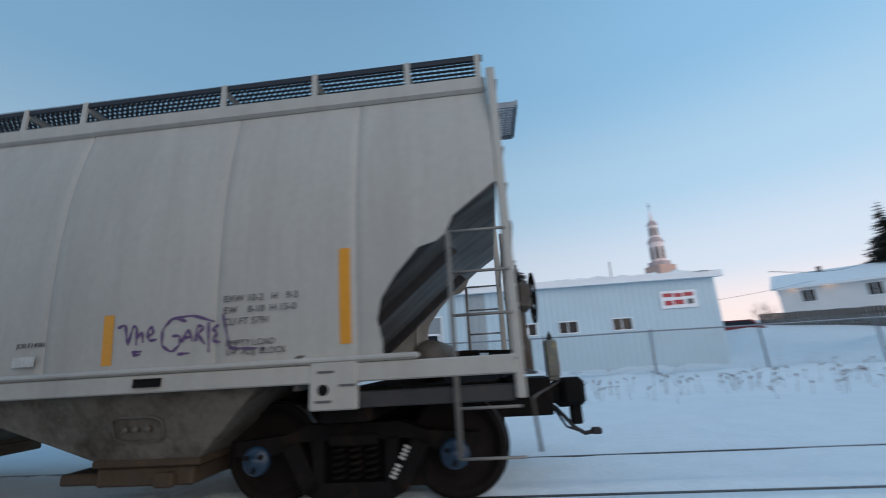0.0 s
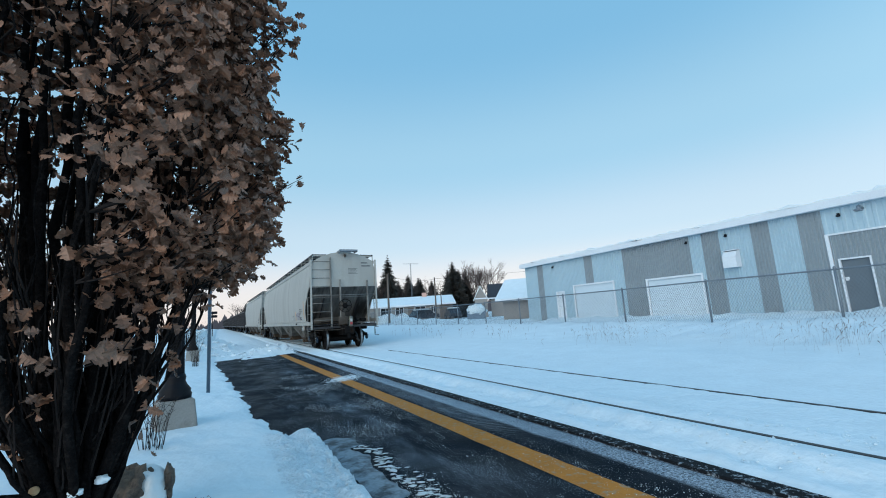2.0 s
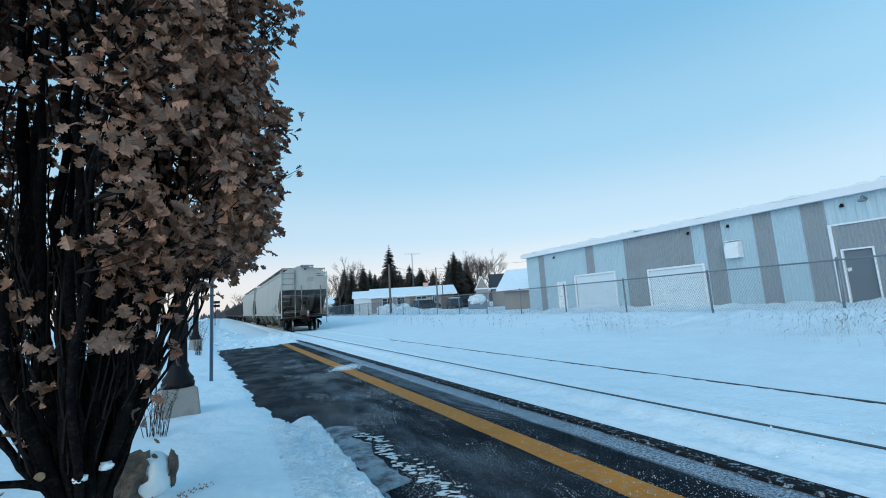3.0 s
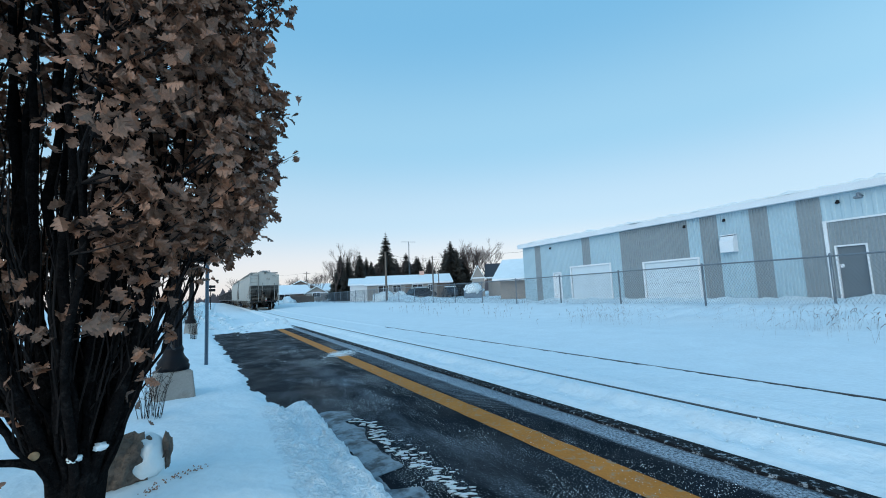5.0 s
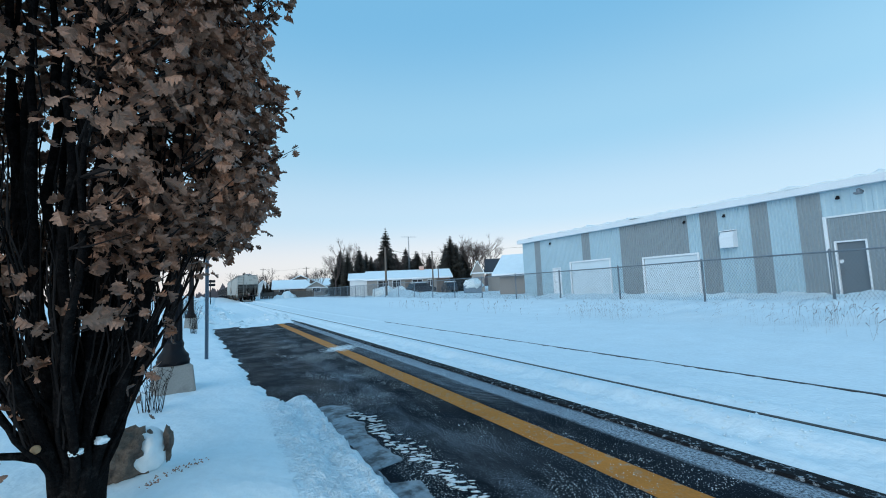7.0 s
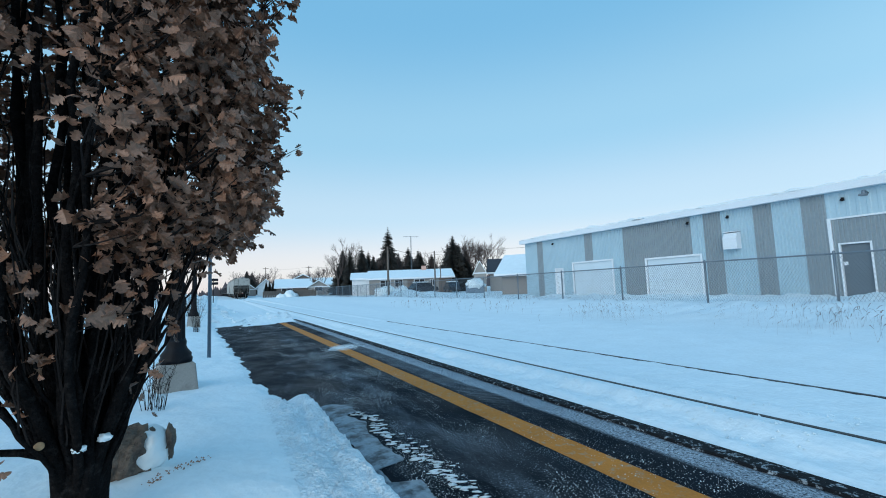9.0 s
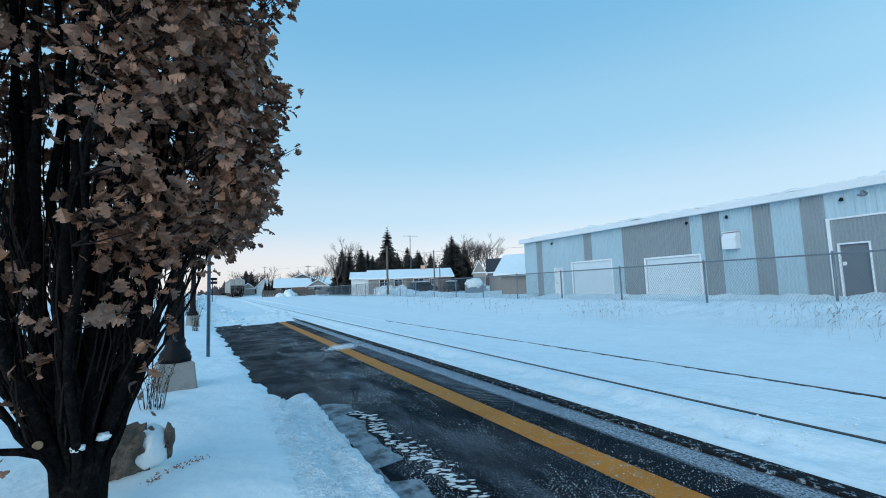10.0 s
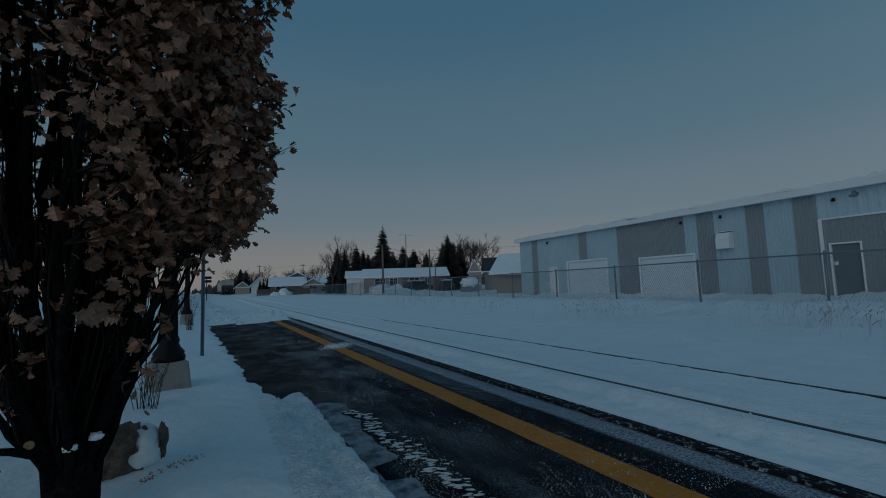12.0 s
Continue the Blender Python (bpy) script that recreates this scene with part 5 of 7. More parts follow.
def build_oak():
    base = Vector((-0.63, 2.72, 0.06))
    rnd = random.Random(5)
    oak = thing("oak_tree", "columnar oak tree holding dry brown leaves in winter", "tree", base)
    right, toward = Vector((0.974, 0.226, 0)), Vector((0.226, -0.974, 0))
    # fluted trunk that parts into many stems
    bm = bmesh.new()
    rings = []
    for z, r in ((-0.25, 0.135), (-0.05, 0.122), (0.10, 0.112), (0.25, 0.112), (0.38, 0.122), (0.50, 0.115), (0.60, 0.06)):
        ring = []
        for k in range(40):
            a = 2 * math.pi * k / 40
            q = r * (1 + 0.10 * math.sin(5 * a + 1.5 * z) + 0.06 * math.sin(9 * a - 2 * z) + 0.07 * fbm(math.cos(a) * 2, math.sin(a) * 2, z * 1.5, 1.6))
            ring.append(bm.verts.new((0.9 * q * math.cos(a) + 0.042, 0.9 * q * math.sin(a) + 0.01, z)))
        rings.append(ring)
    for p, q in zip(rings, rings[1:]):
        for k in range(40):
            bm.faces.new((p[k], p[(k + 1) % 40], q[(k + 1) % 40], q[k])).smooth = True
    bm.faces.new(rings[-1])
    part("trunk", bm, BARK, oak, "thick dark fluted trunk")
    paths = []
    for k in range(84):
        main = k < 25
        a = 2.399963 * k + rnd.uniform(-0.25, 0.25)
        out = (0.12 + 0.80 * (k + 0.5) / 25) if main else rnd.uniform(0.35, 1.0)
        thick = rnd.uniform(0.026, 0.040) * (1.25 - 0.45 * out) if main else rnd.uniform(0.008, 0.017)
        top = rnd.uniform(3.7, 5.0) if main else rnd.uniform(1.4, 2.8)
        start = rnd.uniform(0.10, 0.32) if main else rnd.uniform(0.25, 0.55)
        n = 20
        pts = []
        for i in range(n):
            u = i / (n - 1)
            z = start + (top - start) * u ** 1.15
            r = out * along(STEM_FAN, z) * (0.85 + 0.15 * min(1, 2 * u))
            p = Vector((r * math.cos(a + 0.3 * u), r * math.sin(a + 0.3 * u), z))
            w = min(1.0, 4 * u) * (0.055 if main else 0.075)
            p += w * Vector((noise.noise(Vector((k * 7.3, z * 2.6, 0))), noise.noise(Vector((k * 7.3, z * 2.6, 9))), 0.4 * noise.noise(Vector((k * 7.3, z * 3, 5)))))
            p += 0.3 * w * Vector((noise.noise(Vector((k * 3.3, z * 9, 2))), noise.noise(Vector((k * 3.3, z * 9, 6))), 0))
            pts.append(p + right * 0.04 * (1 - smooth01(z, 0.3, 1.0)))
        paths.append((pts, thick))
        bm = bmesh.new()
        tube(bm, pts, [max(0.004, thick * (1 - 0.86 * (i / (n - 1)) ** 0.7) * (1 + 0.12 * math.sin(2.7 * i + k))) for i in range(n)], 9 if main else 6)
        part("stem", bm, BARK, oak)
    # a sawn stub and a low side branch
    stub = right * -0.09 + toward * 0.105 + Vector((0, 0, 0.535))
    tip = stub + (toward * 0.055 + right * -0.012 + Vector((0, 0, 0.012)))
    sawn = part("sawn_stub", tube(bmesh.new(), (stub - toward * 0.05, stub, tip), (0.034, 0.026, 0.021), 12), BARK, oak)
    bm = bmesh.new()
    lathe(bm, ((0.004, 0.0), (0.019, 0.0), (0.019, 0.004), (0.004, 0.006)), "Z", 14)
    part("cut_face", bm, material("sawn_wood", (0.34, 0.22, 0.12), 0.8, 0, 20, 0.25, 90, 0.2), sawn, "pale sawn end of a branch", at=Matrix.Translation(tip) @ (tip - stub).to_track_quat("Z", "Y").to_matrix().to_4x4())
    low = [right * u + toward * v + Vector((0, 0, z)) for u, v, z in ((-0.05, 0.06, 0.46), (-0.16, 0.10, 0.52), (-0.30, 0.12, 0.56), (-0.50, 0.14, 0.62), (-0.72, 0.12, 0.74))]
    part("stem", tube(bmesh.new(), low, (0.024, 0.017, 0.013, 0.009, 0.004), 8), BARK, oak)
    # shoots that carry the leaves
    shoots = bmesh.new()
    clusters = []
    joints = [p for q, _ in paths for p in q]
    where = np.array([tuple(p) for p in joints])
    for c in range(5600):
        z = 1.12 + 3.2 * rnd.random() ** 0.95
        a = rnd.uniform(0, 2 * math.pi)
        lump = 1 + 0.07 * math.sin(5 * a + 3 * z) + 0.06 * math.sin(9 * z + 2 * a) + 0.05 * math.sin(13 * a - 7 * z)
        rr = along(CROWN, z) * math.sqrt(0.20 + 0.80 * rnd.random() ** 0.6) * lump
        tip = Vector((rr * math.cos(a), rr * math.sin(a), z))
        u, front = right.dot(tip), toward.dot(tip)
        # the hollow side where the stems stand bare
        bare = smooth01(front, -0.05, 0.3) * smooth01(u, 0.16, -0.02) * smooth01(u, -0.74, -0.5)
        keep = 1 - bare * (0.92 - 0.24 * smooth01(z, 2.1, 2.8))
        keep *= 0.30 + 0.70 * smooth01(z + 0.12 * math.sin(6 * a), 1.22, 1.5)
        keep *= 0.35 + 0.65 * smooth01(noise.noise(tip * 3.1), -0.28, 0.02)
        if front < -0.05 and u < 0.15:
            keep *= 0.88
        if u > 0.25 and z < 1.62:
            keep *= smooth01(z, 1.25, 1.62)
        if rnd.random() > keep:
            continue
        d = np.linalg.norm(where - np.array(tip), axis=1) + 3.0 * (where[:, 2] > z - 0.06)
        best = joints[int(d.argmin())]
        mid = best.lerp(tip, 0.55) + Vector((rnd.uniform(-0.05, 0.05), rnd.uniform(-0.05, 0.05), -0.03))
        tube(shoots, (best, mid, tip), (0.006, 0.004, 0.002), 4, cap=False)
        clusters.append(tip)
    # bare upward shoots below the crown
    for c in range(330):
        pts, thick = paths[rnd.randrange(25, len(paths))]
        p = pts[rnd.randrange(3, 11)]
        away = Vector((p.x, p.y, 0)).normalized()
        ln = rnd.uniform(0.15, 0.65)
        q = p + away * ln * rnd.uniform(-0.05, 0.40) + Vector((rnd.uniform(-0.12, 0.12) * ln, rnd.uniform(-0.12, 0.12) * ln, ln))
        m = p.lerp(q, 0.5) + away * rnd.uniform(-0.02, 0.06) + Vector((0, 0, -0.03))
        e = p.lerp(q, 0.8) + Vector((rnd.uniform(-0.02, 0.02), rnd.uniform(-0.02, 0.02), 0))
        tube(shoots, (p, m, e, q), (0.0055, 0.004, 0.003, 0.0012), 4, cap=False)
    # low leaves among the stems at the shaded side
    for c in range(70):
        p = joints[rnd.randrange(len(joints))]
        if right.dot(p) < -0.12 and 0.55 < p.z < 1.5:
            clusters.append(p + Vector((rnd.uniform(-0.07, 0.07), rnd.uniform(-0.07, 0.07), rnd.uniform(-0.05, 0.05))))
    spray = [right * u + toward * 0.22 + Vector((0, 0, z)) for u, z in ((0.60, 1.80), (0.82, 1.95), (0.97, 2.05), (1.07, 2.12))]
    tube(shoots, spray, (0.005, 0.004, 0.003, 0.0015), 4, cap=False)
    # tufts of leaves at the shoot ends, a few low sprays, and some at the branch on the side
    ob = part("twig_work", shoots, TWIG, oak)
    ob["kind"] = "stuff"
    tufts = [(tip, rnd.randint(5, 9), 0.045) for tip in clusters]
    for u, v, z in ((0.17, 0.62, 1.12), (0.30, 0.55, 1.22), (0.24, 0.60, 0.98), (-0.20, 0.66, 1.08), (-0.28, 0.50, 1.02), (0.30, 0.20, 0.80), (0.26, 0.05, 0.66), (-0.32, 0.18, 0.50), (-0.40, 0.12, 0.47), (-0.55, 0.2, 0.55), (0.36, 0.3, 1.08), (0.42, -0.2, 0.98)):
        tufts.append((right * u + toward * v + Vector((0, 0, z)), 5, 0.030))
        joint = min(joints, key=lambda p: (p - tufts[-1][0]).length)
        tufts[-1] = (tufts[-1][0].lerp(joint, 0.25), 5, 0.030)
    spots = []
    for tip, n, wide in tufts:
        for _ in range(n):
            p = tip + Vector((rnd.gauss(0, wide), rnd.gauss(0, wide), rnd.gauss(-0.01, wide)))
            outward = Vector((p.x, p.y, 0)).normalized() if p.x or p.y else Vector((1, 0, 0))
            way = (outward * rnd.uniform(0.0, 1.0) + Vector((rnd.uniform(-1, 1), rnd.uniform(-1, 1), rnd.uniform(-1.0, 0.25)))).normalized()
            up = (Vector((rnd.uniform(-1, 1), rnd.uniform(-1, 1), rnd.uniform(-0.3, 1))) + outward * 0.7)
            side = way.cross(up).normalized()
            up = side.cross(way)
            size = rnd.uniform(0.040, 0.080)
            m = Matrix((side, way, up)).transposed().to_4x4()
            spots.append((p, Matrix.Translation(p) @ m @ Matrix.Scale(size, 4), rnd.randrange(len(LEAF_KINDS))))
    # one longer spray that stands out of the crown
    for k in range(9):
        p = spray[1].lerp(spray[3], k / 8) + Vector((0, 0, 0.012 * (k % 3 - 1)))
        spots.append((p, Matrix.Translation(p) @ Euler((0.9 + k, 0.5 * k, 1.3 * k)).to_matrix().to_4x4() @ Matrix.Scale(0.055, 4), k % len(LEAF_KINDS)))
    verts, faces, count, single = [], [], 0, 0
    for p, m, k in spots:
        if single < 300 and toward.dot(p) > 0.62 and p.z < 2.7:
            single += 1
            leaf = new("leaf", LEAF_MESHES[k])
            leaf.parent = oak
            leaf.matrix_basis = m
            continue
        v, f = LEAF_KINDS[k]
        a = np.array(m)
        verts.append(v @ a[:3, :3].T + a[:3, 3])
        faces += [tuple(i + count for i in q) for q in f]
        count += len(v)
    me = bpy.data.meshes.new("foliage")
    me.from_pydata(np.concatenate(verts).tolist(), [], faces)
    me.materials.append(LEAF)
    ob = part("foliage", me, LEAF, oak, "dense dry lobed brown leaves")
    ob["kind"] = "stuff"
    for u, v, z, r in ((0.03, 0.165, 0.50, 0.026), (0.125, 0.150, 0.525, 0.026)):
        tuft = lump_mesh(r, 3 + u, 0.6, 0.7)
        tagged(part("snow_clump", tuft, SNOW, None, at=base + right * u + toward * v + Vector((0, 0, z)), smooth=True), "small clump of snow caught in the oak fork", "snow")


def lump_mesh(r, seed, rough=0.35, flat=1.0, sub=3):
    bm = bmesh.new()
    bmesh.ops.create_icosphere(bm, subdivisions=sub, radius=r)
    for v in bm.verts:
        n = v.co.normalized()
        d = noise.fractal(n * 1.6 + Vector((seed * 3.1, seed, 0)), 0.9, 2.1, 4)
        v.co = v.co * (1 + rough * d)
        v.co.z *= flat
    return bm


build_oak()


def build_boulder():
    b = bmesh.new()
    bmesh.ops.create_icosphere(b, subdivisions=4, radius=0.20)
    for v in b.verts:
        n = v.co.normalized()
        v.co = Vector((max(-0.10, min(0.10, v.co.x)), v.co.y * 0.7, max(-0.2, min(0.17, v.co.z * 1.1))))
        v.co += n * 0.055 * noise.fractal(n * 2.3 + Vector((4, 1, 0)), 0.7, 2.2, 5)
    tagged(part("boulder", b, ROCK, None, at=pose(-0.51, 3.37, 0.25, 0, 6, 20), smooth=True), "rough brown boulder half buried in snow", "rock")
    s = lump_mesh(0.12, 7, 0.2)
    for v in s.verts:
        v.co.y *= 1.3
        v.co.z = v.co.z * 1.2
    tagged(part("snow_mound", s, SNOW, None, at=(-0.385, 3.41, 0.27), smooth=True), "soft snow drifted over the boulder", "snow")
    b = lump_mesh(0.07, 11, 0.5)
    for v in b.verts:
        v.co.x *= 0.45
        v.co.z *= 1.3
    tagged(part("boulder", b, ROCK, None, at=(-0.275, 3.37, 0.30), smooth=True), "small dark stone showing through the snow", "rock")


build_boulder()


def lamp_post():
    lamp = thing("street_lamp", "black cast-iron lamp post on a tapered concrete base", "street lamp", group="platform lamps")
    bm = bmesh.new()
    lo = [bm.verts.new((x, y, -0.2)) for x, y in ((-0.235, -0.235), (0.235, -0.235), (0.235, 0.235), (-0.235, 0.235))]
    hi = [bm.verts.new((x, y, 0.42)) for x, y in ((-0.175, -0.175), (0.175, -0.175), (0.175, 0.175), (-0.175, 0.175))]
    for k in range(4):
        bm.faces.new((lo[k], lo[(k + 1) % 4], hi[(k + 1) % 4], hi[k]))
    bm.faces.new(hi)
    bm.faces.new(lo[::-1])
    bmesh.ops.bevel(bm, geom=bm.edges[:], offset=0.015, segments=2, affect="EDGES")
    part("plinth", bm, CONCRETE, lamp, "weathered tapered concrete plinth")
    bm = lathe(bmesh.new(), ((0.17, 0.42), (0.175, 0.47), (0.16, 0.49), (0.165, 0.52), (0.12, 0.58), (0.105, 0.62), (0.112, 0.66), (0.098, 0.70)), "Z", 24)
    part("base_casting", bm, BLACK_METAL, lamp)
    bm = bmesh.new()
    rows = []
    for z, r in ((0.69, 0.095), (1.3, 0.082), (1.34, 0.09), (1.40, 0.065), (2.4, 0.055), (3.6, 0.045)):
        rows.append([bm.verts.new((r * (1 - 0.10 * (k % 2)) * math.cos(2 * math.pi * k / 32), r * (1 - 0.10 * (k % 2)) * math.sin(2 * math.pi * k / 32), z)) for k in range(32)])
    for a, b in zip(rows, rows[1:]):
        for k in range(32):
            bm.faces.new((a[k], a[(k + 1) % 32], b[(k + 1) % 32], b[k]))
    bm.faces.new(rows[-1])
    part("fluted_shaft", bm, BLACK_METAL, lamp)
    bm = lathe(bmesh.new(), ((0.05, 3.6), (0.12, 3.66), (0.19, 4.0), (0.20, 4.02), (0.05, 4.2), (0.02, 4.3)), "Z", 16)
    part("lantern", bm, BLACK_METAL, lamp)
    return lamp


lamp_a = lamp_post()
lamp_a.matrix_basis = pose(-0.45, 6.05, 0.04, 0, 0, 14)
copy_thing(lamp_a, pose(-0.80, 17.6, 0.12, 0, 0, 4))
copy_thing(lamp_a, pose(-1.25, 29.5, 0.2, 0, 0, -6))


def sign_post():
    bm = bmesh.new()
    prism(bm, ((-0.032, 0.0), (-0.032, 0.004), (-0.014, 0.022), (0.014, 0.022), (0.032, 0.004), (0.032, 0.0), (0.018, 0.0), (0.010, 0.017), (-0.010, 0.017), (-0.018, 0.0)), -0.2, 2.9, "Z")
    p = thing("sign_post", "thin blue-grey perforated steel post in the snow", "post", pose(-0.155, 9.15, 0.05, 0.8, -0.4, 20))
    part("channel", bm, material("blue_grey_steel", (0.10, 0.15, 0.20), 0.5, 0.3, 8, 0.15, 60, 0.1), p)
    bm = bmesh.new()
    for k in range(70):
        z = 0.25 + 0.036 * k
        bm.faces.new([bm.verts.new((0.005 * math.cos(a), -0.001, z + 0.005 * math.sin(a))) for a in (2 * math.pi * j / 8 for j in range(8))])
    ob = part("punched_holes", bm, RUBBER, p)
    ob["kind"] = "stuff"


sign_post()


def dead_bush(x, y, z, h, n, seed, name="dead_shrub"):
    rnd = random.Random(seed)
    bm = bmesh.new()
    for _ in range(n):
        a, lean = rnd.uniform(0, 6.28), rnd.uniform(0.05, 0.5)
        hh = h * rnd.uniform(0.5, 1.0)
        p = Vector((rnd.uniform(-0.08, 0.08), rnd.uniform(-0.08, 0.08), -0.1))
        q = p + Vector((math.cos(a) * lean * hh * 0.4, math.sin(a) * lean * hh * 0.4, 0.1 + hh * 0.55))
        r = q + Vector((math.cos(a) * lean * hh * 0.5, math.sin(a) * lean * hh * 0.5, hh * 0.45))
        tube(bm, (p, q, r), (0.004, 0.003, 0.0015), 4, cap=False)
        for _ in range(3):
            s = q.lerp(r, rnd.random())
            tube(bm, (s, s + Vector((rnd.uniform(-0.1, 0.1), rnd.uniform(-0.1, 0.1), rnd.uniform(0.02, 0.12))) * (h + 0.3)), (0.002, 0.001), 3, cap=False)
    tagged(part(name, bm, TWIG, None, at=(x, y, z)), "bare dry twigs of a dead shrub in snow", "shrub")


dead_bush(-0.55, 5.1, 0.12, 0.5, 26, 3)
dead_bush(-0.85, 5.6, 0.12, 0.55, 26, 4)
dead_bush(-0.62, 15.5, 0.12, 1.1, 40, 8)
dead_bush(-1.1, 20.5, 0.2, 1.4, 50, 9)


def trodden_edge():
    """Rough shovelled strip, ice smear and crumbled clods along the cleared asphalt."""
    rnd = random.Random(21)
    bm = bmesh.new()
    xs = np.linspace(0.42, 0.935, 26)
    ys = np.linspace(0.8, 5.25, 110)
    rows = []
    for y in ys:
        row = []
        for i, x in enumerate(xs):
            k = smooth01(x, 0.42, 0.60) * smooth01(y, 5.25, 5.0)
            xx = x + (0.035 * fbm(x, y, 7, 3) if i > 20 else 0)
            z = snow_height(x, y) * (1 - smooth01(x, 0.6, 0.85)) + 0.055 * smooth01(x, 0.6, 0.85)
            z += k * (0.020 + 0.034 * fbm(x, y, 1, 9, 3) + 0.016 * fbm(x, y, 2, 26, 2))
            if i == len(xs) - 1:
                z = -0.02
            row.append(bm.verts.new((xx, y, z)))
        rows.append(row)
    for p, q in zip(rows, rows[1:]):
        for k in range(len(xs) - 1):
            bm.faces.new((p[k], p[k + 1], q[k + 1], q[k])).smooth = True
    tagged(part("shovelled_snow", bm, SNOW_ROUGH), "rough shovelled snow with a cut edge on asphalt", "snow")
    bm = bmesh.new()
    rows = []
    for y in np.linspace(0.8, 4.75, 80):
        a = 0.95 + 0.02 * fbm(0, y, 3, 6)
        b = 1.17 + 0.09 * fbm(3, y, 3, 2.2) + (0.12 if 4.3 < y < 4.7 else 0)
        if 2.6 < y < 2.95:
            b = a + 0.04
        rows.append([bm.verts.new((a + (b - a) * u, y, 0.004 + 0.012 * math.sin(math.pi * u) * (1 + fbm(u, y, 4, 8)))) for u in (0, 0.25, 0.5, 0.75, 1)])
    for p, q in zip(rows, rows[1:]):
        for k in range(4):
            bm.faces.new((p[k], p[k + 1], q[k + 1], q[k])).smooth = True
    ice = material("grey_packed_ice", (0.23, 0.275, 0.31), 0.5, 0, 3, 0.25, 40, 0.5, 0.006, 0.4, (0.03, 0.036, 0.045), 6, 0.52)
    tagged(part("ice_smear", bm, ice), "grey packed ice smeared on the asphalt", "ice")
    bm = bmesh.new()
    for _ in range(210):
        y = rnd.uniform(1.6, 4.35)
        x = 1.22 + 0.10 * fbm(3, y, 3, 2.2) + abs(rnd.gauss(0, 0.075)) + (0.1 if y < 2.6 else 0)
        r = rnd.uniform(0.004, 0.013)
        one = lump_mesh(r, rnd.random() * 9, 0.5, 0.55, 1)
        for v in one.verts:
            v.co = Matrix.Rotation(-0.45 + rnd.uniform(-0.1, 0.1), 3, "Z") @ Vector((v.co.x * 3.2, v.co.y * 0.9, v.co.z)) + Vector((x, y, 0.006))
        me = bpy.data.meshes.new("clod")
        one.to_mesh(me)
        one.free()
        bm.from_mesh(me)
        bpy.data.meshes.remove(me)
    tagged(part("snow_clods", bm, SNOW_ROUGH, smooth=True), "crumbled ridges of snow pushed on to the asphalt", "snow", kind="stuff")
    # loose grains over the asphalt
    verts, faces = [], []
    for _ in range(42000):
        y = 1.5 + 9.5 * rnd.random() ** 1.3
        x = rnd.uniform(1.1, 3.0)
        if fbm(2 * x, 0.8 * y, 12, 1.1) < rnd.uniform(0.0, 0.6) or (x > 2.15 and rnd.random() < 0.75):
            continue
        r = rnd.uniform(0.001, 0.0034) * (1.7 if rnd.random() < 0.06 else 1)
        i = len(verts)
        verts.extend(((x - r, y - r, 0.003), (x + r, y - r, 0.003), (x, y + r, 0.003), (x, y, 0.004 + r)))
        faces.extend(((i, i + 1, i + 3), (i + 1, i + 2, i + 3), (i + 2, i, i + 3)))
    me = bpy.data.meshes.new("snow_grains")
    me.from_pydata(verts, [], faces)
    me.materials.append(SNOW)
    tagged(new("snow_grains", me), "scattered dry grains of snow on the asphalt", "snow", kind="stuff")
    verts, faces = [], []
    for _ in range(70):
        u = rnd.random()
        x, y = -0.36 + 0.32 * u + rnd.gauss(0, 0.02), 3.05 + 0.38 * u + rnd.gauss(0, 0.03)
        z = snow_height(x, y) + 0.006
        r = rnd.uniform(0.003, 0.008)
        i = len(verts)
        verts.extend(((x - r, y, z), (x, y - r, z), (x + r, y, z), (x, y + r, z + r)))
        faces.extend(((i, i + 1, i + 2), (i + 2, i + 3, i), (i, i + 1, i + 3)))
    me = bpy.data.meshes.new("seed_husks")
    me.from_pydata(verts, [], faces)
    me.materials.append(LEAF)
    tagged(new("seed_husks", me), "fallen brown seed husks lying on snow", "seeds", kind="stuff")


trodden_edge()


def thrown_clods():
    """Small clods thrown up beside the rails and along the bank."""
    rnd = random.Random(55)
    verts, faces = [], []
    for k in range(1300):
        y = 1.5 + 26 * rnd.random() ** 1.6
        lane = rnd.random()
        x = rnd.gauss(3.72, 0.17) if lane < 0.45 else rnd.gauss(4.52, 0.12) if lane < 0.75 else left_edge(y) - abs(rnd.gauss(0, 0.22)) if lane < 0.9 else rnd.uniform(5.9, 8.5)
        if 3.0 < x < 3.3 or abs(x - NEAR_RAIL) < 0.05:
            continue
        r = rnd.uniform(0.004, 0.015) * (1 if lane < 0.9 else 0.6)
        z = snow_height(x, y) + r * 0.25
        i = len(verts)
        for a, b, c in ((1, 0, 0), (-1, 0.2, 0), (0.1, 1, 0), (0, -1, 0.1), (0.1, 0.1, 1), (0.5, 0.6, 0.7), (-0.6, -0.4, 0.75)):
            q = r * rnd.uniform(0.7, 1.25)
            verts.append((x + a * q, y + b * q, z + c * q * 0.8))
        faces.extend([(i + a, i + b, i + c) for a, b, c in ((0, 5, 4), (5, 2, 4), (2, 1, 4), (1, 6, 4), (6, 3, 4), (3, 0, 4), (0, 2, 5), (1, 3, 6))])
    me = bpy.data.meshes.new("snow_crumbs")
    me.from_pydata(verts, [], faces)
    me.materials.append(SNOW)
    tagged(new("snow_crumbs", me), "loose crumbs of snow beside the rails", "snow", kind="stuff")


thrown_clods()


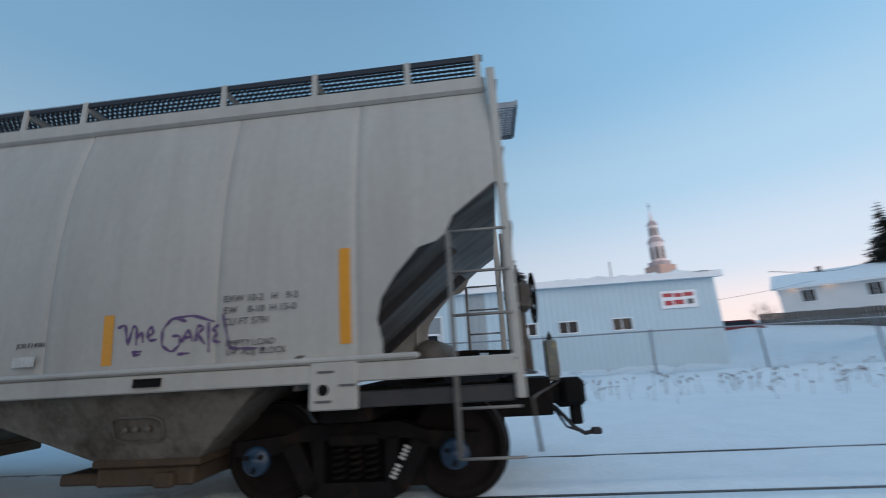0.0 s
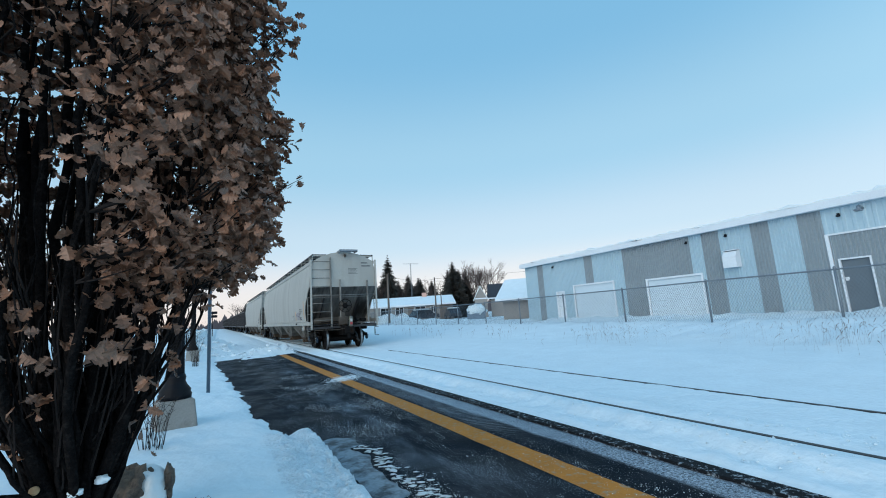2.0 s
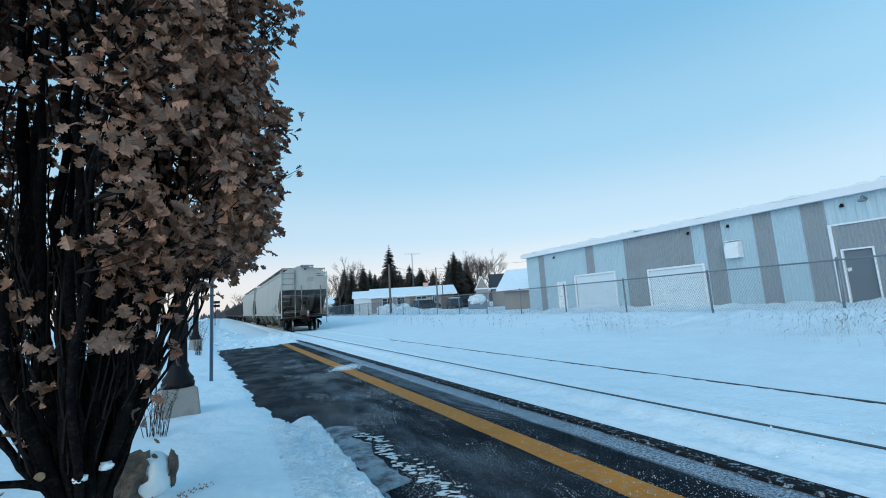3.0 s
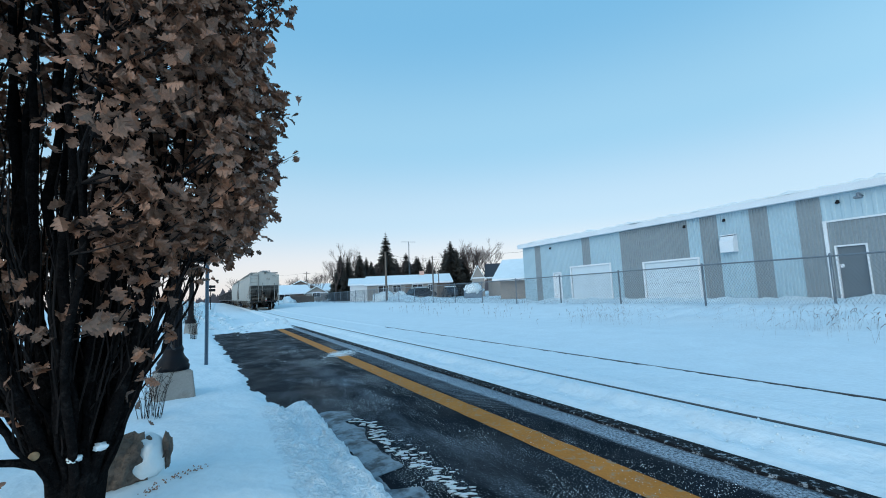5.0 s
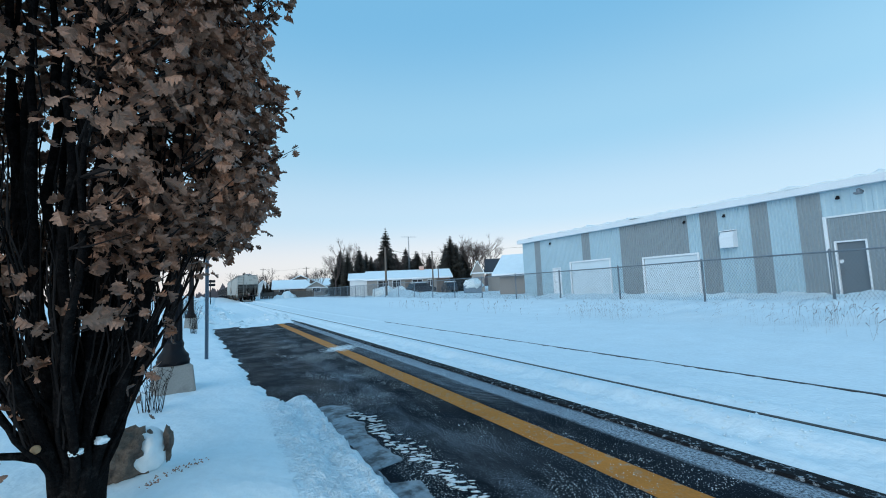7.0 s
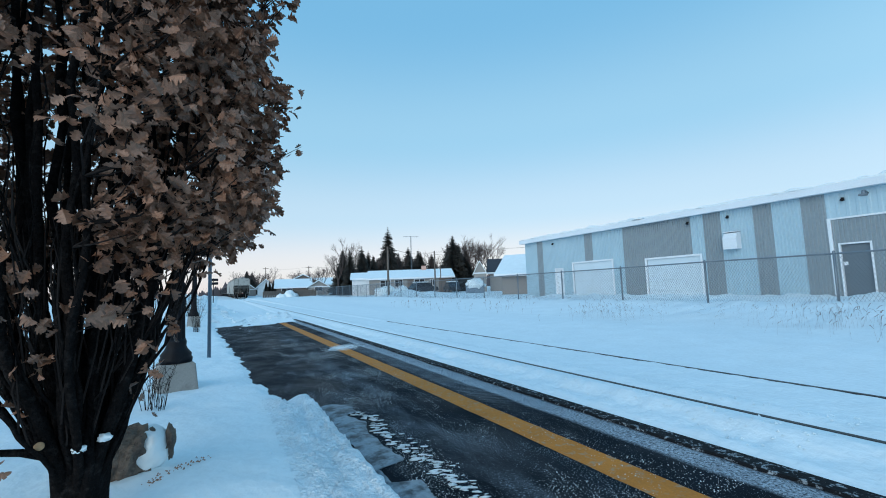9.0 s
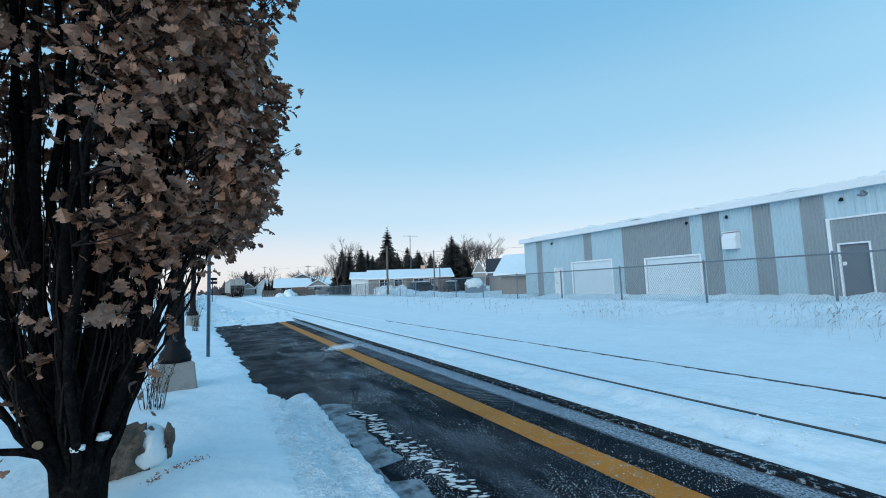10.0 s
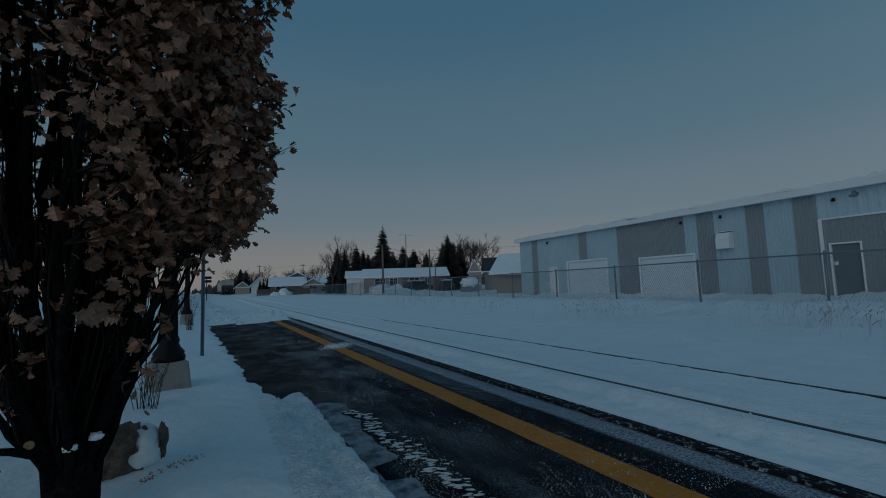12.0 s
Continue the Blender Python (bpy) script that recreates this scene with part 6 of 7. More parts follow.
def ploughed_chunks():
    """Broken lumps of snow left by the plough at the end of the cleared asphalt."""
    rnd = random.Random(63)
    bm = bmesh.new()
    for _ in range(230):
        if rnd.random() < 0.6:
            x, y = rnd.gauss(-1.2, 1.0), rnd.gauss(25.0, 2.6)
        else:
            x, y = rnd.uniform(-1.2, 3.2), 19.6 + abs(rnd.gauss(0, 1.3))
        r = rnd.uniform(0.03, 0.12) * (1.3 if y > 22 else 0.8)
        one = lump_mesh(r, rnd.random() * 20, 0.6, 0.7, 1)
        at = Vector((x, y, snow_height(x, y) + r * 0.15))
        turn = Matrix.Rotation(rnd.uniform(0, 6), 3, "Z")
        for v in one.verts:
            v.co = turn @ Vector((v.co.x * 1.5, v.co.y, v.co.z)) + at
        me = bpy.data.meshes.new("chunk")
        one.to_mesh(me)
        one.free()
        bm.from_mesh(me)
        bpy.data.meshes.remove(me)
    tagged(part("snow_chunks", bm, SNOW_ROUGH), "broken chunks of ploughed snow heaped at the platform end", "snow", kind="stuff")


ploughed_chunks()


def build_weeds():
    """Dry foxtail stalks through the bank before the fence."""
    rnd = random.Random(31)
    verts, faces = [], []

    def blade(p, q, w):
        i = len(verts)
        n = Vector((w, w * 0.6, 0))
        verts.extend((p - n, p + n, q + n * 0.4, q - n * 0.4))
        faces.append((i, i + 1, i + 2, i + 3))
    for _ in range(3400):
        y = rnd.uniform(-24, 27)
        x = rnd.gauss(11.3, 0.9)
        if fbm(x, y, 6, 0.35) < rnd.uniform(-0.35, 0.45) - (0.25 if y < 9 else 0):
            continue
        if (y > 11.5 and rnd.random() < 0.88) or (y < 1 and rnd.random() < 0.72):
            continue
        p = Vector((x, y, snow_height(x, y) - 0.02))
        h = rnd.uniform(0.16, 0.44)
        a = rnd.choice((-1, -1, 1)) * rnd.uniform(0.1, 1.3)
        q = p + Vector((0.1 * rnd.uniform(-1, 1), rnd.uniform(-0.2, 0.2) * h + 0.15 * h * math.sin(a), h))
        blade(p, q, 0.0045)
        if rnd.random() < 0.2:
            continue
        for k in range(3):
            r = q + Vector((0.02 * rnd.uniform(-1, 1), math.sin(a) * rnd.uniform(0.02, 0.06), (0.045, 0.025, -0.015)[k] * rnd.uniform(0.6, 1.2)))
            blade(q, r, (0.022, 0.028, 0.018)[k])
            q = r
    for _ in range(900):
        y = rnd.uniform(-24, 60)
        x = FENCE_X + rnd.gauss(0.1, 0.25)
        if fbm(x, y, 8, 0.5) < 0.1:
            continue
        p = Vector((x, y, snow_height(x, y) - 0.02))
        q = p + Vector((rnd.uniform(-0.1, 0.1), rnd.uniform(-0.12, 0.12), rnd.uniform(0.1, 0.5)))
        blade(p, q, 0.004)
    me = bpy.data.meshes.new("dry_weeds")
    me.from_pydata([tuple(v) for v in verts], [], faces)
    me.materials.append(WEED)
    tagged(new("dry_weeds", me), "dry brown weeds standing out of the snow bank", "weeds", kind="stuff")


build_weeds()

# ---- the neighbourhood beyond ----


def house(name, label, x, y, turn, w, d, wall_h, rise, wall_mat, roof_mat=SNOW, windows=(), door=None, gable="side", base=0.0, over=0.5):
    """A house whose long side looks along -y of its own space; gable: side (ridge along x) or front (ridge along y)."""
    h = thing(name, label, "house", pose(x, y, base, 0, 0, turn))
    bm = boxed(-w / 2, w / 2, 0, d, -0.6, wall_h)
    if gable == "side":
        prism(bm, ((0, wall_h), (d, wall_h), (d / 2, wall_h + rise)), -w / 2, w / 2, "X")
    else:
        prism(bm, ((-w / 2, wall_h), (w / 2, wall_h), (0, wall_h + rise)), 0, d, "Y")
    part("wall", bm, wall_mat, h)
    k = over * rise / ((d if gable == "side" else w) / 2)
    bm = bmesh.new()
    t = 0.18
    if gable == "side":
        prism(bm, ((-over, wall_h - k + 0.03), (d / 2, wall_h + rise + 0.03), (d + over, wall_h - k + 0.03), (d + over, wall_h - k + t), (d / 2, wall_h + rise + t + 0.05), (-over, wall_h - k + t)), -w / 2 - over, w / 2 + over, "X")
    else:
        prism(bm, ((-w / 2 - over, wall_h - k + 0.03), (0, wall_h + rise + 0.03), (w / 2 + over, wall_h - k + 0.03), (w / 2 + over, wall_h - k + t), (0, wall_h + rise + t + 0.05), (-w / 2 - over, wall_h - k + t)), -over, d + over, "Y")
    part("roof", bm, roof_mat, h, "snow-covered roof" if roof_mat is SNOW else "dark shingled roof")
    part("eaves_board", boxed(-w / 2 - over, w / 2 + over, -over - 0.04, -over - 0.005, wall_h - k - 0.08, wall_h - k + 0.12) if gable == "side" else boxed(-w / 2, w / 2, -0.04, -0.005, wall_h - 0.1, wall_h + 0.08), PAINT_WHITE, h)
    for a, b, z0, z1 in windows:
        win = part("window", boxed(a, b, -0.03, 0.02, z0, z1), GLASS_DARK, h)
        for dims in ((a - 0.08, a, z0 - 0.08, z1 + 0.08), (b, b + 0.08, z0 - 0.08, z1 + 0.08), (a, b, z1, z1 + 0.08), (a, b, z0 - 0.08, z0), ((a + b) / 2 - 0.03, (a + b) / 2 + 0.03, z0, z1)):
            part("frame", boxed(dims[0], dims[1], -0.07, -0.031, dims[2], dims[3]), PAINT_WHITE, win)
    if door:
        part("door", boxed(door[0], door[1], -0.05, 0.02, 0.1, 2.1), SIDING_BROWN, h)
    return h


bung = house("bungalow", "long beige bungalow with a snow-covered low roof", 27.9, 63.7, -22, 13.6, 8, 2.55, 1.25, SIDING_BEIGE, windows=((-5.0, -3.4, 1.0, 2.2), (-2.6, -1.4, 1.1, 2.2), (0.6, 2.2, 0.9, 2.2), (3.2, 3.9, 1.2, 2.1)), door=(-0.6, 0.3), base=0.5)
# no bay is built: a dark panel on the wall paints its shade
part("carport", boxed(4.6, 6.7, -0.06, -0.02, 0.0, 2.3), SIDING_BROWN, bung, "flat dark panel standing for the shade in a carport bay")
part("chimney", boxed(2.0, 2.8, 3.6, 4.4, 3.4, 4.6), SUNLIT_BRICK, bung)
house("garage", "small white garage with snow on its roof", 20.4, 66.8, -18, 2.9, 6, 2.5, 0.9, SIDING_WHITE, base=0.6, over=0.3)
house("garage", "beige garage with a snow-covered hipped roof", 27.25, 30.6, -52, 8.5, 7, 1.95, 1.75, SIDING_BEIGE, windows=((-1.6, -1.2, 0.9, 1.7),), base=0.5, over=0.6)
house("house", "house with a steep dark shingled roof", 39.7, 52.7, -36, 6.0, 8, 3.0, 2.0, SIDING_BEIGE, SHINGLE_DARK, base=0.4)
house("shed", "small beige gabled shed beside a dark-roofed house", 34.9, 53.6, -34, 1.9, 3, 2.6, 1.7, SIDING_BEIGE, gable="front", base=0.6, over=0.2)
house("house", "low house with a broad snow-covered roof and dark wall", 15.4, 103.5, -8, 7.6, 9, 2.3, 1.8, SIDING_BROWN, windows=((-2.6, -0.4, 0.6, 2.0),), base=0.3)
house("house", "small beige gabled house dusted with snow", 19.6, 96.0, -12, 4.4, 6, 1.9, 1.3, SIDING_BEIGE, gable="front", windows=((-0.8, 0.8, 1.0, 2.0),), base=0.5)
house("house", "distant low house with a dark gable and snowy roof", 18.6, 110, -8, 9, 8, 3.0, 2.0, SIDING_BROWN, gable="front", base=0.6)
house("house", "distant pale house with snowy gable roof", 10.9, 121, -6, 4.0, 7, 2.4, 1.9, SIDING_WHITE, gable="front", base=0.7)
house("house", "distant grey house with a snowy roof", 7.2, 128, -4, 3.6, 7, 2.0, 1.4, SIDING_BEIGE, gable="front", base=0.6)
house("house", "distant low house in snow", 24.5, 118, -10, 6.0, 7, 2.4, 1.6, SIDING_BEIGE, base=1.0)
porch = house("house", "white bungalow with a snowy roof and lit porch lamps", 42.6, -34.6, -126, 12, 8, 2.5, 1.5, SIDING_WHITE, windows=((-4.2, -3.2, 0.9, 2.0), (0.5, 1.5, 0.9, 2.0)), base=3.9)
for x in (-5.2, -2.4):
    part("porch_lamp", boxed(x, x + 0.7, -0.35, -0.28, 2.25, 2.36), LAMP_GLOW, porch, "glowing warm porch lamp")
part("chimney", boxed(-2.6, -2.2, 3.6, 4.0, 3.6, 4.6), SHINGLE_DARK, porch)


def board_fence(label, x0, y0, x1, y1, base0, base1, h, pitch=0.22):
    f = thing("board_fence", label, "fence")
    n = int(math.hypot(x1 - x0, y1 - y0) / pitch)
    ang = math.degrees(math.atan2(y1 - y0, x1 - x0))
    me = mesh_of(boxed(-pitch * 0.46, pitch * 0.46, -0.012, 0.012, -0.5, h), "board", FENCE_WOOD)
    rnd = random.Random(n)
    for k in range(n):
        u = k / n
        ob = new("board", me)
        ob.parent = f
        ob.matrix_basis = pose(x0 + (x1 - x0) * u, y0 + (y1 - y0) * u, base0 + (base1 - base0) * u + rnd.uniform(-0.03, 0.03), 0, 0, ang)


board_fence("weathered dark board fence along the railway", 7.4, 86.4, 11.0, 84.4, 0.4, 0.4, 1.3, 0.3)
board_fence("pale weathered board fence behind the snow heap", 11.3, 84.3, 16.0, 80, 0.4, 0.4, 1.3, 0.3)
board_fence("weathered grey board fence round a snowy yard", 34.6, -20.6, 29.6, -27.6, 1.7, 1.5, 1.55, 0.2)


def rise_bank():
    """Snow-covered rise under the yards on the far side of the railway."""
    bm = bmesh.new()
    rows = []
    for y in np.linspace(-60, -12.5, 30):
        row = []
        for x in np.linspace(15.6, 60, 36):
            u = smooth01(x, 16, 36) * smooth01(y, -12.4, -19)
            row.append(bm.verts.new((x, y, snow_height(x, y) * (1 - u) - 0.06 + u * (3.4 + 0.25 * fbm(x, y, 2, 0.2)) * smooth01(x, 15, 50) ** 0.55)))
        rows.append(row)
    for p, q in zip(rows, rows[1:]):
        for k in range(35):
            bm.faces.new((p[k], p[k + 1], q[k + 1], q[k])).smooth = True
    tagged(part("snow_rise", bm, SNOW), "snow-covered rise below the yards", "snow", kind="structure")


rise_bank()


# slate lightened and reddened for the sunset on the tower
TOWER_ROOF = material("sunset_tinted_slate", (0.50, 0.37, 0.36), 0.7, 0, 1, 0.15, 8, 0.1)


def church():
    c = thing("church_tower", "brick church tower with a tiered belfry, sunset pink put into its colours", "church tower", pose(138.9, -56.6, 0, 0, 0, 22))
    part("shaft", boxed(-3.2, 3.2, -3.2, 3.2, -1, 26.5), SUNLIT_BRICK, c)
    z = 26.5
    tiers = ((3.6, 3.5, 1.2, TOWER_ROOF), (2.4, 2.4, 6.6, SUNLIT_TOWER), (2.7, 1.8, 1.6, TOWER_ROOF), (1.6, 1.5, 4.4, SUNLIT_TOWER), (1.8, 0.9, 1.4, TOWER_ROOF), (0.75, 0.1, 3.8, SUNLIT_TOWER))
    for a, b, h, mat in tiers:
        bm = bmesh.new()
        lo = [bm.verts.new((a * math.cos(q), a * math.sin(q), z)) for q in (2 * math.pi * (k + 0.5) / 8 for k in range(8))]
        hi = [bm.verts.new((b * math.cos(q), b * math.sin(q), z + h)) for q in (2 * math.pi * (k + 0.5) / 8 for k in range(8))]
        for k in range(8):
            bm.faces.new((lo[k], lo[(k + 1) % 8], hi[(k + 1) % 8], hi[k]))
        bm.faces.new(hi)
        bm.faces.new(lo[::-1])
        part("tier", bm, mat, c)
        if mat is SUNLIT_TOWER and h > 4:
            for k in range(8):
                q = 2 * math.pi * k / 8
                bm = bmesh.new()
                r = (a + b) / 2 * 0.93
                prism(bm, [(u * a * 0.32, z + h * (0.15 + 0.62 * w)) for u, w in ((-0.7, 0), (0.7, 0), (0.7, 0.75), (0.4, 0.95), (0, 1.0), (-0.4, 0.95), (-0.7, 0.75))], -0.05, 0.05, "Y")
                part("belfry_opening", bm, SIDING_BROWN, c, at=Matrix.Rotation(q, 4, "Z") @ Matrix.Translation((r, 0, 0)) @ Matrix.Rotation(math.pi / 2, 4, "Z"))
        z += h
    bm = boxed(-0.08, 0.08, -0.08, 0.08, z - 0.2, z + 2.6)
    box(bm, -0.08, 0.08, -0.75, 0.75, z + 1.5, z + 1.66)
    part("cross", bm, GALV, c)


church()


def spruce(x, y, base, h, r, seed, label="dark green spruce tree with drooping branches", thin=1.0):
    rnd = random.Random(seed)
    t = thing("spruce_tree", label, "tree", (x, y, base), group="spruces")
    part("trunk", tube(bmesh.new(), ((0, 0, -0.5), (0, 0, h * 0.5), (0, 0, h)), (h * 0.018, h * 0.011, 0.01), 7), POLE_WOOD, t)
    verts, faces = [], []
    z = h * 0.08
    while z < h * 0.985:
        u = z / h
        reach = r * (1 - u) ** 0.8 * rnd.uniform(0.75, 1.12) + 0.12
        n = max(4, int(10 * (1 - u) + 5))
        for k in range(n):
            if rnd.random() < 0.12:
                continue
            a = 2 * math.pi * k / n + rnd.uniform(-0.4, 0.4)
            ln = reach * rnd.uniform(0.65, 1.1)
            d = Vector((math.cos(a), math.sin(a), 0))
            s = Vector((-math.sin(a), math.cos(a), 0))
            p = Vector((0, 0, z))
            m = 5
            for j in range(m):
                q0 = p + d * ln * (j / m) + Vector((0, 0, -ln * 0.32 * (j / m) ** 1.2))
                q1 = p + d * ln * ((j + 1.25) / m) + Vector((0, 0, -ln * 0.32 * ((j + 1) / m) ** 1.2 + 0.05 * ln))
                w = ln * 0.34 * (1.1 - j / m) * thin
                for sg in (-1, 1):
                    i = len(verts)
                    e = q0.lerp(q1, 0.8) + s * sg * w * rnd.uniform(0.7, 1.5) + Vector((0, 0, -w * rnd.uniform(0.2, 0.9)))
                    verts.extend((q0, q1, e))
                    faces.append((i, i + 1, i + 2))
                    i = len(verts)
                    e2 = q0.lerp(q1, 0.4) + s * sg * w * 0.3 + Vector((0, 0, -w * rnd.uniform(0.6, 1.4)))
                    verts.extend((q0, q1, e2))
                    faces.append((i, i + 1, i + 2))
        z += h * rnd.uniform(0.016, 0.026)
    me = bpy.data.meshes.new("crown")
    me.from_pydata([tuple(v) for v in verts], [], faces)
    me.materials.append(NEEDLES)
    ob = part("crown", me, NEEDLES, t)
    ob["kind"] = "stuff"


def bare_tree(x, y, base, h, spread, seed, label="bare leafless deciduous tree with fine twigs"):
    rnd = random.Random(seed)
    t = thing("bare_tree", label, "tree", (x, y, base), group="bare trees")
    bm = bmesh.new()
    tube(bm, ((0, 0, -0.5), (0.05, 0, h * 0.2), (0, 0.08, h * 0.34)), (h * 0.022, h * 0.018, h * 0.014), 7)
    part("trunk", bm, BARE_TWIGS, t)
    verts, faces = [], []

    def limb(p, d, ln, r, depth):
        q = p + d * ln
        i = len(verts)
        n = d.orthogonal().normalized()
        b = d.cross(n)
        for pt, rr in ((p, r), (q, r * 0.6)):
            for k in range(3):
                an = 2.094 * k
                verts.append(tuple(pt + (n * math.cos(an) + b * math.sin(an)) * rr))
        for k in range(3):
            faces.append((i + k, i + (k + 1) % 3, i + 3 + (k + 1) % 3, i + 3 + k))
        if depth == 0:
            return
        for _ in range(3 if depth > 1 else 4):
            nd = (d + Vector((rnd.uniform(-1, 1), rnd.uniform(-1, 1), rnd.uniform(-0.25, 0.75))) * spread).normalized()
            limb(p.lerp(q, rnd.uniform(0.55, 1.0)), nd, ln * rnd.uniform(0.58, 0.82), r * 0.56, depth - 1)
    for k in range(5):
        a = 2 * math.pi * k / 5 + rnd.uniform(-0.4, 0.4)
        d = Vector((math.cos(a) * 0.42, math.sin(a) * 0.42, 1)).normalized()
        limb(Vector((0, 0.05, h * rnd.uniform(0.22, 0.34))), d, h * rnd.uniform(0.22, 0.28), h * 0.009, 4)
    me = bpy.data.meshes.new("branches")
    me.from_pydata(verts, [], faces)
    me.materials.append(BARE_TWIGS)
    ob = part("branchwork", me, BARE_TWIGS, t)
    ob["kind"] = "stuff"


for k, (x, y, h, r) in enumerate(((21.5, 82.2, 8.6, 2.0), (25.0, 81.2, 9.2, 1.8), (26.8, 82.5, 8.4, 1.7), (31.8, 84.2, 13.6, 2.7), (37.7, 87.2, 9.8, 2.2), (39.8, 86.3, 9.0, 2.6), (42.0, 84.0, 8.0, 2.2), (39.4, 69.7, 10.2, 2.4), (42.4, 72.5, 9.0, 2.6), (45.0, 80.0, 8.5, 2.4))):
    spruce(x, y, 0.6, h * 1.04, r * 1.55, 40 + k, thin=1.25)
for k, (x, y, h, r) in enumerate(((29.4, 87.2, 8.2, 3.0), (31.0, 89.0, 7.6, 3.2), (34.5, 85.3, 8.6, 3.0), (36.2, 88.5, 7.4, 2.6), (8.9, 169.8, 9.5, 4.2), (10.8, 172, 9.0, 4.0))):
    spruce(x, y, 0.6, h, r, 60 + k, "dense dark evergreen tree with a broad crown", 1.7)
spruce(59.3, 7.9, 0.5, 17.0, 10.5, 71, thin=1.5)
spruce(74.8, -5.5, 0.5, 17.0, 10.0, 72, thin=1.5)
spruce(44.6, -40.2, 2.5, 12.0, 3.9, 73)
for k, (x, y, h, s) in enumerate(((22.9, 83.5, 10.6, 0.50), (24.3, 84.5, 10.0, 0.5), (43.3, 75.1, 12.2, 0.34), (47.5, 76, 11.0, 0.55), (49.5, 77.2, 11.8, 0.55), (52.0, 75.5, 11.4, 0.55), (36.0, 84, 8.4, 0.5), (40.5, 90, 9.0, 0.5), (20.5, 112, 7, 0.5), (14.0, 140, 9, 0.5), (28, 125, 9, 0.5), (86, -14.5, 15.5, 0.45), (36.0, -21.8, 2.6, 0.6))):
    bare_tree(x, y, 0.5 if k < 12 else 1.9, h, s, 80 + k)


for k in range(16):
    q = random.Random(300 + k)
    bare_tree(19 + 2.6 * k + q.uniform(-1, 1), 96 - 0.9 * k + q.uniform(-2, 6), 0.5, q.uniform(6.0, 8.8), q.uniform(0.45, 0.6), 120 + k)
for k in range(9):
    q = random.Random(400 + k)
    bare_tree(6 + 2.2 * k + q.uniform(-1, 1), 150 + q.uniform(-10, 25), 0.5, q.uniform(6.0, 9.0), q.uniform(0.45, 0.6), 140 + k)


spruce(7.6, 149.8, 0.8, 7.0, 2.6, 260, "dense dark rounded evergreen beside the railway", 2.2)
BELT = ((15.6, 78, 8.0, 1.7), (17.2, 80, 8.6, 1.8), (18.7, 84, 6.8, 2.2), (21.0, 84, 8.8, 2.2), (23.7, 86, 8.0, 2.0), (25.0, 86, 8.4, 2.0), (28.8, 82, 9.4, 2.2), (30.2, 80, 9.0, 2.0), (31.3, 82, 8.4, 2.0))
for k, (bearing, far, h, r) in enumerate(BELT):
    spruce(far * math.sin(radians(bearing)), far * math.cos(radians(bearing)), 0.5, h, r * 1.4, 200 + k, thin=1.3)
for k, (bearing, far, h) in enumerate(((14.0, 80, 9.0), (16.4, 86, 9.0), (19.9, 86, 8.0), (22.5, 88, 8.6), (26.6, 86, 8.2), (30.8, 84, 10.0), (32.4, 80, 10.5), (33.6, 78, 10.2))):
    bare_tree(far * math.sin(radians(bearing)), far * math.cos(radians(bearing)), 0.5, h, 0.55, 230 + k)


def far_woods():
    """Low hazy belt of trees along the skyline."""
    rnd = random.Random(90)
    verts, faces = [], []
    for _ in range(5200):
        a = rnd.uniform(-0.25, 2.35)
        d = rnd.uniform(230, 420)
        x, y = d * math.sin(a), d * math.cos(a)
        h = rnd.uniform(2.5, 7.5) * (1 + 0.35 * math.sin(a * 13) + 0.25 * math.sin(a * 31))
        w = h * rnd.uniform(0.10, 0.28)
        i = len(verts)
        c, s = math.cos(a), -math.sin(a)
        verts.extend(((x - c * w, y - s * w, -1), (x + c * w, y + s * w, -1), (x + c * w * 0.5, y + s * w * 0.5, h * 0.7), (x, y, h), (x - c * w * 0.6, y - s * w * 0.6, h * 0.65)))
        faces.append((i, i + 1, i + 2, i + 3, i + 4))
    me = bpy.data.meshes.new("far_woods")
    me.from_pydata(verts, [], faces)
    me.materials.append(material("far_woods", (0.10, 0.085, 0.09), 0.95, 0, 0.05, 0.3, 1, 0, spec=0.0, random_vary=0.3))
    tagged(new("far_woods", me), "distant belt of bare winter trees on the skyline", "woods", kind="stuff")


far_woods()


def utility_pole(x, y, base, h, r=0.13, arm=True):
    p = thing("utility_pole", "weathered wooden utility pole in snow", "utility pole", (x, y, base), group="utility poles")
    part("pole", tube(bmesh.new(), ((0, 0, -0.8), (0, 0, h)), (r, r * 0.7), 8), POLE_WOOD, p)
    if arm:
        part("crossarm", boxed(-0.9, 0.9, -0.05, 0.05, h - 0.5, h - 0.38), POLE_WOOD, p)


utility_pole(18.3, 48.7, 0.5, 6.0, 0.16, False)
utility_pole(27.2, 53.5, 0.5, 6.0, 0.13, False)
utility_pole(30.2, 57.5, 0.5, 4.6, 0.10, False)
utility_pole(23.3, 128, 1.0, 8, 0.14)
utility_pole(13.5, 150, 1.0, 9, 0.14)
utility_pole(115.1, -34.0, 0, 24.4, 0.2, False)
utility_pole(48.0, -41.0, 3.0, 6.2, 0.13)


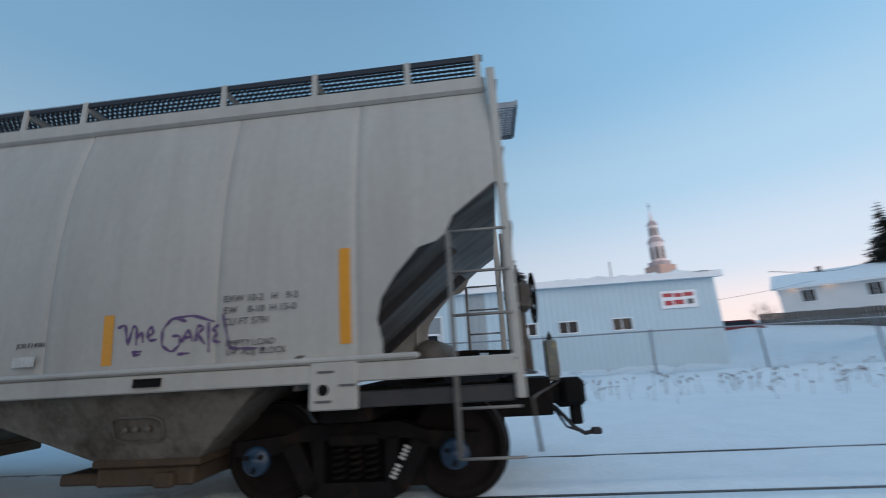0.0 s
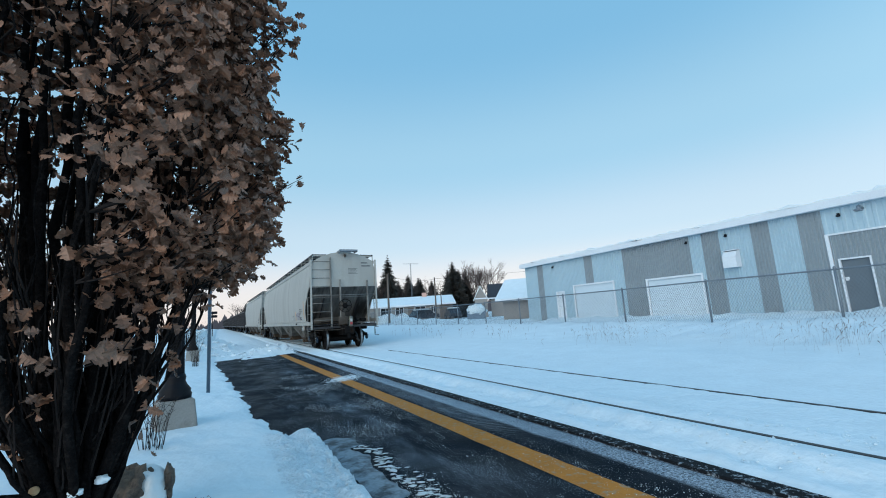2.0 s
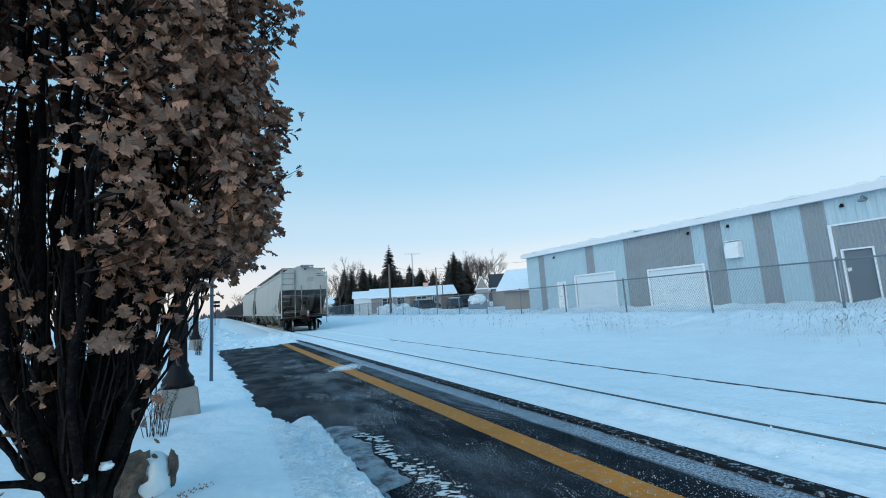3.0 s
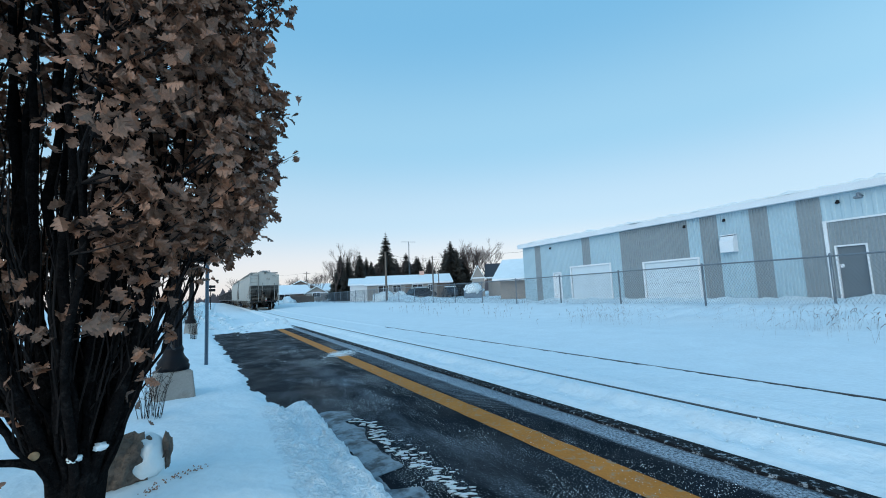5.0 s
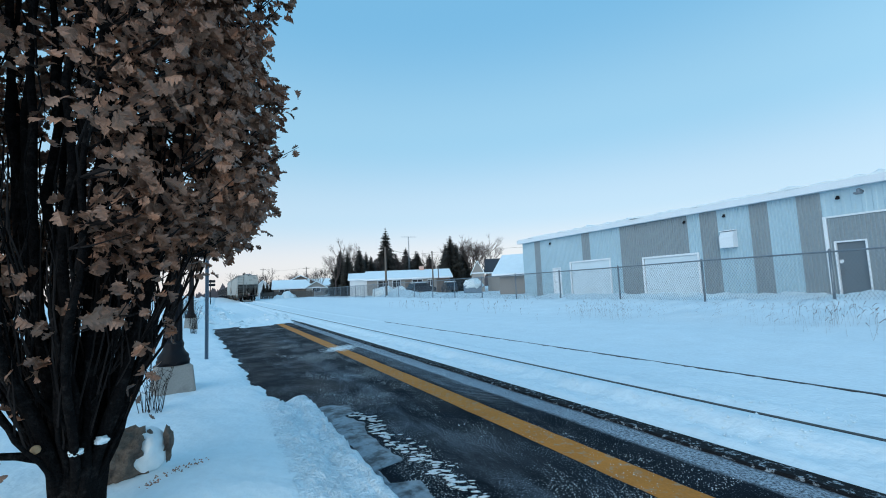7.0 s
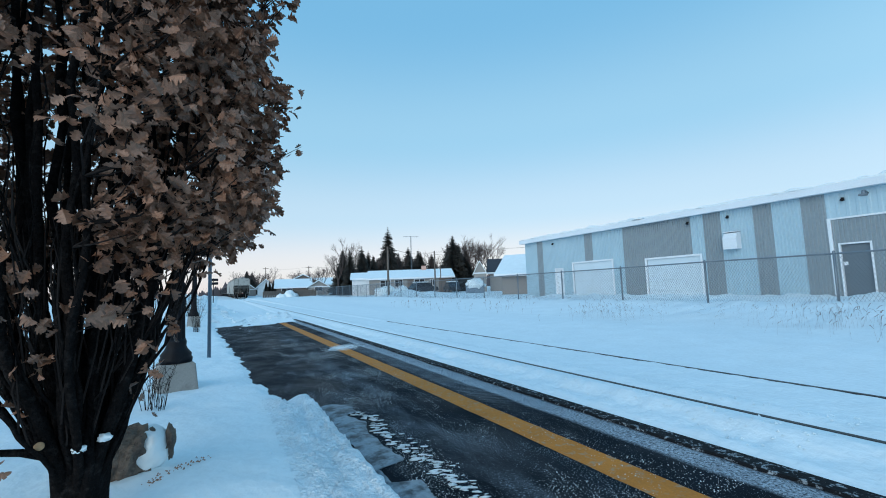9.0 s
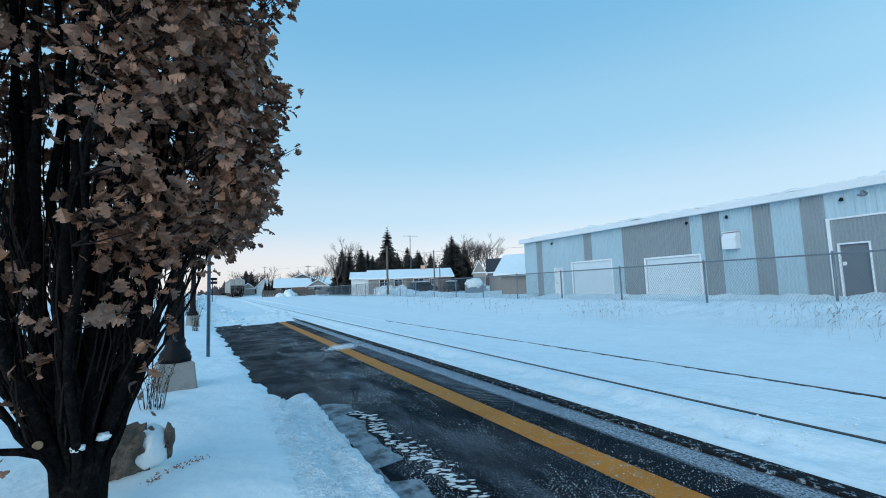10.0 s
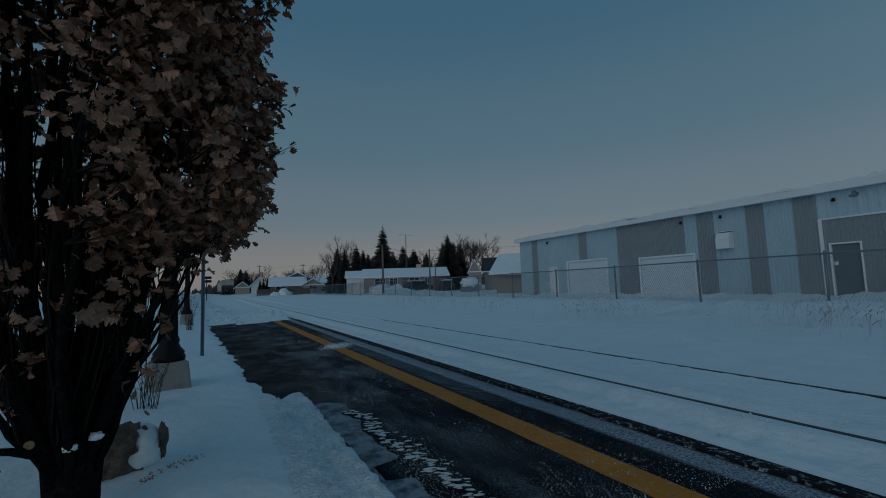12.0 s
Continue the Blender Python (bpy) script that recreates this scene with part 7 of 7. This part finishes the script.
def antenna(x, y, base, z0, z1):
    a = thing("television_antenna", "thin lattice television antenna mast above the roofs", "antenna", (x, y, base))
    bm = bmesh.new()
    for k in range(3):
        q = 2.094 * k
        tube(bm, ((0.15 * math.cos(q), 0.15 * math.sin(q), 0), (0.08 * math.cos(q), 0.08 * math.sin(q), z1)), 0.022, 4)
    n = 16
    for k in range(n):
        q, w = 2.094 * k, 2.094 * (k + 1)
        tube(bm, ((0.12 * math.cos(q), 0.12 * math.sin(q), z1 * k / n), (0.12 * math.cos(w), 0.12 * math.sin(w), z1 * (k + 1) / n)), 0.014, 3)
    part("mast", bm, GALV, a)
    bm = bmesh.new()
    tube(bm, ((-1.5, 0, z1 - 0.1), (1.6, 0, z1 - 0.05)), 0.03, 4)
    for k in range(8):
        tube(bm, ((-1.3 + 0.38 * k, -0.5, z1 - 0.08), (-1.3 + 0.38 * k, 0.5, z1 - 0.08)), 0.012, 3)
    part("boom", bm, GALV, a)


antenna(31.3, 71.0, 0.5, 0, 10.4)


def cables():
    c = thing("overhead_cables", "thin black overhead cables between utility poles", "cables")
    for p, q in (((18.3, 48.7, 6.4), (27.2, 53.5, 6.3)), ((27.2, 53.5, 6.3), (62, 40, 8.6)), ((27.2, 53.5, 6.0), (48, 66, 7.6)), ((48, -41, 9.0), (22.3, -14.2, 4.6)), ((48, -41, 8.4), (37.0, -11.5, 4.2)), ((13.5, 150, 9.6), (23.3, 128, 8.7)), ((23.3, 128, 8.7), (30.2, 57.5, 5.0))):
        a, b = Vector(p), Vector(q)
        pts = [a.lerp(b, k / 12) - Vector((0, 0, 0.5 * math.sin(math.pi * k / 12))) for k in range(13)]
        part("cable", tube(bmesh.new(), pts, 0.018, 4), RUBBER, c)


cables()


def crossing_sign():
    s = thing("trackside_sign", "dark double trackside sign on a post", "sign", (0.1 - 0.75, 60.0, 0.3))
    part("post", tube(bmesh.new(), ((0, 0, -0.5), (0, 0, 3.1)), 0.05, 6), BLACK_METAL, s)
    for z in (2.3, 2.75):
        part("plate", boxed(-0.52, 0.52, -0.06, -0.03, z, z + 0.32, bevel=0.01), BLACK_METAL, s)


crossing_sign()


def parked_vehicle(label, x, y, base, turn, mat, length=4.4, snowy=True):
    v = thing("parked_car", label, "car", pose(x, y, base, 0, 0, turn))
    half = length / 2
    outline = ((-half, 0.35), (-half, 0.85), (-half + 0.3, 1.0), (-half + 0.75, 1.52), (half - 1.6, 1.55), (half - 0.95, 1.02), (half - 0.1, 0.9), (half, 0.7), (half, 0.35))
    bm = prism(bmesh.new(), outline, -0.85, 0.85, "Y")
    bmesh.ops.bevel(bm, geom=bm.edges[:], offset=0.05, segments=1, affect="EDGES")
    part("body", bm, mat, v)
    for s in (-1, 1):
        bm = prism(bmesh.new(), ((-half + 0.5, 1.05), (-half + 0.85, 1.45), (half - 1.65, 1.47), (half - 1.15, 1.05)), s * 0.852, s * 0.862, "Y")
        part("side_window", bm, GLASS_DARK, v)
        for x0 in (-half + 0.85, half - 0.9):
            w = part("wheel", lathe(bmesh.new(), ((0.2, s * 0.70), (0.33, s * 0.70), (0.33, s * 0.88), (0.2, s * 0.89)), "Y", 16, (x0, 0, 0.33)), RUBBER, v)
            part("rim", lathe(bmesh.new(), ((0.05, s * 0.885), (0.19, s * 0.893), (0.19, s * 0.897)), "Y", 12, (x0, 0, 0.33)), GALV, w)
    if snowy:
        part("snow_cover", boxed(-half + 0.8, half - 1.65, -0.7, 0.7, 1.56, 1.72, bevel=0.06), SNOW, v)
    return v


parked_vehicle("dark car parked in a snowy yard", 26.2, 55.5, 0.45, 10, VEHICLE_DARK)
parked_vehicle("dark car parked before a bungalow", 32.3, 58.0, 0.45, 75, VEHICLE_DARK)
parked_vehicle("red car parked by a board fence", 34.9, -18.6, 1.35, 55, VEHICLE_RED, snowy=False)
tagged(part("snow_mound", lump_mesh(1.15, 4, 0.35, 0.7), SNOW, None, at=(27.6, 43.6, 1.35), smooth=True), "heaped snow on a covered trailer", "snow")
bm = boxed(-1.1, 1.1, -0.8, 0.8, 0.0, 1.0, bevel=0.12)
tagged(part("covered_trailer", bm, material("blue_grey_tarpaulin", (0.16, 0.22, 0.28), 0.7, 0, 3, 0.2, 20, 0.3), None, at=pose(27.6, 43.6, 0.35, 0, 0, -35)), "small trailer under a blue-grey tarpaulin", "trailer")
for x, y, r, z in ((11.6, 82.5, 1.3, 0.5), (9.9, 82.0, 0.9, 0.5), (19.3, 52.2, 1.5, 0.55), (20.8, 51.0, 1.2, 0.5)):
    tagged(part("snow_mound", lump_mesh(r, x, 0.45, 0.75), SNOW, None, at=(x, y, z), smooth=True), "ploughed heap of lumpy snow", "snow", "snow heaps")
# clipped evergreens with snowy tops
for k in range(5):
    spruce(10.2 + 0.75 * k, 112 - 0.4 * k, 1.0, 3.2, 0.7, 100 + k, "small clipped evergreen dusted with snow", 1.6)


# ---- what moves ----
REAR_AXLE = ((0.0, 0.385), (0.3, 3.14), (0.6, 5.93), (1.0, 9.6), (1.5, 14.25), (2.0, 19.3), (2.5, 24.6), (3.0, 29.7), (4.0, 40.3), (4.8, 48.9), (5.5, 56.6), (6.5, 68.0), (7.2, 76.0),
             (8.0, 85.0), (8.8, 94.0), (10.0, 108.0), (11.0, 119.5), (12.0, 131.0))


def train_at(t):
    """Way of the last axle along the track, smoothed between the known times."""
    times, ways = [a for a, _ in REAR_AXLE], [b for _, b in REAR_AXLE]
    i = max(0, min(len(times) - 2, int(np.searchsorted(times, t, "right")) - 1))

    def slope(k):
        a, b = max(0, k - 1), min(len(times) - 1, k + 1)
        return (ways[b] - ways[a]) / (times[b] - times[a])
    h = times[i + 1] - times[i]
    u = (t - times[i]) / h
    return ((2 * u ** 3 - 3 * u ** 2 + 1) * ways[i] + (u ** 3 - 2 * u ** 2 + u) * h * slope(i) + (3 * u ** 2 - 2 * u ** 3) * ways[i + 1] + (u ** 3 - u ** 2) * h * slope(i + 1))


def on_track(y, wheelbase=16.0):
    a, b = TRACK + bend(y), TRACK + bend(y + wheelbase)
    p, q = climb(y), climb(y + wheelbase)
    return pose(a, y, p, math.degrees(math.atan2(q - p, wheelbase)), 0, -math.degrees(math.atan2(b - a, wheelbase)))


def motions():
    steps = [k / 5 for k in range(61)]
    for car, ahead in TRAIN:
        walk(car, [(t, on_track(train_at(t) + ahead)) for t in steps])
    turns = [k / 15 for k in range(181)]
    for car, ahead in TRAIN:
        for w in car.children:
            if w.name.startswith("wheelset"):
                y, z = w.location.y, w.location.z
                walk(w, [(t, pose(0, y, z, -math.degrees(train_at(t) / RADIUS))) for t in turns])


motions()
